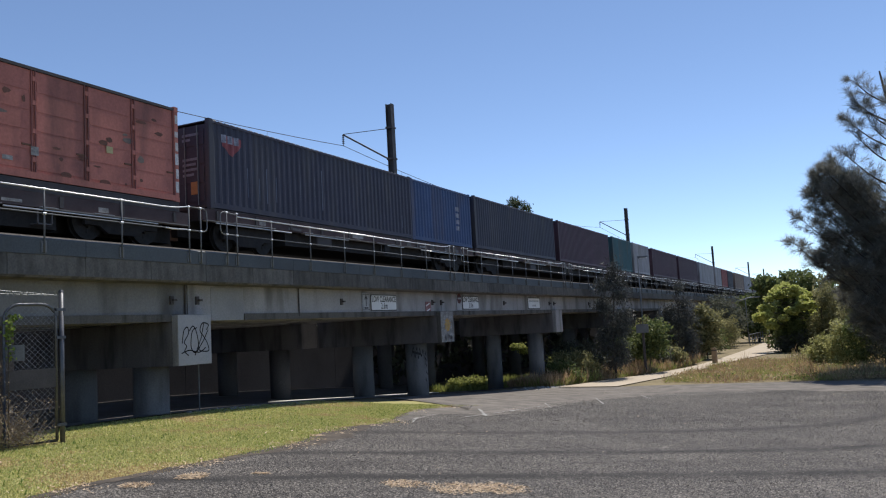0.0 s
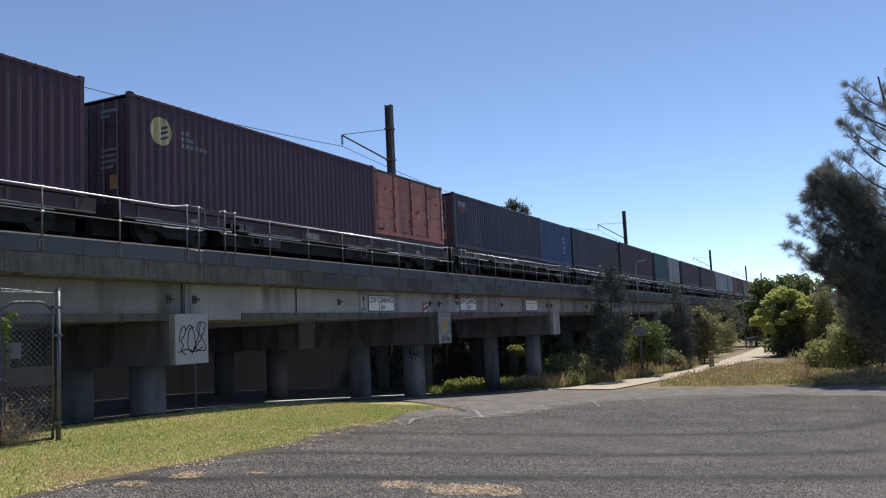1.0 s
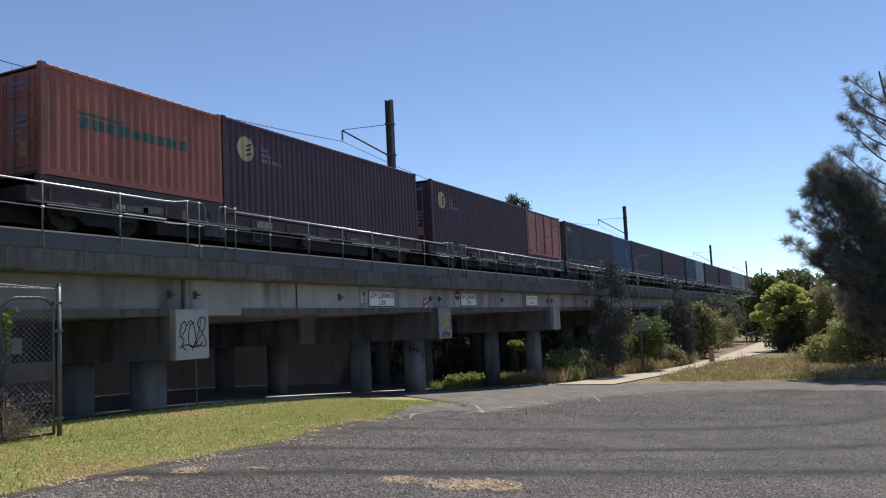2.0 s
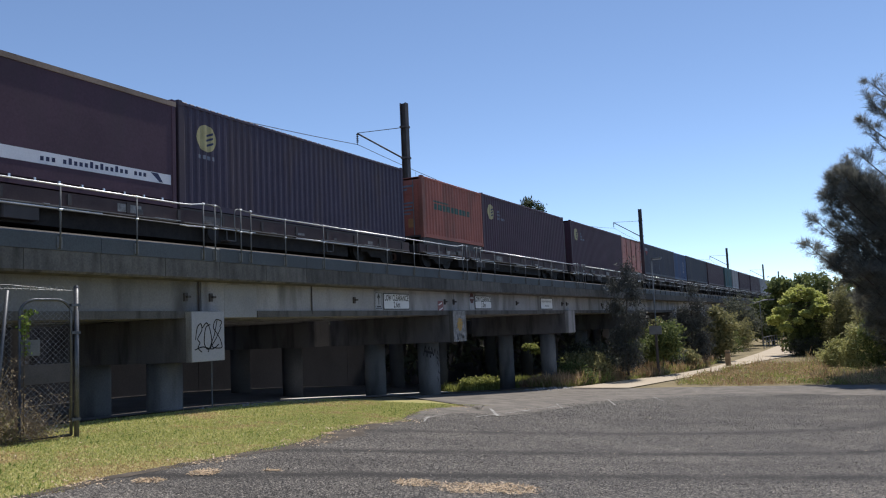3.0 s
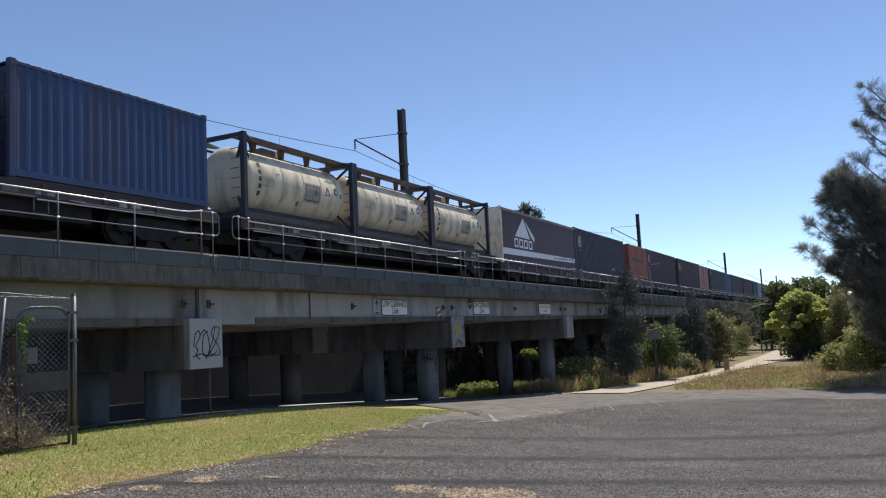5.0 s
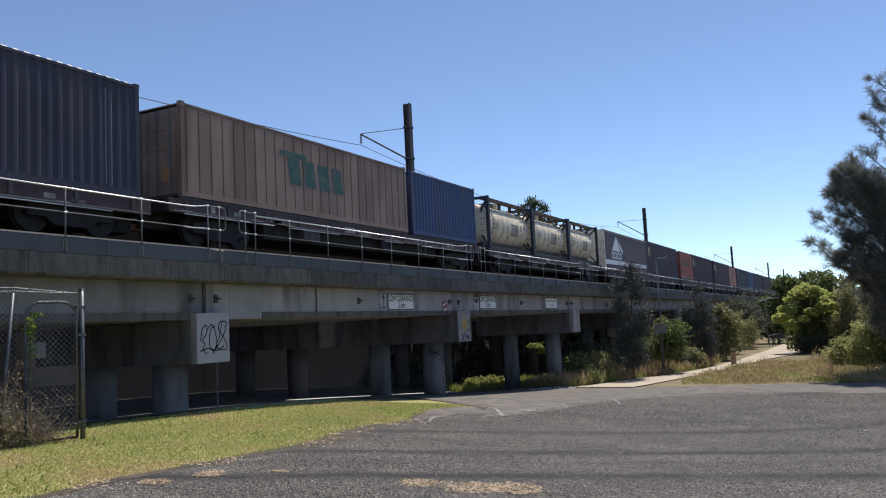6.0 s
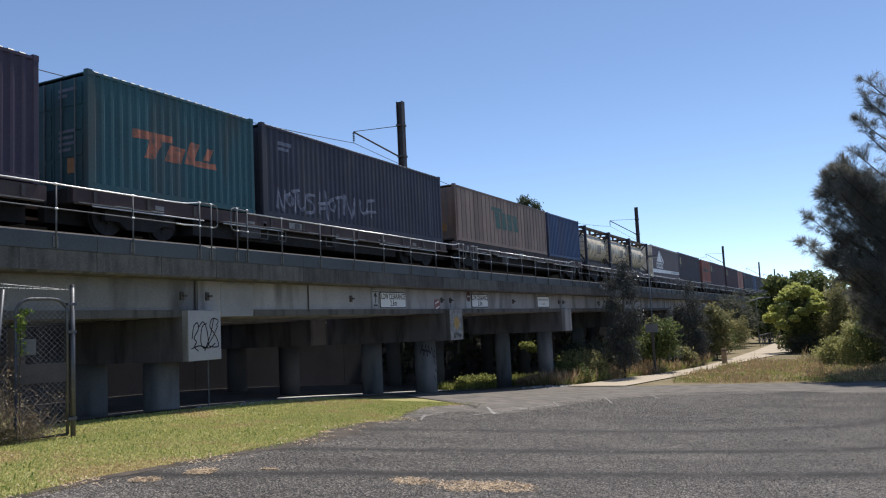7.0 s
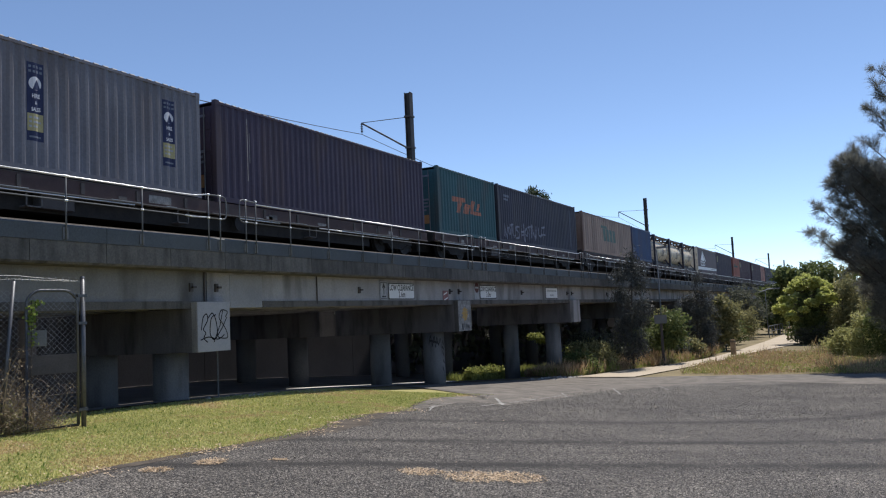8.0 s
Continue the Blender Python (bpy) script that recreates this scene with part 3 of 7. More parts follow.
# ---- handrail, one length a span ----
def handrail(y0):
    e = thing("handrail", (X_RAIL + 0.06, y0, 3.46), "galvanised tube handrail fixed to the kerb panels", "handrail", "handrail lengths on the viaduct", "structure")
    L, t, m = 13.9, Z_RAIL - 3.46, 4.23 - 3.46
    r = 0.0155
    up = 0.075
    # Top rail is far paler than the posts, a sun glint put into its colour.
    part("top_rail", Build().tube([(0, 0.62, t), (0, 12.3, t), (0, 12.7, t + 0.015), (0, 13.1, t + up)], r, 8), GALV_BRIGHT, e, "top rail paled for its sun glint", True)
    part("mid_rail", Build().tube([(0, 0.62, m), (0, 13.1, m)], r * 0.85, 8), GALV_DULL, e, smooth=True)

    part("rail_end", Build().tube([(0, 12.35, m), (0, 12.6, m - 0.012), (0, 13.08, m + 0.008)], r * 1.05, 8), GALV_BRIGHT, e, "bright end of the mid rail", True)

    def hoop(a, d):
        c = 0.11
        pts = [(0, a + d * 0.62, t + up * (1 if d < 0 else 0.6)), (0, a + d * c, t + up), (0, a + d * c * 0.3, t + up - c * 0.3), (0, a, t + up - c), (0, a, m + c), (0, a + d * c * 0.3, m + c * 0.3), (0, a + d * c, m), (0, a + d * 0.62, m)]
        part("end_hoop", Build().tube(pts, r, 8), GALV, e, smooth=True)
    hoop(0.0, 1)
    hoop(13.72, -1)
    for y in (0.23, 0.61, 2.02, 3.80, 5.60, 7.37, 9.20, 11.10, 13.11, 13.5):
        z = t + (up if y < 0.7 or y > 13 else 0)
        post = part("post", Build().tube([(0, y, 0.0), (0, y, z)], r * 1.1, 8), GALV_DULL, e, smooth=True)
        part("collar", Build().tube([(0, y - 0.035, m), (0, y + 0.035, m)], r * 1.5, 8).tube([(0, y - 0.035, z), (0, y + 0.035, z)], r * 1.6, 8), GALV_BRIGHT, post)
        part("base_plate", Build().box(-0.03, y - 0.06, 0.02, -0.01, y + 0.06, 0.24), GALV, post)
    return e


rail0 = handrail(15.88 - 28.4)
for k in range(1, 14):
    copy_thing(rail0, pose(X_RAIL + 0.06, 15.88 - 28.4 + 14.2 * k, 3.46))


# ---- signs on the girder ----
def text_mesh(body, size, x, y, z, material, parent, name="lettering", spacing=1.0):
    """Lettering facing +x, centred on (y, z)."""
    cu = bpy.data.curves.new("lettering", "FONT")
    cu.body, cu.size, cu.align_x, cu.align_y, cu.space_character = body, size, "CENTER", "CENTER", spacing
    cu.offset = size * 0.025
    tmp = bpy.data.objects.new("lettering", cu)
    me = bpy.data.meshes.new_from_object(tmp)
    bpy.data.objects.remove(tmp)
    me.transform(Matrix.Translation((x, y, z)) @ pose(0, 0, 0, 90, 0, 90) @ Matrix.Diagonal((0.72, 1, 1, 1)))
    me.materials.clear()
    me.materials.append(material)
    ob = new(name, me)
    ob.parent = parent
    return ob


def plate(b, y0, z0, y1, z1, x, t=0.012, c=0.03):
    ring = [(y0 + c, z0), (y1 - c, z0), (y1, z0 + c), (y1, z1 - c), (y1 - c, z1), (y0 + c, z1), (y0, z1 - c), (y0, z0 + c)]
    p = [(xx, y, z) for xx in (x, x + t) for y, z in ring]
    return b.add(p, [tuple(range(8)), tuple(range(15, 7, -1))] + [(i, (i + 1) % 8, 8 + (i + 1) % 8, 8 + i) for i in range(8)])


def clearance_sign(y0, y1, z0, z1, words, label):
    e = thing("clearance_sign", (X_FACE, (y0 + y1) / 2, (z0 + z1) / 2), label, "road sign", "clearance signs")
    w, h = (y1 - y0) / 2, (z1 - z0) / 2
    part("backing", plate(Build(), -w, -h, w, h, 0.01), GALV, e)
    part("border", plate(Build(), -w + 0.01, -h + 0.01, w - 0.01, h - 0.01, 0.022, 0.003), SIGN_BLACK, e)
    part("panel", plate(Build(), -w + 0.035, -h + 0.035, w - 0.035, h - 0.035, 0.025, 0.004), SIGN_WHITE, e, "white sign panel")
    if words:
        text_mesh(words[0], h * 0.98, 0.0305, 0, h * 0.40, SIGN_BLACK, e, spacing=1.0)
        text_mesh(words[1], h * 1.02, 0.0305, 0, -h * 0.42, SIGN_BLACK, e, spacing=1.12)
    else:
        for k in range(11):
            part("lettering", plate(Build(), -w * 0.82 + w * 0.15 * k, h * 0.22, -w * 0.72 + w * 0.15 * k, h * 0.52, 0.0305, 0.002, 0.004), SIGN_GREY, e, "faint unreadable lettering bar")
        for k in range(4):
            part("lettering", plate(Build(), -w * 0.3 + w * 0.16 * k, -h * 0.58, -w * 0.2 + w * 0.16 * k, -h * 0.24, 0.0305, 0.002, 0.004), SIGN_GREY, e, "faint unreadable lettering bar")
    return e


clearance_sign(23.96, 25.73, 2.32, 2.88, ("LOW CLEARANCE", "2.6m"), "white low clearance sign with black lettering on concrete girder")
clearance_sign(31.33, 33.01, 2.34, 2.91, ("LOW CLEARANCE", "3.0m"), "white low clearance sign with black lettering on concrete girder")
clearance_sign(39.19, 40.94, 2.34, 2.91, None, "smaller white clearance sign with faint lettering on girder")

arrow = thing("arrow_sign", (X_FACE, 23.66, 2.62), "narrow grey sign with black upward arrow beside clearance sign", "road sign")
part("panel", plate(Build(), -0.24, -0.30, 0.24, 0.30, 0.01), SIGN_GREY, arrow)
part("border", strokes(Build(), [[(-0.2, -0.26), (0.2, -0.26), (0.2, 0.26), (-0.2, 0.26), (-0.2, -0.26)]], 0.02, 0.0235), SIGN_BLACK, arrow)
part("arrow", strokes(Build(), [[(0, -0.12), (0, 0.2)], [(-0.07, 0.1), (0, 0.21), (0.07, 0.1)]], 0.045, 0.024), SIGN_BLACK, arrow)
part("lettering", strokes(Build(), [[(-0.1, -0.2), (-0.02, -0.2)], [(0.03, -0.2), (0.11, -0.2)]], 0.05, 0.024), SIGN_BLACK, arrow)
stop = thing("signal_sign", (X_FACE, 31.02, 2.64), "narrow grey sign with dark octagon beside clearance sign", "road sign")
part("panel", plate(Build(), -0.24, -0.32, 0.24, 0.30, 0.01), SIGN_GREY, stop)
part("octagon", plate(Build(), -0.2, -0.05, 0.2, 0.36, 0.024, 0.004, 0.12), SIGN_DARKRED, stop)
part("bar", plate(Build(), -0.15, 0.12, 0.15, 0.19, 0.029, 0.002, 0.005), SIGN_GREY, stop)
haz = thing("hazard_marker", (X_FACE, 28.19, 2.38), "small red and white hazard plate on the girder", "road sign")
part("panel", plate(Build(), -0.22, -0.25, 0.22, 0.27, 0.01), SIGN_PINK, haz)
part("stripe", strokes(Build(), [[(-0.16, 0.12), (0.1, 0.2)], [(-0.12, -0.08), (0.14, 0.0)]], 0.05, 0.0245), SIGN_WHITE, haz)

# ---- masts and overhead line ----
MASTS = (-15.0, 36.7, 87.4, 150.0, 208.0, 248.0)


def mast(y):
    e = thing("catenary_mast", (-20.3, y, 2.4), "dark weathered steel catenary mast with bracket arm", "catenary mast", "catenary masts")
    h = 10.88
    part("column", Build().box(-0.16, -0.17, 0, -0.14, 0.17, h).box(0.14, -0.17, 0, 0.16, 0.17, h).box(-0.14, -0.012, 0, 0.14, 0.012, h), MAST_STEEL, e)
    part("base_bracket", Build().box(-0.5, -0.3, 0.9, 0.55, 0.3, 1.12), STEEL_DARK, e)
    part("arm", Build().tube([(-0.15, 0, 8.0), (-2.9, 0, 9.72)], 0.045, 8), MAST_STEEL, e)
    part("tie_rod", Build().tube([(-0.15, 0, 9.62), (-2.9, 0, 9.74)], 0.018, 6), MAST_STEEL, e)
    for z in (8.0, 9.62):
        part("clamp", Build().box(-0.2, -0.2, z - 0.05, 0.2, 0.2, z + 0.05), MAST_STEEL, e)
    b = Build().tube([(-2.9, 0, 9.74), (-2.9, 0, 9.1)], 0.015, 6)
    for k in range(5):
        b.tube([(-2.9, 0, 9.24 + k * 0.1), (-2.9, 0, 9.29 + k * 0.1)], 0.075, 10, 0.04)
    part("insulator", b, STEEL_DARK, e, "ribbed dark insulator")


for y in MASTS:
    mast(y)
wires = thing("overhead_line", (-23.2, 0, 0), "thin dark sagging overhead wires between masts", "overhead line", kind="structure")
for a, c in zip(MASTS, MASTS[1:]):
    pts = [(0, a + (c - a) * k / 24, 11.52 - 4 * 1.05 * (k / 24) * (1 - k / 24)) for k in range(25)]
    part("messenger_wire", Build().tube(pts, 0.016, 5), STEEL_DARK, wires)
    part("contact_wire", Build().tube([(0, a, 9.4), (0, c, 9.4)], 0.012, 5), STEEL_DARK, wires)
    for k in range(3, 24, 3):
        part("dropper", Build().tube([pts[k], (0, pts[k][1], 9.4)], 0.006, 4), STEEL_DARK, wires)

# ---- train ----
MOVERS = []
WHEELS = []


def s_train(t):
    """How far the train has gone, in metres."""
    rows = [(0, 0), (0.5, 8.57), (1, 16.6), (2.5, 42.5), (3.5, 59.8), (4.5, 77.2), (6.5, 112.0), (7, 120.65), (8, 138.2)]
    for (a, p), (b, q) in zip(rows, rows[1:]):
        if t <= b:
            return p + (q - p) * (t - a) / (b - a)


def paint(name, c, rough=0.6, dirt=(0.09, 0.06, 0.045), amount=0.45, per_object=0.0):
    # Each paint is lifted by a violet-grey offset that imitates lens haze.
    c = tuple(v * 0.9 + k for v, k in zip(c, (0.024, 0.021, 0.028)))
    d = tuple(v * 0.7 for v in c)
    return mat(name, d, c, rough, 0.7, 18, 0.06, dirt=dirt, dirt_amount=amount, streak=(1.4, 1.4, 0.3), per_object=per_object)


P_ORANGE = paint("orange_paint", (0.40, 0.12, 0.075), amount=0.6)
P_BRICK = paint("brick_red_paint", (0.52, 0.175, 0.12), dirt=(0.06, 0.04, 0.035), amount=0.65)
P_NAVY = paint("navy_paint", (0.029, 0.032, 0.052), dirt=(0.085, 0.08, 0.075), amount=0.5)
P_BLUE = paint("blue_paint", (0.03, 0.075, 0.19))
P_PURPLE = paint("maroon_paint", (0.062, 0.022, 0.036), dirt=(0.055, 0.038, 0.044))
P_DUSK = paint("plum_paint", (0.042, 0.03, 0.055))
P_TEAL = paint("teal_paint", (0.016, 0.10, 0.112))
P_TAN = paint("tan_paint", (0.30, 0.205, 0.15), dirt=(0.13, 0.075, 0.055), amount=0.7, per_object=0.16)
P_SILVER = paint("silver_paint", (0.175, 0.178, 0.20))
P_PALE = paint("pale_grey_paint", (0.36, 0.36, 0.38))
P_RED = paint("red_paint", (0.28, 0.04, 0.035))
W2 = 1.219
PLATE_WHITE = mat("plate_white", (0.14, 0.13, 0.125), (0.34, 0.33, 0.31), 0.6, 6, 30, 0.0)
PLACARD_ORANGE = mat("faded_orange_placard", (0.30, 0.15, 0.06), (0.42, 0.22, 0.09), 0.6, 5, 30, 0.0)
DOOR_ROD = paint("door_rod_paint", (0.24, 0.075, 0.055), dirt=(0.05, 0.035, 0.03), amount=0.8)


def wave(y, y0, y1, pitch, depth):
    n = max(1, round((y1 - y0) / pitch))
    p = (y1 - y0) / n
    f = ((y - y0) % p) / p
    if f < 0.27:
        return 0.0
    if f < 0.5:
        return -depth * (f - 0.27) / 0.23
    if f < 0.77:
        return -depth
    return -depth * (1 - (f - 0.77) / 0.23)


def corrugated(b, y0, y1, z0, z1, x, out, pitch=0.276, depth=0.028):
    """A wall with trapezoid corrugation; out is +1 or -1, the side it faces."""
    n = max(1, round((y1 - y0) / pitch))
    p = (y1 - y0) / n
    line = []
    for i in range(n):
        a = y0 + i * p
        line += [(a, 0), (a + p * 0.27, 0), (a + p * 0.5, -depth), (a + p * 0.77, -depth)]
    line.append((y1, 0))
    m = len(line)
    b.add([(x + out * d, y, z) for z in (z0, z1) for y, d in line], [(i, i + 1, m + i + 1, m + i) for i in range(m - 1)])
    return b


def decal(e, polys, material, name="marking", label="", surface=None, lift=0.004):
    """Flat shapes (lists of (y, z)) laid on the near side, following its corrugation; up to 14 apart become parts of their own."""
    if 1 < len(polys) <= 14 and name != "graffiti":
        for poly in polys:
            decal(e, [poly], material, name, label, surface, lift)
        return None
    b = Build()
    for poly in polys:
        ys = sorted({p[0] for p in poly})
        lo, hi = ys[0], ys[-1]
        cuts = sorted(set(ys) | {lo + (hi - lo) * k / max(1, int((hi - lo) / 0.03)) for k in range(int((hi - lo) / 0.03) + 1)})

        def spans(y):
            zs = []
            for (a, c), (d, f) in zip(poly, poly[1:] + poly[:1]):
                if (a <= y < d) or (d <= y < a):
                    zs.append(c + (f - c) * (y - a) / (d - a))
            zs.sort()
            return zs
        for a, c in zip(cuts, cuts[1:]):
            eps = (c - a) * 0.02
            za, zc = spans(a + eps), spans(c - eps)
            if len(za) != len(zc):
                continue
            xa, xc = (surface(a) if surface else 0.0), (surface(c) if surface else 0.0)
            for k in range(0, len(za) - 1, 2):
                b.add([(xa + lift, a, za[k]), (xc + lift, c, zc[k]), (xc + lift, c, zc[k + 1]), (xa + lift, a, za[k + 1])], [(0, 1, 2, 3)])
    me = b.mesh(name, material)
    bm = bmesh.new()
    bm.from_mesh(me)
    bmesh.ops.remove_doubles(bm, verts=bm.verts, dist=0.004)
    bm.to_mesh(me)
    bm.free()
    return part(name, me, material, e, label)


def thick(lines, w):
    """Polygons of brush strokes along lines."""
    out = []
    for line in lines:
        for (a, c), (d, f) in zip(line, line[1:]):
            t = Vector((d - a, f - c))
            if t.length < 1e-4:
                continue
            t.normalize()
            n = Vector((-t.y, t.x)) * w / 2
            t = t * w * 0.3
            out.append([(a - t.x + n.x, c - t.y + n.y), (d + t.x + n.x, f + t.y + n.y), (d + t.x - n.x, f + t.y - n.y), (a - t.x - n.x, c - t.y - n.y)])
    return out


def disc(y, z, ry, rz, n=20):
    return [(y + ry * math.cos(2 * math.pi * k / n), z + rz * math.sin(2 * math.pi * k / n)) for k in range(n)]


def container(y0, L, H, material, label, style="corrugated", top=8.02, end_mat=None, roof_glints=False):
    e = thing("shipping_container", (TRAIN_X, y0, top - H), label, "shipping container", "containers on the freight train")
    end_mat = end_mat or material
    pitch, depth = {"corrugated": (0.276, 0.028), "ribbed": (0.47, 0.03), "doors": (1.5, 0.0), "curtain": (1.2, 0.0)}[style]
    if style == "corrugated":
        for s in (1, -1):
            part("side_panel", corrugated(Build(), 0.14, L - 0.14, 0.15, H - 0.09, s * (W2 - 0.012), s), material, e)
    elif style == "ribbed":
        n = round((L - 0.3) / 0.47)
        for s in (1, -1):
            part("side_panel", Build().box(s * (W2 - 0.05) - 0.02, 0.14, 0.15, s * (W2 - 0.05) + 0.02, L - 0.14, H - 0.09), material, e)
            for k in range(n):
                a = 0.2 + (L - 0.4) * k / n
                part("panel", Build().box(s * (W2 - 0.02) - 0.012, a + 0.025, 0.17, s * (W2 - 0.02) + 0.012, a + (L - 0.4) / n - 0.025, H - 0.12, 0.01), material, e)
    elif style == "doors":
        part("side_panel", Build().box(-W2 + 0.01, 0.14, 0.15, -W2 + 0.05, L - 0.14, H - 0.09), material, e)
        n = 4
        w = (L - 0.28) / n
        for k in range(n):
            a = 0.14 + w * k
            door = part("side_door", Build().box(W2 - 0.07, a + 0.008, 0.16, W2 - 0.035, a + w - 0.008, H - 0.1), material, e, "faded orange-red folding side door")
            for q in range(5):
                z = 0.2 + (H - 0.36) * q / 5
                part("pressing", Build().box(W2 - 0.036, a + 0.09, z + 0.03, W2 - 0.026, a + w - 0.09, z + (H - 0.36) / 5 - 0.035, 0.004), material, door)
            for q in (0.05, w - 0.05):
                part("lock_rod", Build().tube([(W2 - 0.018, a + q, 0.12), (W2 - 0.018, a + q, H - 0.07)], 0.017, 6), DOOR_ROD, door, "faded red lock rod")
            for z in (0.4, 1.05, 1.7, 2.25):
                part("hinge", Build().box(W2 - 0.032, a - 0.03, z, W2 - 0.004, a + 0.075, z + 0.11, 0.006), material, door)
            part("handle", Build().box(W2 - 0.03, a + w - 0.30, 0.75, W2 - 0.008, a + w - 0.06, 0.79), RUST, door)
    else:
        for s in (1, -1):
            part("curtain", Build().box(s * (W2 - 0.03) - 0.012, 0.14, 0.2, s * (W2 - 0.03) + 0.012, L - 0.14, H - 0.16), material, e, "maroon side curtain")
            part("cant_rail", Build().box(s * (W2 - 0.02) - 0.03, 0.0, H - 0.16, s * (W2 - 0.02) + 0.03, L, H - 0.03), RAIL_TAN, e, "tan roof side rail")
    rails = RAIL_TAN if style == "curtain" else material
    roof = Build().box(-W2 + 0.05, 0.05, H - 0.04, W2 - 0.05, L - 0.05, H - 0.012)
    if style == "corrugated":
        ribs = Build()
        n = round((L - 0.4) / 0.276)
        for k in range(n):
            a = 0.2 + (L - 0.4) * k / n
            ribs.add([(x, y, z) for y in (a, a + 0.15) for x, z in ((W2 - 0.004, H - 0.019), (W2 - 0.034, H + 0.012), (-W2 + 0.034, H + 0.012), (-W2 + 0.004, H - 0.019))],
                     [(0, 1, 5, 4), (1, 2, 6, 5), (2, 3, 7, 6), (0, 3, 2, 1), (4, 5, 6, 7)])
    part("roof", roof, rails, e)
    if style == "corrugated":
        # Chosen containers get glint-coloured ribs, the others their own paint.
        part("roof_corrugation", ribs, ROOF_GLINT if roof_glints else material, e, "pressed roof ribs paled for sun glints" if roof_glints else "pressed roof ribs")
    part("floor", Build().box(-W2 + 0.05, 0.05, 0.05, W2 - 0.05, L - 0.05, 0.14), STEEL_DARK, e)
    for y in (0.0, L - 0.15):
        for x in (-W2, W2 - 0.14):
            part("corner_post", Build().box(x, y, 0.118, x + 0.14, y + 0.15, H - 0.118, 0.015), end_mat if y == 0 else material, e)
            for z in (0.0, H - 0.118):
                part("corner_casting", Build().box(x - 0.004, y - 0.004, z, x + 0.146, y + 0.154, z + (0.122 if z == 0 else 0.142), 0.012), end_mat if y == 0 else material, e)
    for x in (-W2, W2 - 0.06):
        if style != "curtain":
            part("top_rail", Build().box(x, 0.15, H - 0.09, x + 0.06, L - 0.15, H - 0.02), STEEL_DARK if style == "doors" else material, e)
        part("bottom_rail", Build().box(x, 0.15, 0.02, x + 0.06, L - 0.15, 0.17), material, e)
    part("end_wall", Build().box(-W2 + 0.14, L - 0.09, 0.1, W2 - 0.14, L - 0.05, H - 0.09), material, e)
    if style == "curtain":
        part("end_wall", Build().box(-W2 + 0.10, 0.02, 0.1, W2 - 0.10, 0.06, H - 0.05), end_mat, e, "dirty white end wall")
    else:
        for s in (-1, 1):
            a, c = (0.012, W2 - 0.15) if s > 0 else (-W2 + 0.15, -0.012)
            door = part("door", Build().box(a, 0.04, 0.12, c, 0.08, H - 0.12), end_mat, e)
            for q in range(4):
                z = 0.2 + (H - 0.4) * q / 4
                part("pressing", Build().box(a + 0.08, 0.022, z + 0.04, c - 0.08, 0.041, z + (H - 0.4) / 4 - 0.06), end_mat, door)
            for k in (0.3, 0.78):
                part("lock_rod", Build().tube([(s * k, 0.0, 0.13), (s * k, 0.0, H - 0.13)], 0.018, 6), GALV, door, "steel lock rod")
            if s > 0 and style != "ribbed":
                for z, wide in ((H - 0.42, 0.62), (H - 0.56, 0.3), (1.45, 0.55), (1.3, 0.5), (1.15, 0.55), (1.0, 0.42)):
                    part("lettering", Build().box(0.2, 0.008, z, 0.2 + wide, 0.014, z + 0.075), SPRAY_BLUE, door, "small faded lettering bar")
            part("placard", Build().box(min(s * 0.5, s * 0.74), 0.006, 0.45, max(s * 0.5, s * 0.74), 0.02, 0.82 if s > 0 else 0.62), PLACARD_ORANGE if s > 0 else PLATE_WHITE, door, "small faded placard")
    MOVERS.append((e, TRAIN_X, y0, top - H))
    if style == "corrugated":
        e["skin"] = 1.0
    return e


def skin(L, style="corrugated"):
    if style == "corrugated":
        return lambda y: W2 - 0.012 + wave(y, 0.14, L - 0.14, 0.276, 0.028)
    return lambda y: {"ribbed": W2 - 0.006, "curtain": W2 - 0.016, "doors": W2 - 0.016}[style]


RAIL_TAN = paint("tan_rail_paint", (0.30, 0.22, 0.16))
L40, L20, HC, ST = 12.192, 6.058, 2.896, 2.591
rnd = random.Random(5)


def block_letters(y0, z0, w, h, n, gap, slant=0.0):
    """A row of plain blocks, as wide as a painted wordmark."""
    out, cw = [], (w - gap * (n - 1)) / n
    for k in range(n):
        a = y0 + k * (cw + gap)
        out.append([(a, z0), (a + cw, z0), (a + cw + slant, z0 + h), (a + slant, z0 + h)])
    return out


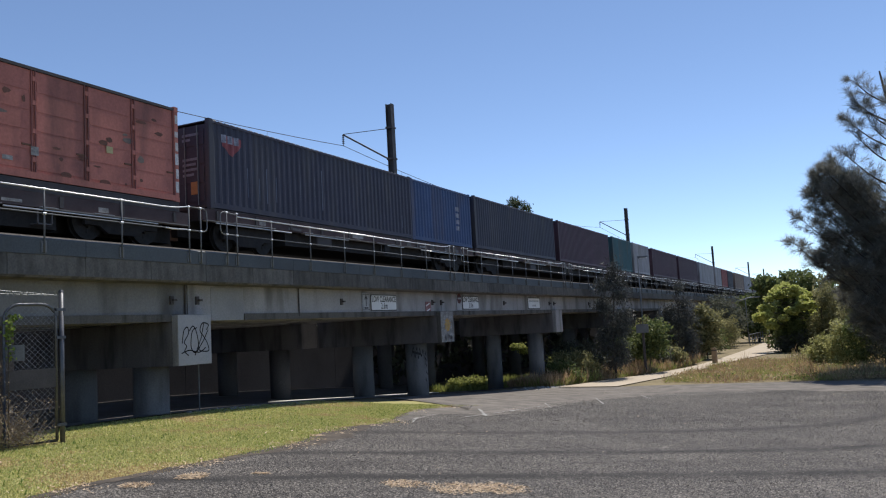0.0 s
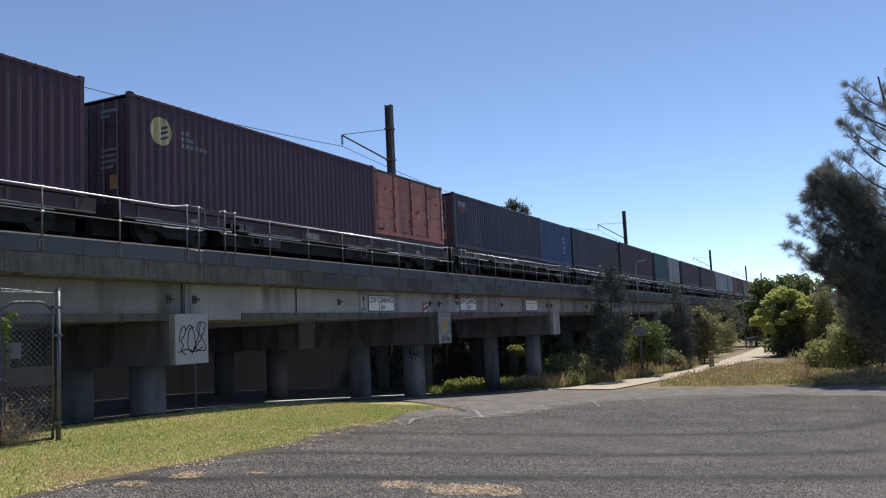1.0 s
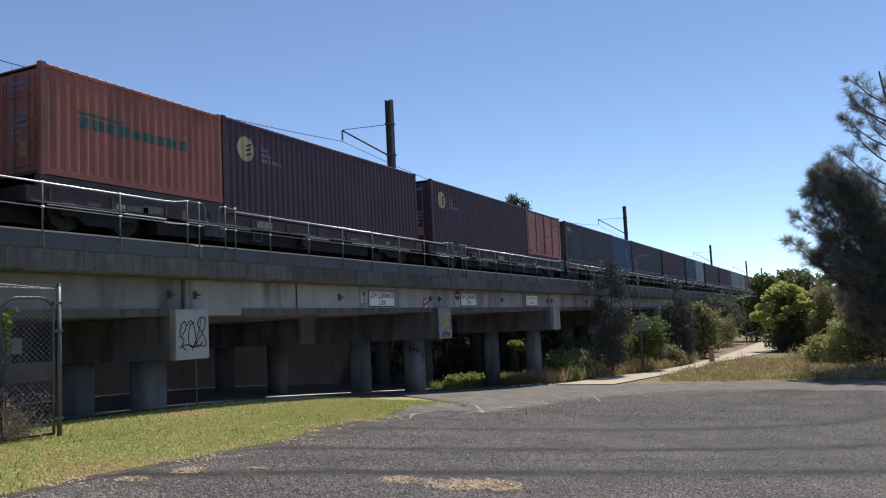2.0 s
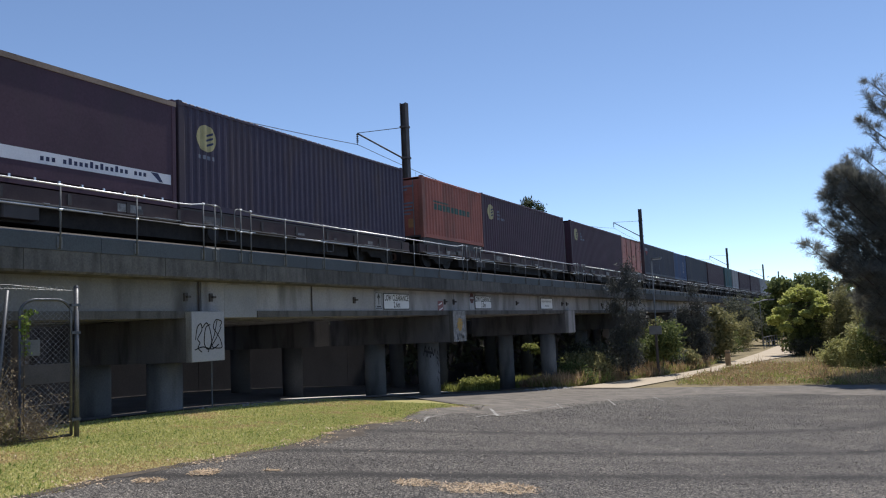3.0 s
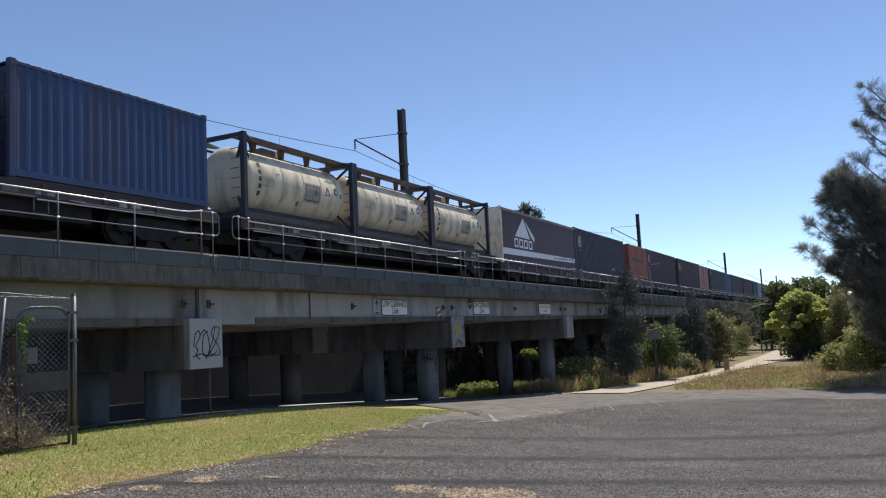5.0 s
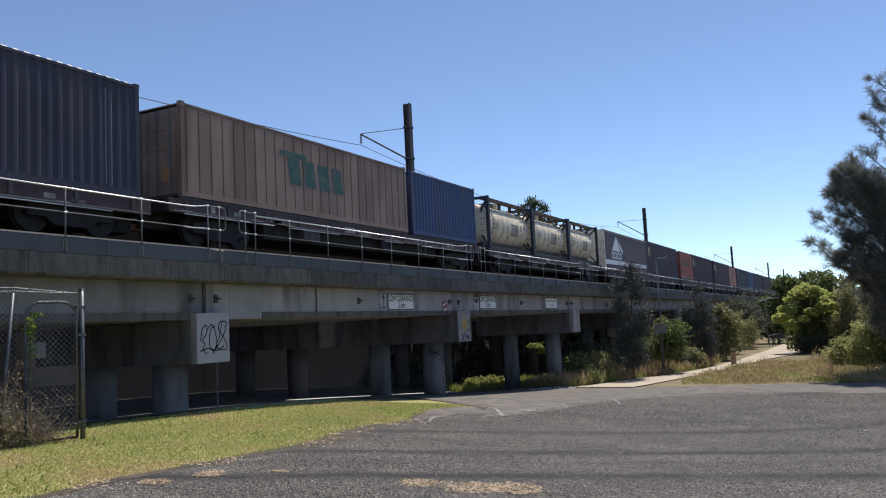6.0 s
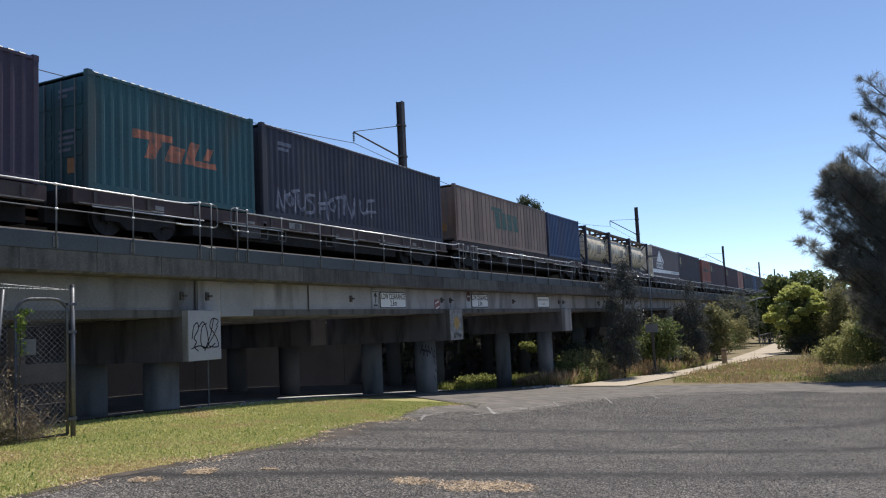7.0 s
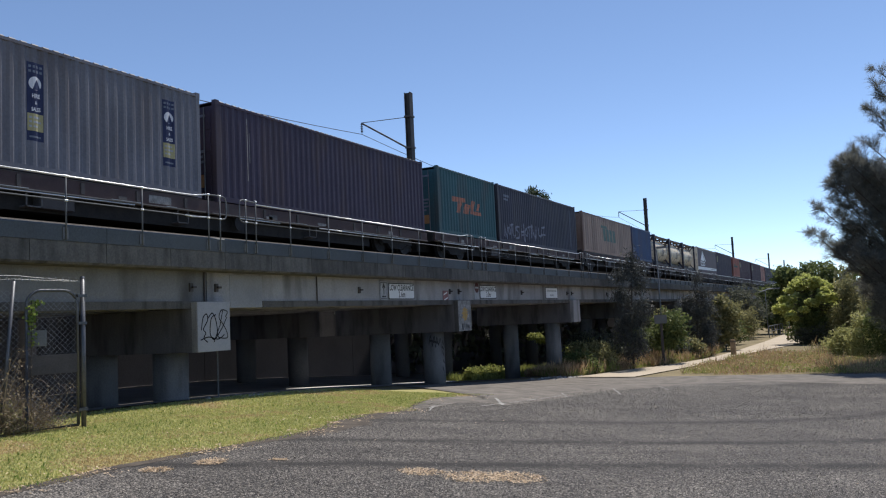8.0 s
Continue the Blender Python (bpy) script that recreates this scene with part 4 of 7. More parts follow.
# light grey with two tall posters
c = container(-133.4, L40, HC, P_SILVER, "light grey corrugated container with two narrow navy and yellow posters", top=8.07)
UP = HC - ST
for y in (6.93, 10.85):
    f = skin(L40)
    decal(c, [[(y, 0.42 + UP), (y + 0.40, 0.42 + UP), (y + 0.40, 2.18 + UP), (y, 2.18 + UP)]], NAVY_MARK, "poster", "tall navy poster", f)
    decal(c, [disc(y + 0.2, 1.71 + UP, 0.155, 0.155, 28)], WHITE_VINYL, "emblem", "white round emblem", f, 0.008)
    decal(c, [[(y + 0.12, 1.56 + UP), (y + 0.34, 1.57 + UP), (y + 0.27, 1.74 + UP), (y + 0.23, 1.80 + UP), (y + 0.18, 1.72 + UP)]], NAVY_MARK, "peak", "dark peak on the emblem", f, 0.012)
    decal(c, [[(y + 0.01, 0.64 + UP), (y + 0.39, 0.64 + UP), (y + 0.39, 1.03 + UP), (y + 0.01, 1.03 + UP)]], YELLOW_MARK, "panel", "yellow lower band", f, 0.008)
    for word, z, size in (("HIRE", 1.42, 0.13), ("&", 1.27, 0.10), ("SALES", 1.12, 0.12)):
        text_mesh(word, size, W2 + 0.001, y + 0.2, z + UP, WHITE_VINYL, c)
    decal(c, [[(y + a, z + UP), (y + a + 0.06, z + UP), (y + a + 0.06, z + 0.055 + UP), (y + a, z + 0.055 + UP)] for z in (2.06, 1.95) for a in (0.04, 0.13, 0.22, 0.31)], SPRAY_BLUE, "lettering", "faint lettering bars", f, 0.008)
    decal(c, [[(y + a, z + UP), (y + a + w, z + UP), (y + a + w, z + 0.045 + UP), (y + a, z + 0.045 + UP)] for z, a, w in ((0.92, 0.05, 0.06), (0.92, 0.14, 0.16), (0.82, 0.05, 0.06), (0.82, 0.14, 0.2), (0.72, 0.05, 0.06), (0.72, 0.14, 0.12))], SIGN_GREY, "lettering", "small lettering bars on yellow", f, 0.012)
    decal(c, [[(y + 0.06, 0.49 + UP), (y + 0.34, 0.49 + UP), (y + 0.34, 0.53 + UP), (y + 0.06, 0.53 + UP)]], SPRAY_BLUE, "lettering", "faint lettering bar", f, 0.008)
c = container(-120.6, L40, HC, P_DUSK, "dark plum corrugated steel container streaked with dirt", top=8.05, roof_glints=True)
decal(c, [[(1.32, 0.75), (1.37, 0.75), (1.37, 2.62), (1.32, 2.62)], [(1.45, 1.3), (1.47, 1.3), (1.47, 2.2), (1.45, 2.2)]], PLATE_WHITE, "scrape", "pale vertical scrape", skin(L40), 0.005)
c = container(-107.1, L20, HC, P_TEAL, "teal corrugated container with a worn orange mark", top=8.12, roof_glints=True)
f = skin(L20)
decal(c, [[(1.35, 1.50), (2.75, 1.58), (2.75, 1.76), (1.4, 1.74)], [(1.75, 1.04), (2.1, 1.04), (2.4, 1.56), (1.95, 1.54)], [(2.45, 1.06), (3.05, 1.06), (3.2, 1.5), (2.65, 1.52)], [(3.15, 1.1), (3.5, 1.1), (3.75, 1.72), (3.42, 1.74)], [(3.5, 1.08), (4.45, 1.1), (4.4, 1.26), (3.55, 1.25)], [(3.9, 1.3), (4.15, 1.3), (4.3, 1.66), (4.05, 1.66)]], ORANGE_MARK, "marking", "worn orange painted mark", f)
c = container(-100.65, L40, HC, P_NAVY, "dark navy corrugated container sprayed with white graffiti", top=8.13, roof_glints=True)
f = skin(L40)
GLYPHS = {"N": [[(0, 0), (0.1, 1.1), (0.25, 0.9), (0.7, -0.15), (0.85, 0.1), (1, 1.0)]], "O": [curve_pts([(0.5 + 0.45 * math.sin(q), 0.5 + 0.42 * math.cos(q)) for q in (0.3, 1.5, 2.7, 3.9, 5.1, 6.5)], 4)],
          "T": [[(0, 0.92), (1, 1.05)], [(0.5, 1.0), (0.42, -0.1)]], "U": [curve_pts([(0, 0.95), (0.05, 0.2), (0.5, 0.0), (0.92, 0.25), (1, 1.0)], 4)],
          "S": [curve_pts([(1, 0.95), (0.3, 0.95), (0.15, 0.65), (0.75, 0.45), (0.8, -0.1), (0.0, -0.2)], 4)], "H": [[(0.1, 1.15), (0, -0.1)], [(0.75, 1.25), (0.9, -0.35)], [(-0.1, 0.45), (1.1, 0.6)], [(0.15, 0.2), (0.8, 0.3)]],
          "X": [[(0.5, 1.0), (0.42, -0.25)], [(-0.1, 0.85), (1, 0.95)], [(-0.2, 0.1), (1.3, 0.2)]]}
lines = []
for kind, y, w, z0, h in (("N", 0.67, 0.42, 0.34, 0.58), ("O", 1.14, 0.36, 0.44, 0.48), ("T", 1.46, 0.36, 0.38, 0.62), ("U", 1.76, 0.40, 0.42, 0.52), ("S", 2.2, 0.5, 0.46, 0.52), ("H", 2.95, 0.52, 0.44, 0.6),
                          ("O", 3.55, 0.38, 0.52, 0.5), ("T", 3.95, 0.42, 0.42, 0.66), ("N", 4.45, 0.7, 0.5, 0.64), ("U", 5.55, 0.46, 0.66, 0.52), ("X", 6.1, 0.42, 0.7, 0.56)):
    for line in GLYPHS[kind]:
        lines.append([(y + w * a + 0.02 * rnd.random(), z0 + h * b) for a, b in line])
        lines.append([(y + w * a + 0.05, z0 + h * b - 0.03 - 0.03 * rnd.random()) for a, b in line])
for line in lines:
    decal(c, thick([line], 0.055), SPRAY_WHITE, "graffiti", "white sprayed scrawl", f)
decal(c, [[(0.8, 2.35), (1.5, 2.35), (1.5, 2.47), (0.8, 2.47)], [(0.8, 2.18), (1.35, 2.18), (1.35, 2.28), (0.8, 2.28)]], SPRAY_BLUE, "lettering", "faint lettering bars", f)
decal(c, [[(y, 0.25), (y + 0.03, 0.25), (y + 0.03, 2.6), (y, 2.6)] for y in (11.15, 11.32)], SPRAY_BLUE, "stripe", "", f)
c = container(-87.05, L40, ST, P_TAN, "faded tan ribbed container with a worn green mark", "ribbed", top=8.06)
decal(c, block_letters(4.7, 0.95, 3.0, 0.85, 4, 0.2, -0.12) + [[(4.2, 1.82), (5.6, 1.82), (5.6, 2.0), (4.2, 2.0)]], GREEN_MARK, "marking", "worn green painted mark", skin(L40, "ribbed"))
container(-74.45, L20, ST, P_BLUE, "blue corrugated steel container", top=8.03)
# curtain-sided with triangle and stripe
c = container(-47.12, 12.2, HC, P_PURPLE, "maroon curtain-sided container with white triangle and stripe", "curtain", top=7.98, end_mat=DIRTYWHITE)
f, zb = skin(12.2, "curtain"), 7.98 - HC
decal(c, [[(0.14, 0.46), (12.0, 0.60), (12.0, 0.86), (0.14, 0.79)]], WHITE_VINYL, "stripe", "pale stripe along the curtain", f)
decal(c, [[(1.9, 1.50), (4.12, 1.48), (3.15, 2.58)], [(3.27, 2.55), (4.84, 1.63), (4.79, 1.36), (4.3, 1.62)]], WHITE_VINYL, "emblem", "pale triangle emblem", f)
for k in range(4):
    a = 1.76 + 0.70 * k
    decal(c, [[(a, 0.92), (a + 0.56, 0.92), (a + 0.56, 1.02), (a, 1.02)], [(a, 1.30), (a + 0.56, 1.30), (a + 0.56, 1.40), (a, 1.40)], [(a, 1.02), (a + 0.12, 1.02), (a + 0.12, 1.30), (a, 1.30)], [(a + 0.44, 1.02), (a + 0.56, 1.02), (a + 0.56, 1.30), (a + 0.44, 1.30)]], WHITE_VINYL, "wordmark", "pale hollow block under the emblem", f)
decal(c, [[(8.1 + 0.148 * k, 0.63 + 0.003 * k), (8.19 + 0.148 * k, 0.63 + 0.003 * k), (8.19 + 0.148 * k, 0.73 + 0.003 * k + 0.05 * (k in (5, 9, 11, 14))), (8.1 + 0.148 * k, 0.73 + 0.003 * k + 0.05 * (k in (5, 9, 11, 14)))] for k in range(21) if k not in (3, 17)], NAVY_MARK, "lettering", "unreadable dark lettering bars", f, 0.008)
for k in range(19):
    part("buckle", Build().box(W2 - 0.02, 0.5 + 0.62 * k, 0.13, W2 + 0.012, 0.55 + 0.62 * k, 0.22), GALV_BRIGHT, c, "bright curtain buckle")
decal(c, [[(11.3, 0.84), (11.6, 0.62), (11.72, 0.62), (11.55, 0.84)]], NAVY_MARK, "lettering", "", f, 0.008)
for tri in ([(-0.86, 2.24), (-0.2, 2.24), (-0.46, 2.64)], [(-0.42, 2.64), (0.02, 2.26), (-0.1, 2.22)]):
    part("emblem", Build().add([(x, 0.015, z) for x, z in tri], [(0, 1, 2)]), NAVY_MARK, c, "small dark emblem on the end wall")
for k in range(4):
    part("emblem", Build().add([(x, 0.015, z) for x, z in ((-0.9 + 0.24 * k, 2.04), (-0.72 + 0.24 * k, 2.04), (-0.72 + 0.24 * k, 2.17), (-0.9 + 0.24 * k, 2.17))], [(0, 1, 2, 3)]), NAVY_MARK, c)


def disc_mark(c, y, z, beside):
    """A faded disc with three bars, lettering below it or beside it."""
    f = skin(L40)
    decal(c, [disc(y, z, 0.40, 0.38, 28)], YELLOW_MARK, "emblem", "faded yellow disc emblem", f)
    decal(c, thick([[(y + 0.02, z + 0.08), (y + 0.25, z + 0.17)], [(y + 0.0, z - 0.06), (y + 0.23, z + 0.03)], [(y + 0.02, z - 0.20), (y + 0.25, z - 0.11)]], 0.06), NAVY_MARK, "emblem", "", f, 0.008)
    rows = ((0.75, 0.05, 2), (0.75, -0.12, 3), (0.75, -0.30, 6)) if beside else ((-0.33, -0.6, 4),)
    decal(c, [[(y + a + 0.18 * k, z + b), (y + a + 0.11 + 0.18 * k, z + b), (y + a + 0.11 + 0.18 * k, z + b + 0.11), (y + a + 0.18 * k, z + b + 0.11)] for a, b, n in rows for k in range(n)], SPRAY_BLUE, "lettering", "faint lettering bar", f)


disc_mark(container(-34.83, L40, HC, P_DUSK, "dark plum corrugated container with a faded yellow disc", top=8.03), 1.08, 2.05, False)
c = container(-21.05, L20, ST, P_ORANGE, "orange corrugated container with a faded green wordmark", top=8.0)
decal(c, block_letters(1.05, 1.28, 3.6, 0.26, 9, 0.08) + [[(1.0, 1.6), (2.5, 1.6), (2.5, 1.67), (1.0, 1.67)]], GREEN_MARK, "marking", "faded green wordmark shapes", skin(L20))
disc_mark(container(-14.94, L40, HC, P_PURPLE, "dark maroon corrugated container with a faded yellow disc", top=8.03), 1.05, 2.08, True)
disc_mark(container(-1.36, L40, HC, P_PURPLE, "dark maroon corrugated container with a faded yellow disc", top=8.03), 1.1, 2.08, True)
PLATE_PALE = mat("worn_white_post_paint", (0.30, 0.29, 0.29), (0.62, 0.61, 0.60), 0.6, 8, 30, 0.0)
c = container(10.85, L20, ST, P_BRICK, "faded orange-red side-opening steel container with dark stains", "doors", top=7.99)
decal(c, [[(3.6, 0.95), (3.8, 0.95), (3.8, 1.12), (3.6, 1.12)]], YELLOW_MARK, "label", "small yellow label", lambda y: W2 - 0.005)
decal(c, [[(1.5, 0.55), (1.7, 0.55), (1.7, 0.75), (1.5, 0.75)], [(0.8, 0.35), (1.05, 0.35), (1.05, 0.45), (0.8, 0.45)]], PLATE_WHITE, "label", "small pale label", lambda y: W2 - 0.005)
STAIN = mat("dark_rust_stain", (0.10, 0.055, 0.045), (0.17, 0.08, 0.06), 0.9, 6, 30, 0.2)
BARE = mat("grey_primer_patch", (0.13, 0.11, 0.10), (0.22, 0.17, 0.14), 0.85, 6, 30, 0.1)
pick = random.Random(61)
for k in range(26):
    y, z, w, h = pick.uniform(0.3, 5.6), 0.2 + 1.9 * pick.random() ** 2.2, pick.uniform(0.03, 0.2), pick.uniform(0.02, 0.11)
    ring = [(y + w * math.cos(a) * pick.uniform(0.6, 1.1), z + h * math.sin(a) * pick.uniform(0.6, 1.1)) for a in (0.3, 1.1, 1.9, 2.7, 3.4, 4.2, 5.0, 5.7)]
    if min(q[1] for q in ring) > 0.03:
        decal(c, [ring], pick.choice((STAIN, STAIN, BARE)), "rust_stain", "dark patch of rust and lost paint", lambda y: W2 - 0.021)
for k in range(6):
    part("scuffed_paint", Build().box(W2 - 0.002, L20 - 0.14 + 0.02 * (k % 2), 0.25 + 0.38 * k, W2 + 0.003, L20 - 0.02, 0.25 + 0.38 * k + pick.uniform(0.15, 0.32)), PLATE_PALE, c, "worn white paint on the corner post")
c = container(18.12, L40, ST, P_NAVY, "dark navy corrugated container with a faded red badge", top=7.97)
f = skin(L40)
decal(c, [[(0.55, 2.22), (1.45, 2.22), (1.45, 2.0), (1.0, 1.62), (0.6, 1.9)]], RED_MARK, "emblem", "faded red badge", f)
decal(c, block_letters(0.55, 2.0, 0.75, 0.24, 3, 0.08), SPRAY_WHITE, "wordmark", "pale wordmark blocks", f, 0.01)
decal(c, [[(y, z), (y + 0.025, z), (y + 0.025, z + h), (y, z + h)] for y, z, h in ((1.7, 0.5, 0.9), (2.25, 0.45, 0.7), (2.6, 0.4, 1.1), (3.1, 0.5, 0.8), (4.4, 0.7, 1.2), (5.2, 0.6, 1.0), (5.65, 0.5, 1.4), (11.4, 0.4, 0.5))], SPRAY_BLUE, "scratch", "pale vertical scrape", f)
c = container(30.33, L20, ST, P_BLUE, "blue corrugated steel container with a pale vertical mark", top=7.95)
decal(c, [[(4.42, z), (4.78, z), (4.78, z + 0.2), (4.42, z + 0.2)] for z in (0.75, 1.05, 1.35, 1.65)], SPRAY_WHITE, "lettering", "pale vertical lettering blocks", skin(L20))
for y0, L, H, m, label in ((36.9, L40, ST, P_NAVY, "dark navy corrugated steel container"), (50.0, L40, ST, P_PURPLE, "dark maroon corrugated steel container"),
                           (63.5, L20, ST, P_TEAL, "teal corrugated steel container"), (70.4, L20, ST, P_PALE, "light grey corrugated steel container"),
                           (78.0, L40, ST, P_PURPLE, "dark maroon corrugated steel container"), (91.5, L40, ST, P_PURPLE, "dark maroon corrugated steel container"),
                           (105.2, L40, ST, P_PALE, "light grey corrugated steel container"), (118.8, L20, ST, P_PALE, "light grey corrugated steel container"),
                           (125.5, L20, ST, P_RED, "red corrugated steel container"), (132.2, L20, ST, P_NAVY, "dark navy corrugated steel container"),
                           (141.0, L40, ST, P_TAN, "faded tan corrugated steel container"), (154.0, L40, ST, P_PALE, "light grey corrugated steel container"),
                           (168.0, L40, ST, P_PURPLE, "dark maroon corrugated steel container"), (181.0, L40, ST, P_NAVY, "dark navy corrugated steel container")):
    container(y0, L, H, m, label, top=8.0)


def tank_container(y0, label, mark):
    """An ISO tank: barrel with dished ends inside a frame, walkway on top."""
    top, H, L = 7.95, ST, L20
    e = thing("tank_container", (TRAIN_X, y0, top - H), label, "tank container", "tank containers on the freight train")
    zc, r = 1.32, 1.05
    b, n, prof = Build(), 40, []
    for k in range(7):
        a = math.pi / 2 * k / 6
        prof.append((0.62 - 0.42 * math.cos(a), max(0.02, r * math.sin(a))))
    prof += [(L - p, q) for p, q in reversed(prof)]
    v = [(q * math.cos(2 * math.pi * j / n), p, zc + q * math.sin(2 * math.pi * j / n)) for p, q in prof for j in range(n)]
    b.add(v, [(i * n + j, i * n + (j + 1) % n, (i + 1) * n + (j + 1) % n, (i + 1) * n + j) for i in range(len(prof) - 1) for j in range(n)])
    part("barrel", b, CREAM, e, "cream painted tank barrel", True)
    for y in (1.0, 2.1, 3.2, 4.2, 5.1):
        ring = [((r + 0.004) * math.cos(2 * math.pi * j / 36), y, zc + (r + 0.004) * math.sin(2 * math.pi * j / 36)) for j in range(37)]
        part("band", Build().tube(ring, 0.011, 6), CREAM, e)
    for y, s in ((0.0, 1), (L, -1)):
        fr = part("end_frame", Build().box(-W2, y - (0.16 if s < 0 else 0), 0, -W2 + 0.16, y + (0.16 if s > 0 else 0), H, 0.01).box(W2 - 0.16, y - (0.16 if s < 0 else 0), 0, W2, y + (0.16 if s > 0 else 0), H, 0.01)
                  .box(-W2 + 0.16, y - (0.12 if s < 0 else 0), H - 0.14, W2 - 0.16, y + (0.12 if s > 0 else 0), H - 0.01).box(-W2 + 0.16, y - (0.12 if s < 0 else 0), 0, W2 - 0.16, y + (0.12 if s > 0 else 0), 0.15), FRAME_NAVY, e, "dark steel end frame")
        for sx in (-1, 1):
            for za, zz in ((H - 0.1, zc + 0.6), (0.1, zc - 0.6)):
                part("brace", Build().tube([(sx * (W2 - 0.1), y + s * 0.08, za), (sx * 0.62, y + s * 0.42, zz)], 0.05, 6), FRAME_NAVY, fr)
            part("diagonal", Build().tube([(sx * (W2 - 0.08), y + s * 0.1, H - 0.08), (sx * 0.75, y + s * 0.95, H - 0.24)], 0.045, 6), FRAME_NAVY, fr)
    for y in (1.3, L - 1.6):
        part("saddle", Build().box(-0.45, y, 0.0, 0.45, y + 0.3, 0.5), FRAME_NAVY, e)
    for sx in (-1, 1):
        part("bottom_rail", Build().box(sx * 0.98 - 0.07, 0.16, 0.02, sx * 0.98 + 0.07, L - 0.16, 0.2), STEEL_DARK, e)
        part("skirt", Build().box(sx * 0.55 - 0.03, 0.5, 0.0, sx * 0.55 + 0.03, L - 0.5, 0.46), STEEL_DARK, e)
    part("walkway", Build().box(0.66, 0.16, H - 0.13, 0.92, L - 0.16, H - 0.07), WALKWAY, e, "brown steel walkway")
    part("walkway_edge", Build().box(0.90, 0.16, H - 0.16, 0.94, L - 0.16, H - 0.0), WALKWAY, e)
    for y in (0.9, 2.3, 3.7, 5.0):
        part("bracket", Build().profile([(y - 0.1, H - 0.13), (y + 0.16, H - 0.13), (y + 0.06, H - 0.46), (y - 0.04, H - 0.46)], "x", 0.74, 0.86), WALKWAY, e)
    # cladding edge along the barrel and the curved shields over both heads
    for sx in (-1, 1):
        a = radians(58)
        part("cladding_edge", Build().tube([(sx * (r + 0.02) * math.cos(a), 0.66, zc + (r + 0.02) * math.sin(a)), (sx * (r + 0.02) * math.cos(a), L - 0.66, zc + (r + 0.02) * math.sin(a))], 0.02, 6), STEEL_DARK, e, "dark cladding edge strip")
    for y, s in ((0.62, 1), (L - 0.62, -1)):
        arc = [((r + 0.022) * math.cos(radians(q)), y + s * 0.34 * math.sin(radians((q - 35) * 2.0)), zc + (r + 0.022) * math.sin(radians(q))) for q in range(35, 126, 9)]
        part("head_strap", Build().tube(arc, 0.018, 6), STEEL_DARK, e, "dark curved head strap")
        for sx in (-1, 1):
            part("top_gusset", Build().add([(sx * (W2 - 0.02), y - s * 0.5, H - 0.02), (sx * 0.5, y - s * 0.5, H - 0.02), (sx * 0.62, y + s * 0.42, H - 0.06), (sx * 0.80, y + s * 0.42, H - 0.06), (sx * (W2 - 0.02), y - s * 0.5, H - 0.06), (sx * 0.5, y - s * 0.5, H - 0.06), (sx * 0.62, y + s * 0.42, H - 0.10), (sx * 0.80, y + s * 0.42, H - 0.10)],
                                            [(0, 1, 2, 3), (7, 6, 5, 4), (0, 3, 7, 4), (1, 0, 4, 5), (2, 1, 5, 6), (3, 2, 6, 7)]), GUSSET, e, "blue-grey top gusset, paled for sunlight")
    part("manlid", Build().tube([(0.1, 3.0, zc + r - 0.05), (0.1, 3.0, H - 0.02)], 0.28, 16), CREAM, e)
    part("spill_box", Build().box(-0.4, 1.9, H - 0.3, 0.36, 2.6, H - 0.06), WALKWAY, e)
    for k in range(7):
        part("ladder_rung", Build().tube([(W2 - 0.5, -0.01, 0.3 + 0.3 * k), (W2 - 0.18, -0.01, 0.3 + 0.3 * k)], 0.014, 6), GALV, e)

    def on_barrel(shapes, material, name, label="", lift=0.006):
        for y1, y2, z1, z2 in shapes:
            q = Build()
            m = 6
            vv = []
            for yy in (y1, y2):
                for j in range(m + 1):
                    z = z1 + (z2 - z1) * j / m
                    vv.append((math.sqrt((r + lift) ** 2 - (z - zc) ** 2), yy, z))
            q.add(vv, [(j, j + 1, m + 2 + j, m + 1 + j) for j in range(m)])
            part(name, q, material, e, label)
    on_barrel([(3.25, 4.15, 0.86, 1.5)], PANEL_GREY, "data_panel", "pale grey data panel")
    on_barrel([(3.3, 4.1, 0.92, 0.95), (3.3, 4.1, 1.42, 1.44), (3.3, 3.32, 0.95, 1.42), (4.08, 4.1, 0.95, 1.42), (3.7, 3.72, 0.95, 1.42), (3.8, 3.83, 1.12, 1.3), (3.88, 3.91, 1.12, 1.36), (3.96, 3.99, 1.12, 1.28)], STEEL_DARK, "panel_line", "dark panel line", 0.01)
    on_barrel([(4.95, 5.17, 1.28, 1.52)], NAVY_MARK, "placard", "dark square placard")
    on_barrel([(5.0, 5.04, 1.33, 1.47), (5.08, 5.12, 1.33, 1.47)], WHITE_VINYL, "placard_bar", "", 0.011)
    on_barrel([(5.3, 5.4, 1.2, 1.36)], SPRAY_BLUE, "placard", "small grey placard")
    tri = [(4.42, 1.22), (4.68, 1.22), (4.55, 1.50)]
    for (ya, za), (yb, zb) in zip(tri, tri[1:] + tri[:1]):
        q = Build()
        pts = [(ya + (yb - ya) * k / 5, za + (zb - za) * k / 5) for k in range(6)]
        q.tube([(math.sqrt((r + 0.004) ** 2 - (z - zc) ** 2), y, z) for y, z in pts], 0.012, 4)
        part("warning_triangle", q, STEEL_DARK, e, "dark outline of a warning triangle")
    on_barrel([(2.9, 3.05, 0.7, 0.84)], SPRAY_BLUE, "marking", "faint grey stencil mark")
    on_barrel([(1.0, 1.4, 1.1, 1.12), (1.0, 1.02, 1.1, 1.5), (1.75, 1.95, 1.55, 1.58), (1.75, 1.77, 1.4, 1.58)], SPRAY_BLUE, "marking", "faint grey stencil mark")
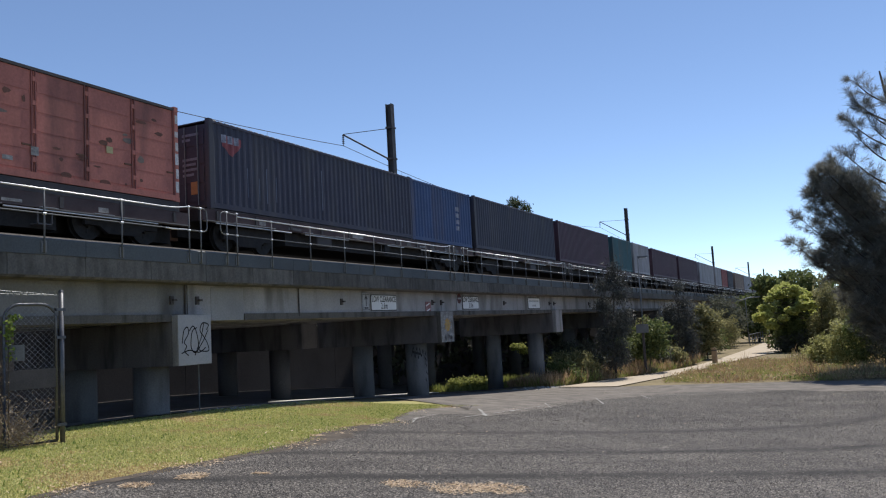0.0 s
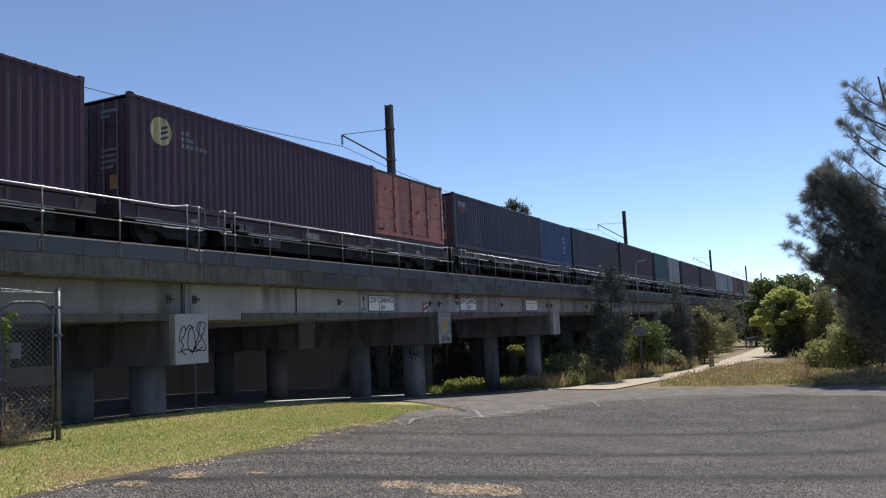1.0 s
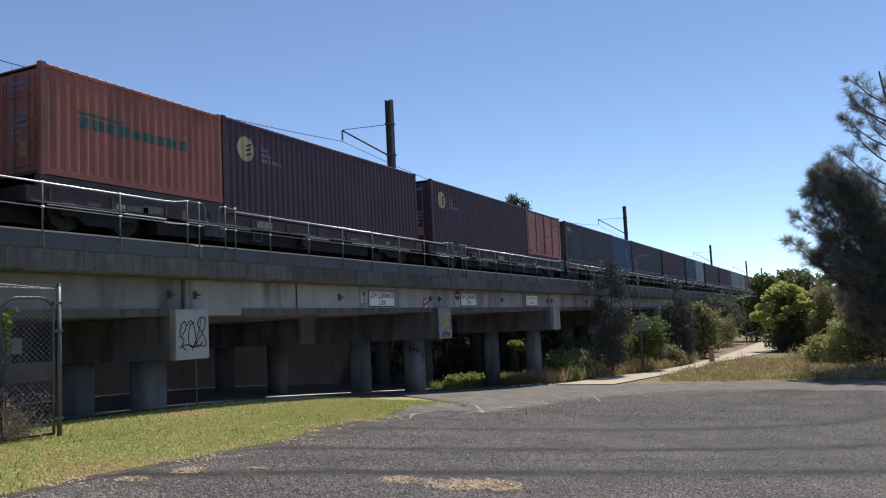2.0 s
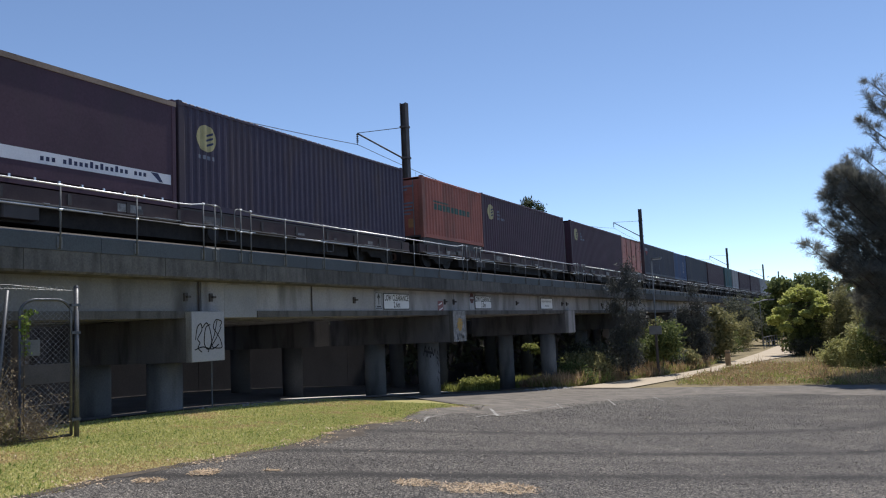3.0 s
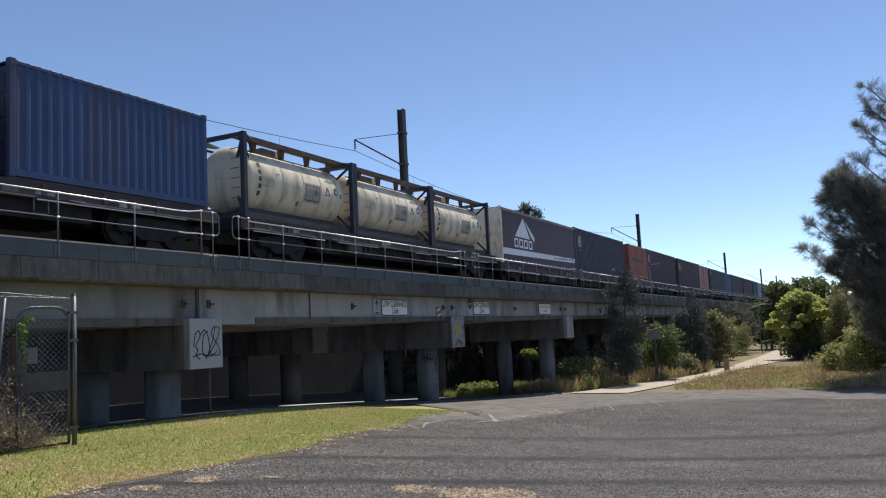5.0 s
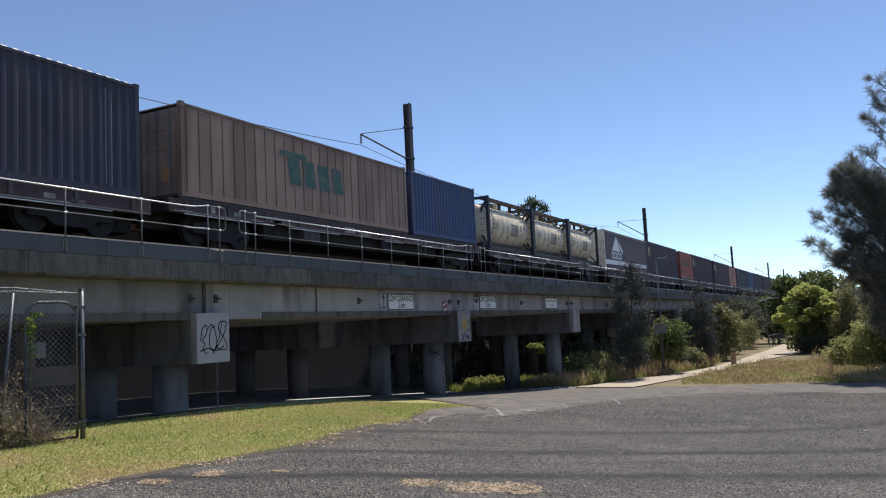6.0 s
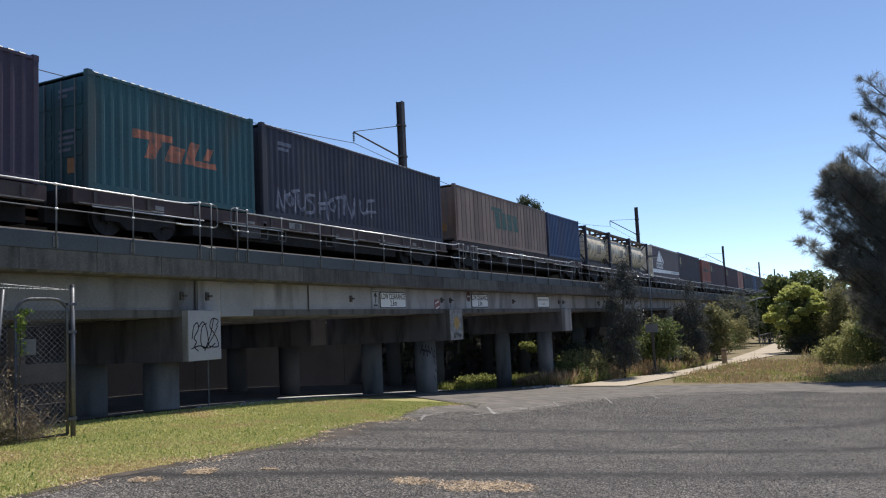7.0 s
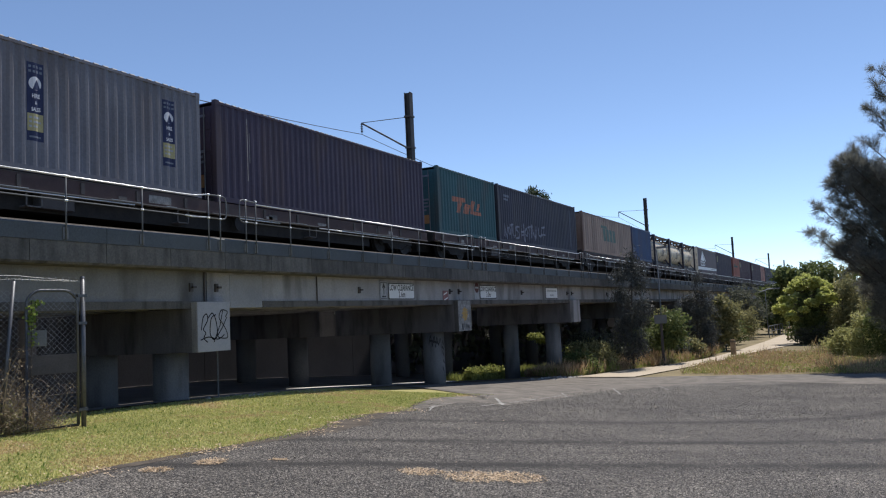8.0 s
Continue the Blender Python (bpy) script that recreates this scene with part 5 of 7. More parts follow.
    on_barrel([(4.5, 5.2, 1.70, 1.74), (4.6, 5.2, 1.78, 1.81)], SPRAY_BLUE, "lettering", "faint lettering bars")
    if mark:
        on_barrel([(0.88, 1.03, 0.78 + 0.22 * k, 0.92 + 0.22 * k) for k in range(5)], STEEL_DARK, "wordmark", "dark vertical wordmark blocks")
    MOVERS.append((e, TRAIN_X, y0, top - H))


PANEL_GREY = mat("grey_data_panel", (0.30, 0.27, 0.23), (0.46, 0.42, 0.36), 0.6, 4, 30, 0.0)
# Gussets are paler than the frame: sunlight put into their paint.
GUSSET = mat("lit_gusset_paint", (0.10, 0.11, 0.13), (0.24, 0.25, 0.27), 0.55, 4, 30, 0.1)
FRAME_NAVY = mat("navy_frame_paint", (0.022, 0.026, 0.045), (0.05, 0.05, 0.07), 0.55, 3, 30, 0.1, dirt=(0.10, 0.06, 0.04), dirt_amount=0.5, streak=(2, 2, 0.6))
tank_container(-54.68, "cream tank container in dark frame, with vertical mark", True)
tank_container(-60.76, "cream tank container in dark steel frame, dusty", False)
tank_container(-66.84, "cream tank container in dark frame, with vertical mark", True)


def wheelset_mesh():
    b = Build().tube([(-1.0, 0, 0), (1.0, 0, 0)], 0.08, 10)
    for s in (-1, 1):
        b.tube([(s * 0.69, 0, 0), (s * 0.715, 0, 0)], 0.50, 24)
        b.tube([(s * 0.715, 0, 0), (s * 0.82, 0, 0)], 0.46, 24)
        b.tube([(s * 0.82, 0, 0), (s * 0.9, 0, 0)], 0.18, 8)
        for k in range(4):
            a = math.pi / 2 * k
            b.box(s * 0.822 - 0.004, 0.26 * math.cos(a) - 0.05, 0.26 * math.sin(a) - 0.05, s * 0.822 + 0.008, 0.26 * math.cos(a) + 0.05, 0.26 * math.sin(a) + 0.05)
    return b.mesh("wheelset", WHEEL_STEEL)


# Bogie and wheel colours are near black to hold the shade below the wagons.
BOGIE_STEEL = mat("shaded_bogie_steel", (0.018, 0.017, 0.018), (0.036, 0.033, 0.032), 0.85, 4, 30, 0.15)
WHEEL_STEEL = mat("wheel_steel", (0.014, 0.013, 0.013), (0.03, 0.027, 0.026), 0.7, 6, 30, 0.1)
WHEELSET = wheelset_mesh()
Z_TOP = 4.22


def wagon(y0, y1, deck_z, packs, turning):
    """A skeletal container wagon from y0 to y1; packs: stretches where a lower container stands on packers up to z."""
    L = y1 - y0
    e = thing("container_wagon", (TRAIN_X, y0, Z_TOP), "dark grimy skeletal container wagon with white plates", "freight wagon", "wagons of the freight train")
    d = deck_z - Z_TOP
    for s in (-1, 1):
        part("side_sill", Build().box(s * 1.12 - 0.07, 0.1, d - 0.34, s * 1.12 + 0.07, L - 0.1, d - 0.003, 0.01), WAGON_SILL, e, "dark maroon side sill")
        # Broken flange lengths, paled to look sunlit.
        for k in range(4):
            a, c = 0.1 + (L - 0.2) * (k + 0.02) / 4, 0.1 + (L - 0.2) * (k + (0.55, 0.98, 0.8, 0.98)[k]) / 4
            part("sill_flange", Build().box(s * 1.19 - 0.09, a, d - 0.37, s * 1.19 + 0.09, c, d - 0.34), WAGON_EDGE, e, "sill flange paled for sunlight")
        n = int(L / 1.6)
        for k in range(n):
            y = 0.7 + (L - 1.4) * k / (n - 1)
            part("bracket", Build().box(s * 1.20 - 0.02, y - 0.05, d - 0.30, s * 1.20 + 0.03, y + 0.05, d - 0.04), STEEL_DARK, e)
    # Bright tubes added to draw the sun glints along the sill.
    for a, c in ((0.03, 0.22), (0.26, 0.40), (0.55, 0.62), (0.70, 0.93)):
        part("glint_tube", Build().tube([(1.25, L * a, d - 0.40), (1.25, L * c, d - 0.40)], 0.02, 8), GALV_BRIGHT, e, "bright tube added for the sun glint under the sill", True)
    part("centre_sill", Build().box(-0.35, 0.0, d - 0.75, 0.35, L, d - 0.1), BOGIE_STEEL, e)
    part("underframe_box", Build().box(-0.95, 4.2, d - 0.78, 0.95, L - 4.2, d - 0.36), BOGIE_STEEL, e)
    for k in range(5):
        y = 0.15 + (L - 0.3) * k / 4
        part("crossbearer", Build().box(-1.1, y - 0.12, d - 0.36, 1.1, y + 0.12, d - 0.02), BOGIE_STEEL, e)
    part("deck_plate", Build().box(-1.04, 0.3, d - 0.06, 1.04, L - 0.3, d - 0.02), BOGIE_STEEL, e)
    for a, c, z in packs:
        for s in (-1, 1):
            part("packer", Build().box(s * 1.1 - 0.1, a - y0, d - 0.002, s * 1.1 + 0.1, c - y0, z - Z_TOP - 0.003), STEEL_DARK, e)
    for y, w, h in ((2.6, 0.3, 0.12), (L * 0.42, 0.75, 0.2), (L - 3.2, 0.3, 0.12), (L * 0.7, 0.5, 0.07)):
        part("plate", Build().box(1.192, y, d - 0.28, 1.198, y + w, d - 0.28 + h), PLATE_WHITE, e, "dirty white data plate")
    pick = random.Random(int(y0 * 10))
    for k in range(6):
        y, w, h = pick.uniform(1.0, L - 2.0), pick.choice((0.18, 0.25, 0.4, 0.7)), pick.choice((0.08, 0.14, 0.2))
        part("plate", Build().box(1.20, y, d - 0.30, 1.206, y + w, d - 0.30 + h), pick.choice((PLATE_WHITE, PLATE_GREY, PLATE_GREY)), e, "small dirty plate on the sill")
    # Short bright dashes paint the glint of the flange edge.
    for k in range(9):
        y, w = 0.4 + (L - 2) * (k + pick.random() * 0.5) / 9, pick.uniform(0.15, 1.1)
        part("glint_edge", Build().box(1.20, y, d - 0.345, 1.30, y + w, d - 0.33), GLINT_EDGE, e, "bright dash for the glint on the flange edge")
    for k in range(3):
        y = pick.uniform(3.5, L - 4)
        part("step", Build().box(1.0, y, d - 0.72, 1.22, y + 0.4, d - 0.69).box(1.2, y, d - 0.72, 1.22, y + 0.03, d - 0.36).box(1.2, y + 0.37, d - 0.72, 1.22, y + 0.4, d - 0.36), PLATE_GREY, e, "steel step below the sill")
    part("equipment_box", Build().box(0.9, L * 0.3, d - 0.72, 1.2, L * 0.3 + 0.9, d - 0.38, 0.03), STEEL_DARK, e, "dark equipment box")
    part("brake_wheel", Build().tube([(1.2, L * 0.55, d - 0.55), (1.24, L * 0.55, d - 0.55)], 0.22, 14), BOGIE_STEEL, e)
    part("air_tank", Build().tube([(0.7, L * 0.6, d - 0.62), (0.7, L * 0.6 + 1.3, d - 0.62)], 0.2, 12), BOGIE_STEEL, e)
    for y, s in ((0.0, -1), (L, 1)):
        part("coupler", Build().box(-0.12, min(y, y + s * 0.55), d - 0.62, 0.12, max(y, y + s * 0.55), d - 0.36), RUST, e)
    for yb in (2.3, L - 2.3):
        bg = part("bogie", Build().box(-0.95, yb - 0.25, 0.36, 0.95, yb + 0.25, max(0.5, d - 0.4)), BOGIE_STEEL, e, "dark cast bogie")
        for s in (-1, 1):
            fr = Build().profile([(yb - 1.15, 0.34), (yb - 0.72, 0.34), (yb - 0.45, 0.16), (yb + 0.45, 0.16), (yb + 0.72, 0.34), (yb + 1.15, 0.34), (yb + 1.15, 0.6), (yb + 0.5, 0.72), (yb - 0.5, 0.72), (yb - 1.15, 0.6)], "x", s * 0.96 - 0.06, s * 0.96 + 0.06)
            part("side_frame", fr, BOGIE_STEEL, bg)
        for yw in (-0.9, 0.9):
            w = new("wheelset", WHEELSET)
            w.parent = bg
            w.matrix_basis = pose(0, yb + yw, 0.46)
            if turning:
                WHEELS.append((w, yb + yw))
    MOVERS.append((e, TRAIN_X, y0, Z_TOP))


WAGON_SILL = mat("maroon_sill_paint", (0.055, 0.036, 0.038), (0.085, 0.058, 0.056), 0.75, 2, 30, 0.1, dirt=(0.12, 0.10, 0.09), dirt_amount=0.4, streak=(1, 0.6, 2))
PLATE_GREY = mat("grimy_plate", (0.07, 0.066, 0.066), (0.15, 0.14, 0.135), 0.7, 5, 30, 0.0)
# Pale steels for the sun on flange edges, light put into the colour.
GLINT_EDGE = mat("flange_glint_steel", (0.30, 0.29, 0.28), (0.5, 0.49, 0.47), 0.5, 4, 30, 0.0, metal=0.3)
WAGON_EDGE = mat("sunlit_steel_edge", (0.16, 0.14, 0.12), (0.27, 0.24, 0.21), 0.6, 3, 30, 0.1)
LO, HI = 5.12, 5.42
wagon(-133.9, -108.1, 5.15, [(-133.4, -121.2, 5.174)], True)
wagon(-107.6, -88.0, 5.22, [(-100.65, -88.46, 5.234)], True)
wagon(-87.6, -67.9, 5.40, [(-74.45, -68.4, 5.439), (-87.05, -74.86, 5.469)], True)
wagon(-67.1, -47.75, 5.35, [(-66.5, -48.3, 5.359)], True)
wagon(-47.5, -22.2, 5.08, [(-34.8, -22.7, 5.134)], True)
wagon(-21.5, -2.3, 5.13, [(-21.05, -15.0, 5.409)], True)
wagon(-1.8, 17.4, 5.13, [(10.85, 16.9, 5.399)], True)
wagon(17.7, 36.6, 5.35, [(18.12, 30.3, 5.379), (30.33, 36.38, 5.359)], True)
for a, c in ((36.7, 62.6), (63.1, 77.2), (77.6, 104.2), (104.8, 125.2), (125.4, 139.0), (140.5, 166.6), (167.6, 193.7)):
    wagon(a, c, 5.405, [], False)


def motions():
    times = [0, 0.5, 1, 2.5, 3.5, 4.5, 6.5, 7, 8]
    for ob, x, y, z in MOVERS:
        walk(ob, [(t, pose(x, y + s_train(t), z)) for t in times])
    # wheels roll without slipping: radius 0.46 m
    for w, y in WHEELS:
        walk(w, [(k / 30, pose(0, y, 0.46, -math.degrees(s_train(k / 30) / 0.46) % 360)) for k in range(241)])


# ---- plants ----
def quads(name, centres, along, across, material):
    """One mesh of pointed leaves or blades: centre, half length and half width vectors, all arrays (n, 3)."""
    n = len(centres)
    v = np.empty((n, 4, 3))
    v[:, 0], v[:, 1], v[:, 2], v[:, 3] = centres - along, centres + across, centres + along, centres - across
    me = bpy.data.meshes.new(name)
    me.vertices.add(n * 4)
    me.vertices.foreach_set("co", v.reshape(-1))
    me.loops.add(n * 4)
    me.loops.foreach_set("vertex_index", np.arange(n * 4))
    me.polygons.add(n)
    me.polygons.foreach_set("loop_start", np.arange(0, n * 4, 4))
    me.update(calc_edges=True)
    me.materials.append(material)
    return me


def unit(a):
    return a / np.maximum(np.linalg.norm(a, axis=1, keepdims=True), 1e-6)


def crown(name, lobes, leaves, size, material, rng, shell=0.55, droop=0.0, slim=0.35, clump=9, flat=1.0, spread=1.1):
    """Leaves in clumps near the surface of several lobes, with gaps between the clumps."""
    cs, al, ac = [], [], []
    vol = np.array([rx * rx * rz for *_, rx, rz in lobes]) ** 0.67
    counts = (leaves * vol / vol.sum()).astype(int)
    for (x, y, z, rx, rz), n in zip(lobes, counts):
        m = max(3, n // clump)
        d = unit(rng.normal(size=(m, 3)))
        rad = (shell + (1 - shell) * rng.random((m, 1))) * (0.85 + 0.3 * rng.random((m, 1)))
        hub = np.array([x, y, z]) + d * rad * np.array([rx, rx, rz])
        k = np.repeat(np.arange(m), clump)
        c = hub[k] + rng.normal(size=(m * clump, 3)) * size * spread * np.array([1.0, 1.0, 0.75])
        a = unit(d[k] * 0.7 + rng.normal(size=(m * clump, 3)) * 0.8 + np.array([0, 0, -droop]))
        a = unit(a * np.array([1, 1, flat]))
        s = unit(unit(np.cross(a, rng.normal(size=(m * clump, 3)))) * np.array([1, 1, flat]))
        ln = size * (0.6 + 0.7 * rng.random((m * clump, 1)))
        cs.append(c), al.append(a * ln), ac.append(s * ln * slim)
    return quads(name, np.vstack(cs), np.vstack(al), np.vstack(ac), material)


def limbs(base, top, lobes, r, rng):
    """A tapered, slightly bent trunk and a limb to each lobe."""
    b = Build()
    base, top = Vector(base), Vector(top)
    trunk = [base + (top - base) * (k / 8) + Vector((rng.normal() * 0.02, rng.normal() * 0.02, 0)) * (top - base).length * (k / 8) for k in range(9)]
    b.tube(trunk, r, 10, r * 0.25)
    limb = Build()
    for x, y, z, rx, rz in lobes:
        end = Vector((x, y, z))
        h = min(0.9, max(0.15, (z - rz * 0.8 - base.z) / max(0.5, top.z - base.z)))
        s = trunk[0].lerp(trunk[-1], h)
        mid = s.lerp(end, 0.5) + Vector((rng.normal() * 0.1, rng.normal() * 0.1, 0.15)) * (end - s).length
        limb.tube([s, mid, end], r * 0.4, 6, r * 0.08)
        for k in range(5):
            d = Vector(rng.normal(size=3)).normalized()
            tip = end + Vector((d.x * rx, d.y * rx, abs(d.z) * rz)) * 0.85
            limb.tube([mid.lerp(end, 0.6), (mid.lerp(end, 0.6) + tip) / 2 + Vector((0, 0, 0.1 * rx)), tip], r * 0.13, 5, r * 0.03)
    return b, limb


def plant(name, at, lobes, leaves, size, material, label, category, trunk_top=None, r=0.1, seed=1, group="", **kw):
    """A tree or shrub; lobes are (x, y, z, rx, rz) in the world."""
    rng = np.random.default_rng(seed)
    z = ground_z(*at)
    e = thing(name, (at[0], at[1], z), label, category, group)
    local = [(x - at[0], y - at[1], zz - z, rx, rz) for x, y, zz, rx, rz in lobes]
    top = trunk_top or (local[0][0] * 0.6, local[0][1] * 0.6, max(l[2] for l in local))
    tr, li = limbs((0, 0, -0.2), top, local, r, rng)
    part("trunk", tr, BARK, e, "", True)
    part("bough", li, BARK, e)
    part("crown", crown("crown", local, leaves, size, material, rng, **kw), material, e)
    return e


# tall she-oak beside the asphalt
def she_oak(x0, y0, boughs, seed, label):
    """A leaning trunk, boughs that sweep up to given tips (x, y, z), twigs along them and sprays of thin needles on the twigs."""
    rng = np.random.default_rng(seed)
    g = ground_z(x0, y0)
    e = thing("she_oak", (x0, y0, g), label, "tree")
    o = Vector((x0, y0, g))
    spine = curve_pts([(0, 0, -0.2), (0.15, 0.05, 4.0), (-0.1, 0, 8.0), (0.1, 0.1, 12.0), (-0.3, 0, 15.6)], 5)
    part("trunk", Build().tube(spine, 0.32, 12, 0.04), BARK, e, "dark furrowed trunk", True)
    wood, cs, al = Build(), [], []
    for tip, fullness in boughs:
        t = Vector(tip) - o
        far = math.hypot(t.x, t.y)
        z = max(0.8, t.z - 0.75 * far - 0.4)
        p = spine[min(len(spine) - 1, max(0, int((z + 0.2) / 15.8 * (len(spine) - 1))))]
        s = Vector((p[0], p[1], z))
        line = [Vector(q) for q in curve_pts([s, s.lerp(t, 0.45) + Vector((0, 0, -0.10 * far)), s.lerp(t, 0.8) + Vector((0, 0, -0.05 * far)), t], 5)]
        wood.tube(line, 0.035 + 0.009 * far, 6, 0.006)
        for _ in range(int(fullness * (7 + 5.5 * far))):
            f = 1 - 0.78 * rng.random() ** 1.25
            q = f * (len(line) - 1)
            a = line[int(q)].lerp(line[min(len(line) - 1, int(q) + 1)], q - int(q))
            head = (line[-1] - line[max(0, int(q) - 3)]).normalized()
            d = (head * 0.75 + Vector(rng.normal(size=3)) * 0.55 + Vector((0, 0, 0.28))).normalized()
            length = (0.30 + 0.5 * rng.random()) * (1.25 - 0.5 * f)
            b = a + d * length
            wood.tube([a, a.lerp(b, 0.5) + Vector((0, 0, -0.03)), b], 0.007, 4, 0.003)
            n = 66
            u = 0.15 + 0.85 * rng.random((n, 1)) ** 0.7
            root = np.array(a) + u * (np.array(b) - np.array(a))
            way = unit(np.array(d) * 0.9 + rng.normal(size=(n, 3)) * 0.55 + np.array([0, 0, -0.10]))
            ln = 0.10 + 0.17 * rng.random((n, 1))
            cs.append(root + way * ln), al.append(way * ln)
    part("bough", wood, BARK, e)
    cs, al = np.vstack(cs), np.vstack(al)
    ac = unit(np.cross(al, rng.normal(size=cs.shape))) * 0.0066
    part("crown", quads("crown", cs, al, ac, NEEDLES), NEEDLES, e, "grey-green wispy needles")
    return e


pr = random.Random(23)
TIPS = [(1.3, 13.55), (0.95, 12.8), (0.8, 11.5), (1.05, 10.5), (1.6, 12.0), (1.9, 10.9), (0.55, 9.6), (-0.05, 9.1), (-0.5, 8.75), (-0.9, 8.25), (-1.3, 7.6), (-1.15, 6.85), (-1.9, 6.4), (-2.3, 5.1), (-1.7, 4.7), (-1.2, 3.9)]
BOUGHS = [((x, 48 + pr.uniform(-0.7, 0.7), z), 0.9 if z > 10 else 1.15) for x, z in TIPS]
for k in range(72):
    z = pr.uniform(1.0, 8.8)
    x = pr.uniform(max(-1.1, -1.9 + 0.22 * abs(z - 5.5) + (1.5 if z < 3.6 else 0)), 2.6)
    BOUGHS.append(((x, 48 + pr.uniform(-1.9, 0.9), z), 1.3))
for k in range(34):
    BOUGHS.append(((pr.uniform(-0.2, 2.6), 48.6 + pr.uniform(-0.4, 1.2), pr.uniform(0.6, 3.4)), 1.0))
for k in range(34):
    a, z = pr.uniform(-1.9, 1.6), pr.uniform(3.0, 14.5)
    r = pr.uniform(1.2, 4.6) * (1.1 - z / 22)
    BOUGHS.append(((3.4 + r * math.cos(a), 48 + r * math.sin(a) * 1.1, z), 1.0))
she_oak(2.9, 48.2, BOUGHS, 3, "tall dark she-oak tree with wispy upswept needles")
PUFFS, pr = [], random.Random(17)
for k in range(58):
    a, u = pr.random() * math.tau, pr.uniform(-0.42, 1.0)
    w = math.sqrt(max(0.05, 1 - u * u))
    rr = pr.uniform(0.26, 0.46)
    PUFFS.append((-4.5 + 0.25 * u + (2.1 - 0.55 * max(u, 0)) * w * math.cos(a) * pr.uniform(0.8, 1.16), 74.6 + 1.9 * w * math.sin(a), 0.95 + u * 2.75 * pr.uniform(0.78, 1.08), rr, rr * pr.uniform(0.6, 0.85)))
lime = plant("leafy_tree", (-4.4, 74.9), PUFFS, 26000, 0.12, LIME, "small tree with bright yellow-green clustered leaves", "tree", r=0.16, seed=4, shell=0.75, slim=0.5, clump=10, flat=0.55, spread=0.6)
# Inner leaves use a darker green, so shade between clumps sits in the colour.
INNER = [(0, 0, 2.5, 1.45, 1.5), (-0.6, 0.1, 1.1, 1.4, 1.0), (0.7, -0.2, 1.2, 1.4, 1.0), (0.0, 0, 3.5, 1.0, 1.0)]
part("inner_crown", crown("inner_crown", INNER, 9500, 0.13, SHRUB, np.random.default_rng(41), shell=0.2, slim=0.5), SHRUB, lime, "inner leaves coloured darker for shade between clumps")
# undergrowth behind the bank
for k, (at, lobes) in enumerate((((0.6, 66.0), [(0.6, 66.0, 0.7, 1.2, 2.2), (0.9, 66.3, 3.0, 1.0, 1.4)]), ((1.2, 66.5), [(0.9, 66.0, 0.0, 2.1, 2.2), (1.8, 66.8, 1.6, 1.6, 1.6)]), ((3.6, 66.0), [(3.1, 65.9, 0.7, 2.5, 2.8), (5.5, 66.0, 1.4, 2.6, 3.2)]), ((0.3, 71.0), [(0.2, 71.0, -0.2, 1.2, 1.4), (0.9, 71.0, 1.8, 1.2, 1.4)]), ((-2.0, 73.0), [(-2.0, 73.0, 0.0, 1.0, 1.6), (-1.5, 73.0, 2.2, 0.9, 1.3), (-0.9, 72.6, 0.6, 1.0, 1.5)]), ((-4.1, 74.2), [(-4.6, 74.0, -1.2, 1.0, 0.8), (-3.4, 74.0, -1.1, 1.1, 0.9)]))):
    # The last shrub is darker: it fills in shade under the bright tree.
    plant("shrub", at, lobes, 6800, 0.115, SHADY if k == 5 else OLIVE, "dense olive-green shrub among dry grass", "shrub", r=0.09, seed=20 + k, group="shrubs beside the path", shell=0.3, slim=0.35, spread=1.5, clump=12)
for k, (x, y, h, m) in enumerate(((-1.6, 54.6, 1.9, PALE_OLIVE), (-0.5, 53.6, 2.7, PALE_OLIVE), (0.5, 52.4, 3.8, SHRUB), (1.6, 52.0, 4.0, SHADY))):
    g = ground_z(x, y)
    plant("shrub", (x, y), [(x, y, g + h * 0.82, 0.6, h * 0.2), (x - 0.4, y, g + h * 0.5, 0.75, h * 0.26), (x + 0.5, y + 0.2, g + h * 0.55, 0.7, h * 0.25), (x, y - 0.2, g + h * 0.22, 0.95, h * 0.24)], 2900, 0.12, m, "ragged shady shrub growing under the she-oak", "shrub", r=0.05, seed=110 + k, group="shrubs under the she-oak", shell=0.15, slim=0.28, spread=1.5, clump=12)
# dark wattles against the viaduct
wr = random.Random(12)
for x, y, z1, half, name in ((-12.6, 48.6, 3.5, 0.62, "thin dark wattle tree standing against the viaduct"), (-11.1, 61.0, 2.4, 0.75, "bushy dark wattle tree beside the footpath")):
    lobes = [(x + 0.25, y, z1 + 1.1, 0.3, 0.7)]
    while z1 > -1.5:
        for side in (-1, 1):
            lobes.append((x + side * half * wr.uniform(0.4, 1.15), y + wr.uniform(-0.3, 0.3), z1 + wr.uniform(-0.4, 0.4), half * wr.uniform(0.65, 1.0), wr.uniform(0.4, 0.65)))
        z1 -= 0.75
    plant("wattle", (x, y), lobes, 9500, 0.14, WATTLE, name, "tree", r=0.07, seed=31 + int(y), shell=0.0, slim=0.14, clump=20, droop=0.8, spread=1.6)
plant("shrub", (-10.1, 67.0), [(-10.1, 67.0, 1.7, 0.7, 0.6), (-9.6, 67.0, 0.8, 0.7, 0.7), (-10.5, 67.0, 0.5, 0.8, 0.8), (-9.9, 67.0, -0.5, 1.0, 0.9)], 3600, 0.16, OLIVE, "upright olive-green shrub growing beside the footpath", "shrub", r=0.06, seed=39, group="shrubs beside the path", shell=0.45, slim=0.45)
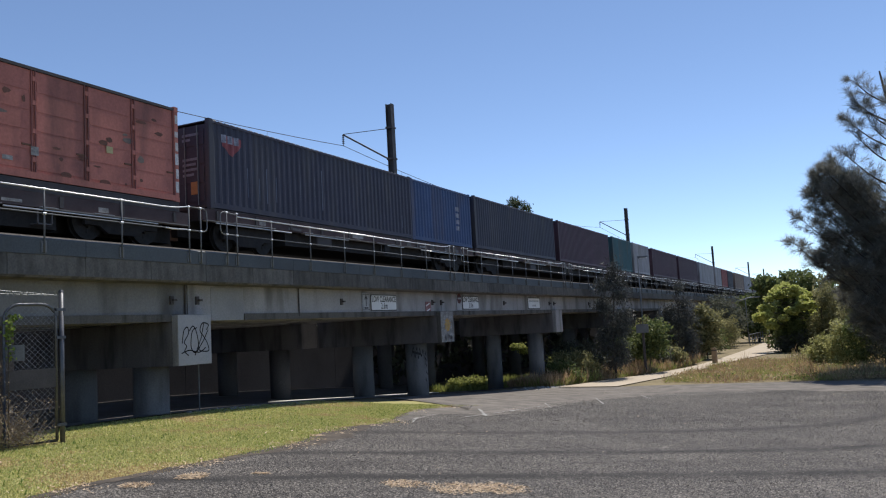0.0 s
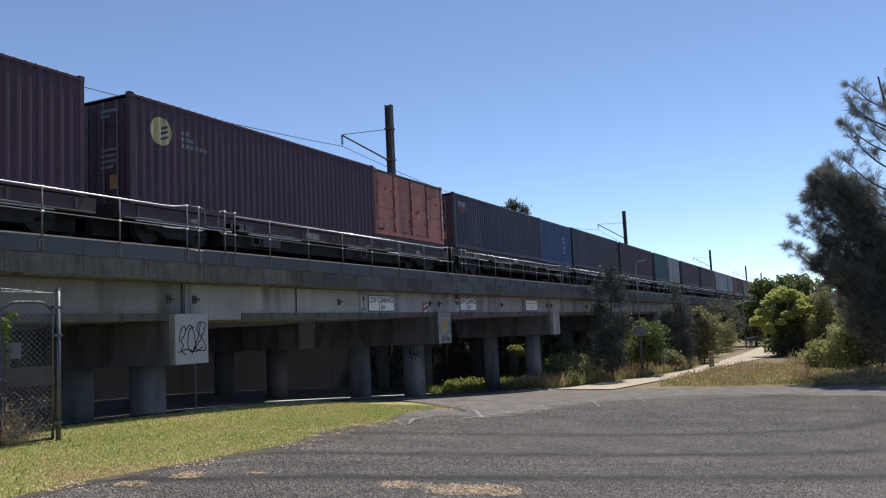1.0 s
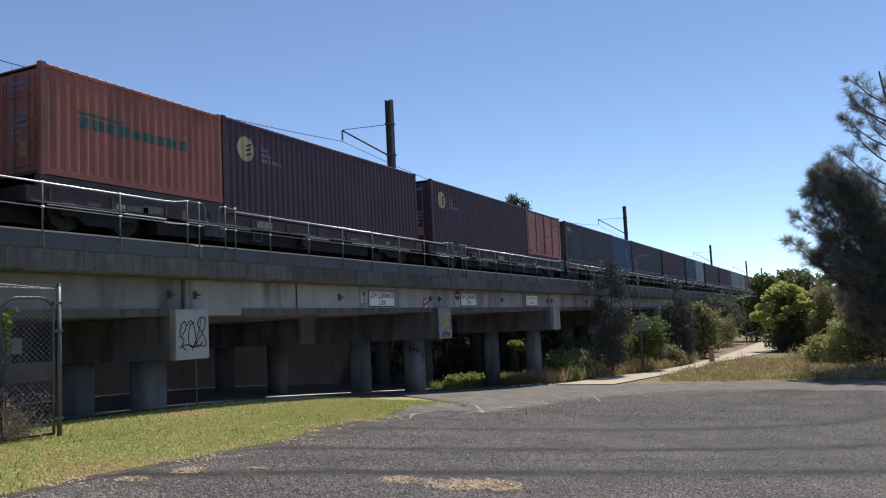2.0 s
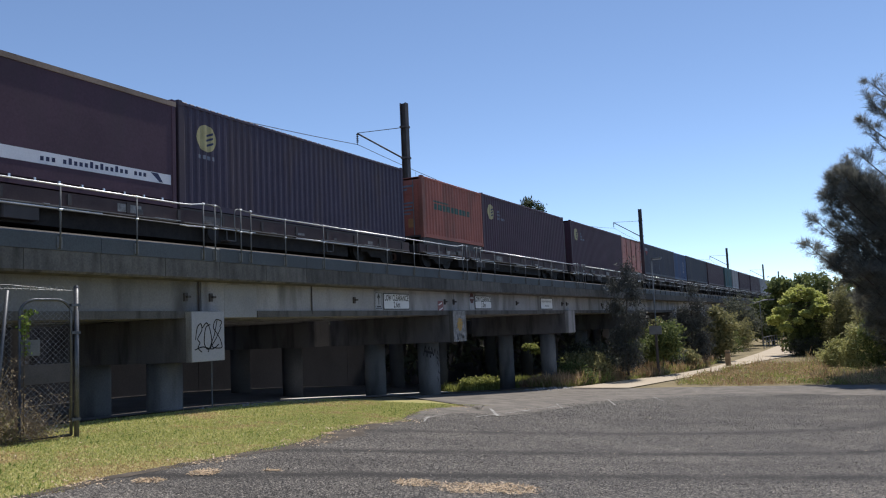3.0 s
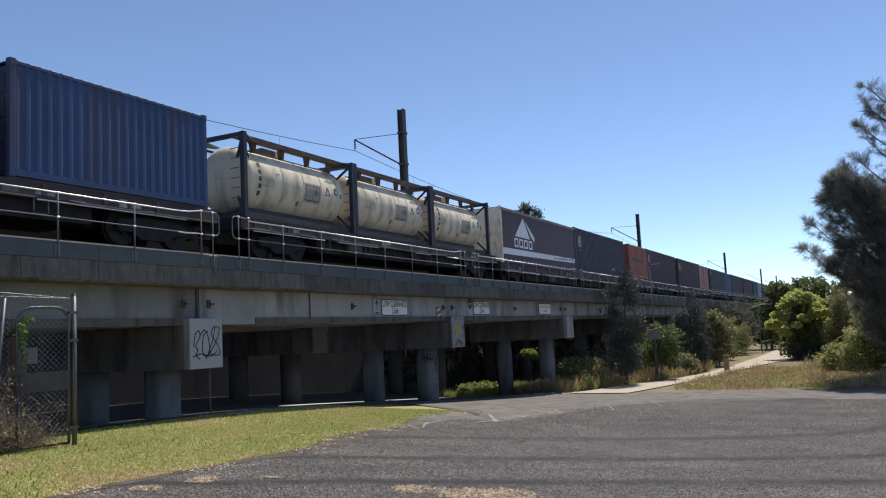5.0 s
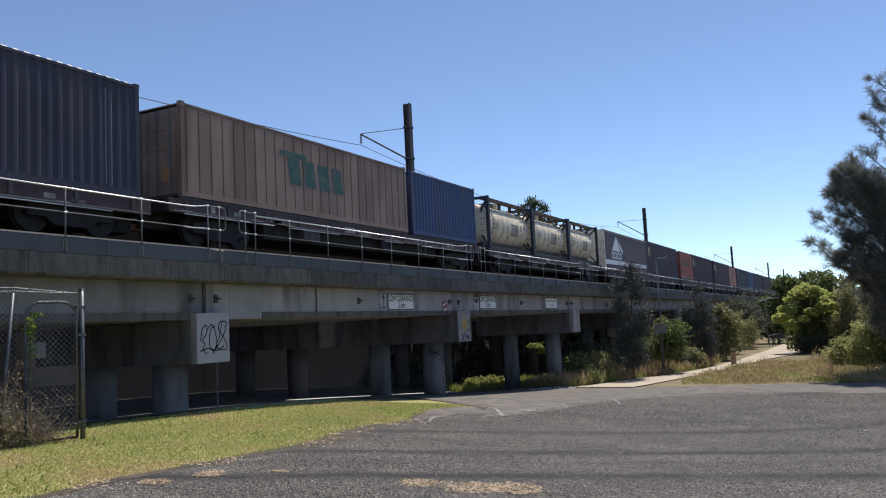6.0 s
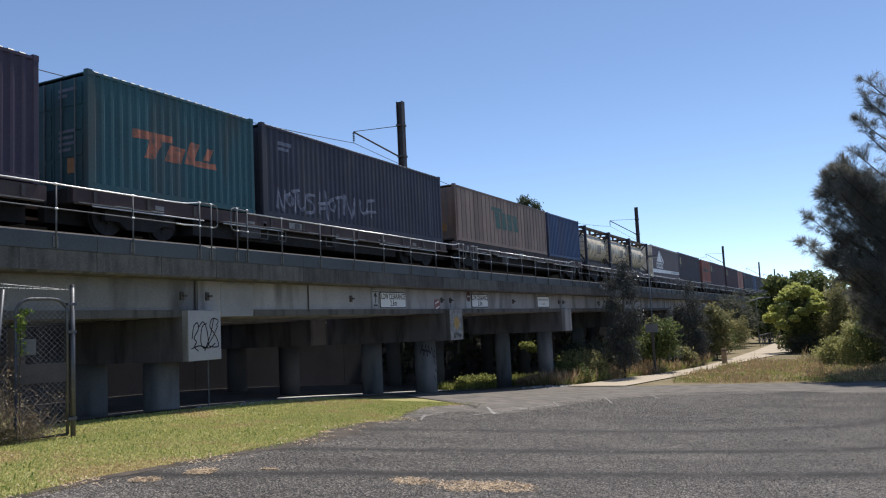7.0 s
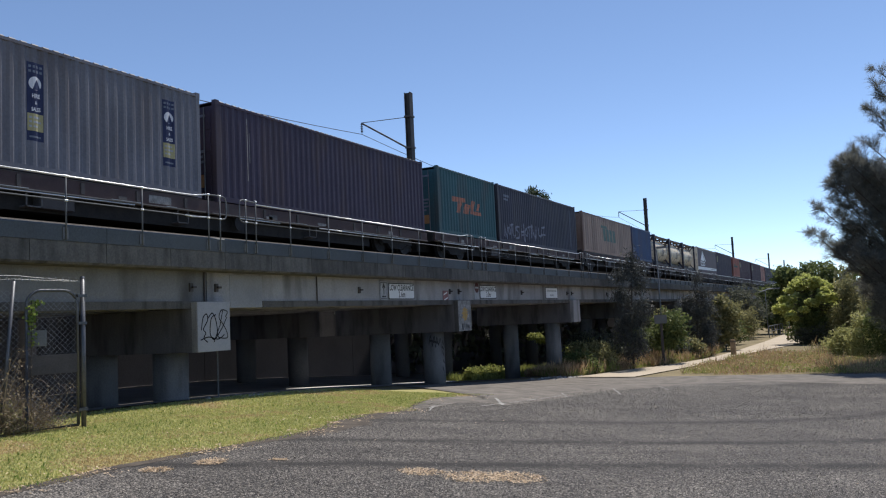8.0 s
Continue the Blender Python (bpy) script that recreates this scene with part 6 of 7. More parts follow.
plant("sapling", (-11.5, 52.9), [(-11.3, 52.8, 0.6, 1.1, 1.0), (-11.7, 52.7, -0.3, 0.8, 0.8), (-10.9, 52.9, -0.1, 0.7, 0.8)], 2600, 0.13, SHRUB, "small leafy sapling with glossy green leaves", "shrub", r=0.04, seed=33, shell=0.4, slim=0.5, clump=6)
for k, (x, y, z, rx, rz) in enumerate(((-11.3, 67.5, -0.7, 1.2, 1.1), (-11.5, 70.5, -0.5, 1.4, 1.3), (-14.6, 47.0, -1.0, 1.3, 0.9), (-15.6, 51.0, -0.8, 1.6, 1.2), (-13.6, 55.0, -0.6, 1.6, 1.4), (-13.0, 60.0, -0.2, 1.8, 1.8), (-12.0, 67.0, 0.0, 1.8, 1.9), (-11.6, 76.0, -0.3, 1.7, 1.6), (-11.6, 86.0, 0.0, 1.8, 2.2), (-11.5, 92.0, 1.4, 2.0, 2.6), (-14.5, 44.4, -1.3, 0.8, 0.6), (-10.9, 57.6, -1.2, 0.6, 0.6), (-12.0, 56.6, -1.0, 1.0, 0.8))):
    plant("shrub", (x, y), [(x, y, z, rx, rz), (x + rx * 0.5, y + 0.3, z - rz * 0.3, rx * 0.7, rz * 0.7), (x - rx * 0.5, y, z + rz * 0.35, rx * 0.6, rz * 0.6)], 5600, 0.115, (SHADY, SHRUB, OLIVE)[k % 3], "low green shrub growing between footpath and viaduct", "shrub", r=0.05, seed=40 + k, group="shrubs beside the path", shell=0.2, slim=0.35, spread=1.5, clump=12)
plant("gum_tree", (-58.6, 156.4), [(-58.6, 156.4, 25.9, 1.5, 1.2), (-60.5, 155.7, 25.0, 1.1, 0.8), (-56.6, 157.1, 24.7, 1.1, 0.9), (-59.4, 156, 23.4, 2.0, 1.2), (-57, 156, 21.5, 2.8, 1.8)], 3000, 0.36, GUM, "distant tall gum tree with an open crown", "tree", r=0.5, seed=60, shell=0.4, slim=0.3)
for k, (at, lobes) in enumerate((((-5.3, 109.9), [(-5.3, 109.9, 4.9, 2.3, 1.5), (-3.5, 109.9, 3.8, 2.1, 1.8), (-7.0, 109.8, 4.2, 1.5, 1.4), (-5.0, 109, 2.0, 2.6, 2.2)]), ((-9.4, 101.0), [(-8.1, 100.5, 4.4, 1.3, 1.0), (-9.8, 100.5, 2.0, 1.6, 1.4), (-9.9, 100.5, 0.1, 1.9, 1.4)]), ((-0.5, 104.0), [(-0.5, 104, 3.5, 2.6, 2.4), (1.8, 104, 4.4, 2.6, 2.8), (0.2, 103, 1.0, 2.8, 2.2)]))):
    plant("tree", at, lobes, 6400, 0.24, (SHRUB, SHRUB, OLIVE)[k], "distant rounded tree with dark green leaves", "tree", r=0.16, seed=70 + k, group="distant trees", shell=0.6, slim=0.45)


# woods behind the viaduct and far off
def woods(name, x0, x1, y0, y1, step, h, leaves, size, material, label, seed):
    rng = np.random.default_rng(seed)
    lobes = []
    y = y0
    while y < y1:
        for x in np.arange(x0, x1, step * 1.3):
            hh = h * (0.6 + 0.5 * rng.random())
            xx, yy = x + rng.normal() * step * 0.25, y + rng.normal() * step * 0.25
            g = ground_z(xx, yy)
            lobes += [(xx, yy, g + hh * 0.3, step * 0.75, hh * 0.34), (xx, yy, g + hh * 0.7, step * 0.6, hh * 0.32)]
        y += step
    ob = new(name, crown(name, lobes, leaves, size, material, rng, shell=0.2, slim=0.5, clump=8))
    return tagged(ob, label, "woods", kind="stuff")


woods("woodland", -40, -28.0, 44, 150, 3.0, 8.0, 60000, 0.38, SHADY, "dark dense woodland behind the viaduct", 81)
woods("far_woodland", 6, 60, 88, 130, 8.0, 9.0, 16000, 0.8, SHRUB, "distant green woodland beyond the path", 82)
woods("far_woodland", -9, 8, 135, 170, 7.0, 7.0, 8000, 0.8, SHRUB, "distant green woodland beyond the path", 83)


# grass
def grass(name, spots, height, width, material, label, rng, lean=0.35):
    """Upright blades at (n, 2) spots."""
    n = len(spots)
    z = np.array([ground_z(x, y) for x, y in spots]) + 0.012
    h = height * (0.5 + rng.random((n, 1)))
    if height > 0.15:
        h *= np.array([[0.75 + 0.75 * noise.noise((x * 0.7, y * 0.7, 2.0))] for x, y in spots])
    d = unit(np.concatenate([rng.normal(size=(n, 2)) * lean, np.ones((n, 1))], axis=1))
    a = rng.random((n, 1)) * math.tau
    s = np.concatenate([np.cos(a), np.sin(a), np.zeros((n, 1))], axis=1) * width
    c = np.concatenate([spots, z[:, None]], axis=1) + d * h / 2
    return tagged(new(name, quads(name, c, d * h / 2, s, material)), label, "grass", kind="stuff")


def edge_x(y, line):
    for (x0, y0), (x1, y1) in zip(line, line[1:]):
        if y0 <= y <= y1 and y1 > y0:
            return x0 + (x1 - x0) * (y - y0) / (y1 - y0)
    return line[-1][0]


rng = np.random.default_rng(90)
L_OUT = [(-6.9, -6), (-8.2, 4), (-8.6, 7.5), (-8.58, 9.5), (-8.6, 11.0), (-8.8, 12.2), (-9.35, 13.6), (-9.7, 15.1), (-9.65, 16.9), (-10.45, 18.8), (-11.15, 21.0), (-10.95, 24.5)]
L_IN = [(-15.0, 4), (-14.5, 9.5), (-14.3, 12.7), (-14.5, 16), (-14.8, 19), (-14.9, 21.8), (-14.9, 25)]
spots = np.stack([rng.uniform(-15.6, -7.5, 270000), rng.uniform(4.5, 25.2, 270000)], axis=1)
keep = np.array([x > edge_x(y, L_IN) and x < edge_x(y, L_OUT) + 0.10 * math.sin(y * 3.1) + 0.25 * noise.noise((x * 2.2, y * 2.2, 5.0)) + 0.12 * noise.noise((x * 9, y * 9, 5.0)) and (y < 21.1 or x > -15.2 + (y - 21.1) * 1.2) for x, y in spots])
spots = spots[keep]
patchy = np.array([noise.noise((x * 0.55, y * 0.55, 3.0)) + 0.5 * noise.noise((x * 1.7, y * 1.7, 7.0)) for x, y in spots])
edge_dist = np.array([edge_x(y, L_OUT) - x for x, y in spots])
dry = (patchy + 0.18 * rng.normal(size=len(spots)) - 0.55 * np.clip(edge_dist - 0.2, 0, 0.5) + 0.1 + 0.28 * np.clip((10.5 - spots[:, 1]) / 4, 0, 1)) > 0.12
grass("lawn_grass", spots[~dry], 0.035, 0.009, LAWN, "short green lawn grass", rng, 0.7)
grass("dry_lawn_grass", spots[dry], 0.03, 0.009, STRAW, "short dry yellow lawn grass", rng, 0.8)
tuft = spots[(patchy < -0.12) & (rng.random(len(spots)) < 0.03)]
grass("lawn_tufts", tuft, 0.06, 0.012, CLOVER, "darker green tufts standing in the lawn", rng, 0.6)
# bank between asphalt and trees
P_R = [(-10.9, 42.0), (-10.3, 45.5), (-9.7, 48.4), (-8.8, 52.4), (-8.1, 59.3), (-7.0, 66.5), (-5.2, 75), (-6.0, 92)]
sp = np.stack([rng.uniform(-9, 14, 52000), rng.uniform(43.4, 61, 52000)], axis=1)
keep = np.array([(y > 43.8 + 0.35 * math.sin(x * 1.3) - max(0.0, x - 3) * 0.28) and not (x < edge_x(y, P_R) + 0.35 + 0.3 * noise.noise((x, y, 0.0))) and (noise.noise((x * 0.35, y * 0.35, 1.0)) + 0.5 * noise.noise((x * 1.3, y * 1.3, 6.0)) > -0.3) for x, y in sp])
sp = sp[keep]
tone = np.array([noise.noise((x * 0.3, y * 0.3, 9.0)) for x, y in sp]) + 0.15 * rng.normal(size=len(sp))
grass("dry_bank_grass", sp[tone > -0.22], 0.36, 0.018, BANK_STRAW, "long dry straw-coloured grass on the bank", rng, 0.75)
grass("bank_grass", sp[tone <= -0.22], 0.36, 0.018, GREENGRASS, "long green grass on the bank", rng, 0.75)
tall = sp[rng.random(len(sp)) < 0.035]
grass("seed_stalks", tall, 0.65, 0.012, BANK_STRAW, "tall pale seed stalks standing in the bank grass", rng, 0.22)
herb_rng = np.random.default_rng(93)


def herbs(name, count, size, material, label, offset, level):
    """Small broad leaves of low herbs in drifts among the bank grass."""
    pick = sp[herb_rng.integers(0, len(sp), count)] + herb_rng.normal(size=(count, 2)) * 0.1
    pick = np.array([(x, y) for x, y in pick if noise.noise((x * 0.55, y * 0.55, offset)) + 0.4 * noise.noise((x * 1.9, y * 1.9, offset)) > level])
    n = len(pick)
    top = np.array([0.24 + 0.3 * max(0.0, noise.noise((x * 1.4, y * 1.4, offset + 3.0))) for x, y in pick])
    z = np.array([ground_z(x, y) for x, y in pick]) + 0.04 + top * herb_rng.random(n) ** 0.6
    a = unit(herb_rng.normal(size=(n, 3)) * (1.0, 1.0, 0.6))
    b = unit(np.cross(a, herb_rng.normal(size=(n, 3))))
    k = size * (0.6 + 0.8 * herb_rng.random((n, 1)))
    return tagged(new(name, quads(name, np.concatenate([pick, z[:, None]], axis=1), a * k, b * k * 0.6, material)), label, "weeds", kind="stuff")


herbs("bank_herbs", 13000, 0.05, GREENGRASS, "low yellow-green leafy herbs in the bank grass", 21.0, 0.12)
herbs("dark_bank_herbs", 11000, 0.05, CLOVER, "low darker green leafy herbs in the bank grass", 34.0, 0.24)
herbs("dry_bank_herbs", 26000, 0.042, STRAW, "withered pale brown leaves among the bank grass", 47.0, -0.05)
sp = np.stack([rng.uniform(-6.5, 14, 26000), rng.uniform(64, 92, 26000)], axis=1)
sp = np.array([(x, y) for x, y in sp if x > -1.2])
grass("far_bank_grass", sp[::2], 0.5, 0.03, BANK_STRAW, "dry straw-coloured grass farther along the bank", rng)
grass("far_green_grass", sp[1::2], 0.5, 0.03, GREENGRASS, "green grass farther along the bank", rng)
sp = np.stack([rng.beta(1.7, 1.0, 9500) * 13.2 - 4.2, rng.uniform(56, 70, 9500)], axis=1)
grass("tall_weeds", sp[::2], 0.7, 0.025, OLIVE, "tall olive weeds under the she-oak", rng, 0.28)
grass("tall_dry_weeds", sp[1::3], 0.75, 0.02, BANK_STRAW, "tall dry weeds under the she-oak", rng, 0.28)
sp = np.stack([rng.uniform(-2.6, 4.5, 3800), 44.2 + 4.0 * rng.beta(1.4, 1.2, 3800)], axis=1)
sp = np.array([(x, y) for x, y in sp if noise.noise((x * 0.9, y * 0.9, 12.0)) > -0.12])
grass("bank_weeds", sp[::2], 0.55, 0.022, OLIVE, "tall olive weeds along the top of the bank", rng, 0.4)
grass("dry_bank_weeds", sp[1::2], 0.6, 0.02, BANK_STRAW, "tall dry weeds along the top of the bank", rng, 0.4)
# strip between footpath and viaduct
sp = np.stack([rng.uniform(-16.5, -10, 44000), 41.3 + 24.7 * rng.random(44000) ** 1.4], axis=1)
P_L = [(-13.9, 41.2), (-12.7, 47.4), (-11.4, 50.5), (-10.6, 53.3), (-9.7, 58), (-9.2, 65), (-8.9, 72)]
sp = np.array([(x, y) for x, y in sp if x < edge_x(y, P_L) - 0.3 - 0.25 * noise.noise((x, y, 3.0)) and x > edge_x(y, P_L) - 3.2])
tone = rng.random(len(sp)) + np.array([noise.noise((x * 0.5, y * 0.5, 4.0)) for x, y in sp])
grass("dry_verge_grass", sp[tone > 0.5], 0.72, 0.022, BANK_STRAW, "long dry grass beside the footpath", rng)
grass("verge_grass", sp[tone <= 0.5], 0.5, 0.022, GREENGRASS, "long green grass beside the footpath", rng)
# lit grass in the gap below the two decks
sp = np.stack([rng.normal(size=15000) * 0.4 - 20.4, rng.uniform(41, 60, 15000)], axis=1)
grass("gap_grass", sp, 0.5, 0.028, GREENGRASS, "low green grass in the gap between the decks", rng)

for k, (y, z, r) in enumerate(((43.6, -1.65, 0.5), (44.7, -1.75, 0.55), (45.8, -1.7, 0.5), (47.4, -1.9, 0.5), (53.6, 0.0, 0.32), (61.5, -1.5, 0.8))):
    plant("weed_clump", (-20.4, y), [(-20.4, y, z, r, r * 0.7), (-20.2, y + 0.5, z - 0.2, r * 0.8, r * 0.6), (-20.6, y - 0.4, z + 0.1, r * 0.7, r * 0.6)], 1100, 0.09, GREENGRASS, "sunlit leafy weeds growing between the two decks", "weeds", r=0.02, seed=130 + k, group="weeds between the decks", shell=0.2, slim=0.5, spread=1.3)
# weeds against the gate
rng = np.random.default_rng(95)
weeds = thing("weeds", (-13.25, 9.2, ground_z(-13.25, 9.2)), "tangled dry brown weeds against the wire gate", "weeds", kind="stuff")
n = 620
base = np.stack([rng.uniform(-0.6, 0.35, n), rng.uniform(-1.6, 0.95, n), np.zeros(n)], axis=1)
hh = (0.25 + 1.45 * rng.random((n, 1)) ** 2.2) * np.clip(1.0 - 0.45 * (base[:, 1:2] + 0.2), 0.25, 1.1)
d = unit(np.concatenate([rng.normal(size=(n, 2)) * 0.5, np.ones((n, 1))], axis=1))
s = unit(np.cross(d, rng.normal(size=(n, 3)))) * 0.005
part("stems", quads("stems", base + d * hh / 2, d * hh / 2, s, WEED), WEED, weeds)
# side twigs branching from the stems, crossing one another
m = 5200
k = rng.integers(0, n, m)
c = base[k] + d[k] * hh[k] * rng.random((m, 1)) ** 0.8
a = unit(rng.normal(size=(m, 3)) * (1.0, 1.0, 0.8) + (0, 0, 0.25)) * (0.05 + 0.13 * rng.random((m, 1)))
part("twigs", quads("twigs", c + a, a, unit(np.cross(a, rng.normal(size=(m, 3)))) * 0.0032, WEED_DARK), WEED_DARK, weeds, "dark brown tangled twigs")
k = rng.integers(0, m, 6000)
q = c[k] + a[k] * 2 * rng.random((6000, 1)) + rng.normal(size=(6000, 3)) * 0.03
q[:, 2] = np.abs(q[:, 2])
f = unit(rng.normal(size=(6000, 3))) * 0.024
part("leaves", quads("leaves", q, f, unit(np.cross(f, rng.normal(size=(6000, 3)))) * 0.011, WEED), WEED, weeds)
q = np.stack([rng.normal(size=5200) * 0.2 - 0.05, rng.uniform(-1.6, 0.35, 5200), 0.75 * rng.random(5200) ** 1.2], axis=1)
q[:, 2] *= np.array([0.75 + 0.7 * noise.noise((y * 2.3, x * 2.3, 8.0)) for x, y in q[:, :2]])
f = unit(rng.normal(size=(5200, 3))) * 0.027
part("green_leaves", quads("green_leaves", q, f, unit(np.cross(f, rng.normal(size=(5200, 3)))) * 0.014, OLIVE), OLIVE, weeds, "dull grey-green leaves at the foot")
vine = thing("vine", (-13.0, 9.75, ground_z(-13.0, 9.75)), "green leafy vine climbing the wire gate", "vine")
n = 150
tt = rng.random(n)
c = np.stack([rng.normal(size=n) * 0.03, -0.16 + rng.normal(size=n) * 0.05 + 0.35 * np.clip(tt - 0.7, 0, 1) * rng.random(n) * 3, 1.5 + 0.95 * np.minimum(tt, 0.8) + rng.normal(size=n) * 0.03], axis=1)
a = unit(rng.normal(size=(n, 3))) * 0.032
part("leaves", quads("leaves", c, a, unit(np.cross(a, rng.normal(size=(n, 3)))) * 0.03, CLOVER), CLOVER, vine)
part("stem", Build().tube([(-0.02, -0.16, 0), (0.03, -0.19, 1.0), (0, -0.15, 2.3)], 0.008, 6), BARK, vine)

# ---- gate and fence ----
GX, GY = -12.81, 10.5
gz0 = ground_z(GX, GY)
gd = Vector((-0.23, -0.973, 0)).normalized()
gate = thing("wire_gate", (GX, GY, gz0), "tall grey tubular chain-link gate with solid lower rail", "gate", rz=math.degrees(math.atan2(gd.y, gd.x)))
# in the gate's space x runs along the gate from its post
part("post", Build().tube([(0, 0, -0.2), (0, 0, 2.72)], 0.045, 12), GATE_STEEL, gate, "steel gate post", True)
part("post_cap", Build().tube([(0, 0, 2.72), (0, 0, 2.76)], 0.052, 12, 0.03), GATE_STEEL, gate)
GW, GH = 1.0, 2.50
c = 0.26
fr = [(0.10, 0, 0.08)] + [(0.10 + c - c * math.cos(radians(q)), 0, GH - c + c * math.sin(radians(q))) for q in range(0, 91, 15)] + [(GW - c + c * math.sin(radians(q)), 0, GH - c + c * math.cos(radians(q))) for q in range(0, 91, 15)] + [(GW, 0, 0.08), (0.10, 0, 0.08)]
part("gate_frame", Build().tube(fr, 0.028, 10), GATE_STEEL, gate, "", True)
part("lower_rail", Build().box(0.12, -0.02, 1.02, GW - 0.02, 0.02, 1.36), STEEL_DARK, gate, "grey solid mid rail")
for z in (0.35, 1.9, 2.4):
    part("hinge", Build().box(-0.055, -0.055, z - 0.025, 0.11, 0.055, z + 0.025), GATE_STEEL, gate)


def chain_link(x0, x1, z0, z1, pitch=0.1):
    b = Build()
    r = 0.0021
    for sgn in (1, -1):
        k = x0 - (z1 - z0)
        while k < x1 + (z1 - z0):
            # a wire along x = k + sgn * (z - z0) (or from the other side)
            pts = []
            for z in (z0, z1):
                pts.append((k + (z - z0) if sgn > 0 else k + (z1 - z0) - (z - z0) , z))
            (xa, za), (xb, zb) = pts
            if max(xa, xb) > x0 and min(xa, xb) < x1:
                def at_x(x):
                    return za + (zb - za) * (x - xa) / (xb - xa)
                lo, hi = (xa, xb) if xa < xb else (xb, xa)
                lo, hi = max(lo, x0), min(hi, x1)
                if hi - lo > 0.01:
                    b.tube([(lo, 0.004 * sgn, at_x(lo)), (hi, 0.004 * sgn, at_x(hi))], r, 4)
            k += pitch
    return b


part("chain_link", chain_link(0.12, GW - 0.02, 1.36, GH - 0.05), WIRE, gate, "galvanised chain-link mesh")
part("chain_link", chain_link(0.12, GW - 0.02, 0.1, 1.02), WIRE, gate, "galvanised chain-link mesh")
part("plate", Build().box(0.66, 0.012, 1.52, 0.99, 0.02, 1.80), GATE_PLATE, gate, "blank grey sign plate")
fence = thing("chain_link_fence", (GX + gd.x * 1.1, GY + gd.y * 1.1, gz0), "chain-link fence with leaning post and barbed wire", "fence", rz=math.degrees(math.atan2(gd.y, gd.x)))
part("post", Build().tube([(0.35, 0, -0.2), (0.12, 0.03, 2.66)], 0.035, 10), GATE_STEEL, fence, "leaning steel post", True)
part("post", Build().tube([(2.9, 0, -0.2), (2.9, 0, 2.6)], 0.035, 10), GATE_STEEL, fence, "", True)
part("chain_link", chain_link(0.02, 2.9, 0.1, 2.5), WIRE, fence, "galvanised chain-link mesh")
b = Build().tube([(-1.1, 0, 2.66), (0.1, 0, 2.70), (2.9, 0, 2.62)], 0.0022, 4).tube([(-1.1, 0, 2.66), (0.1, 0.02, 2.76), (2.9, 0, 2.72)], 0.0022, 4)
for k in range(30):
    x = -1.0 + k * 0.12
    b.tube([(x, -0.03, 2.66), (x + 0.02, 0.03, 2.74)], 0.0035, 4).tube([(x, 0.03, 2.66), (x + 0.02, -0.03, 2.74)], 0.0035, 4)
part("barbed_wire", b, WIRE, fence)

# ---- street furniture along the path ----
def street_lamp(x, y, h, reach, label, back=0.0):
    e = thing("street_lamp", (x, y, ground_z(x, y)), label, "street lamp", "street lamps")
    part("pole", Build().tube([(0, 0, -0.2), (0, 0, h)], 0.055, 12, 0.035), LAMP_GREY, e, "", True)
    part("arm", Build().tube([(-back, 0, h - back * 0.25), (0, 0, h), (reach * 0.3, 0, h + 0.12), (reach, 0, h + 0.18)], 0.03 + 0.05 * back, 8), SIGN_GREY if back else LAMP_GREY, e, "", True)
    part("head", Build().box(reach - 0.1, -0.14, h + 0.13, reach + 0.55, 0.14, h + 0.24, 0.05), LAMP_GREY, e, "pale lamp head")
    part("diffuser", Build().box(reach, -0.1, h + 0.1, reach + 0.48, 0.1, h + 0.132), WHITE_VINYL, e)


street_lamp(-11.92, 53.6, 7.2, 0.1, "slim grey street lamp standing among the shrubs")
street_lamp(-10.2, 98.0, 4.9, 1.0, "grey lamp with a pale sloping arm beside the footpath", 0.7)
sp_ = thing("sign_post", (-11.5, 51.6, ground_z(-11.5, 51.6)), "dark wooden sign post with plain grey plate", "sign post")
part("post", Build().box(-0.07, -0.07, -0.2, 0.07, 0.07, 3.1, 0.01), STEEL_DARK, sp_)
part("plate", Build().box(-0.38, -0.1, 2.55, 0.38, -0.075, 3.08), LAMP_GREY, sp_, "plain grey sign plate")


def bollard(x, y, h, w):
    e = thing("bollard", (x, y, ground_z(x, y)), "weathered wooden bollard beside the footpath", "bollard", "bollards")
    part("timber", Build().box(-w, -w, -0.2, w, w, h - 0.06, 0.03).box(-w * 0.85, -w * 0.85, h - 0.06, w * 0.85, w * 0.85, h, 0.03), WOOD, e)
    part("band", Build().box(-w - 0.004, -w - 0.004, h - 0.2, w + 0.004, w + 0.004, h - 0.14, 0.03), STEEL_DARK, e)


bollard(-8.7, 60.8, 1.1, 0.17)
bollard(-6.8, 81.1, 1.25, 0.1)
rail_f = thing("path_railing", (-9.3, 90.0, ground_z(-9.3, 90)), "grey-green steel railing along the footpath", "railing")
for k in range(9):
    part("post", Build().box(-0.04 + 0.09 * k, 1.9 * k - 0.04, -0.1, 0.04 + 0.09 * k, 1.9 * k + 0.04, 1.15), LAMP_GREY, rail_f)
for z in (1.15, 0.6):
    part("rail", Build().tube([(0, 0, z), (0.72, 15.2, z)], 0.035, 8), LAMP_GREY, rail_f)

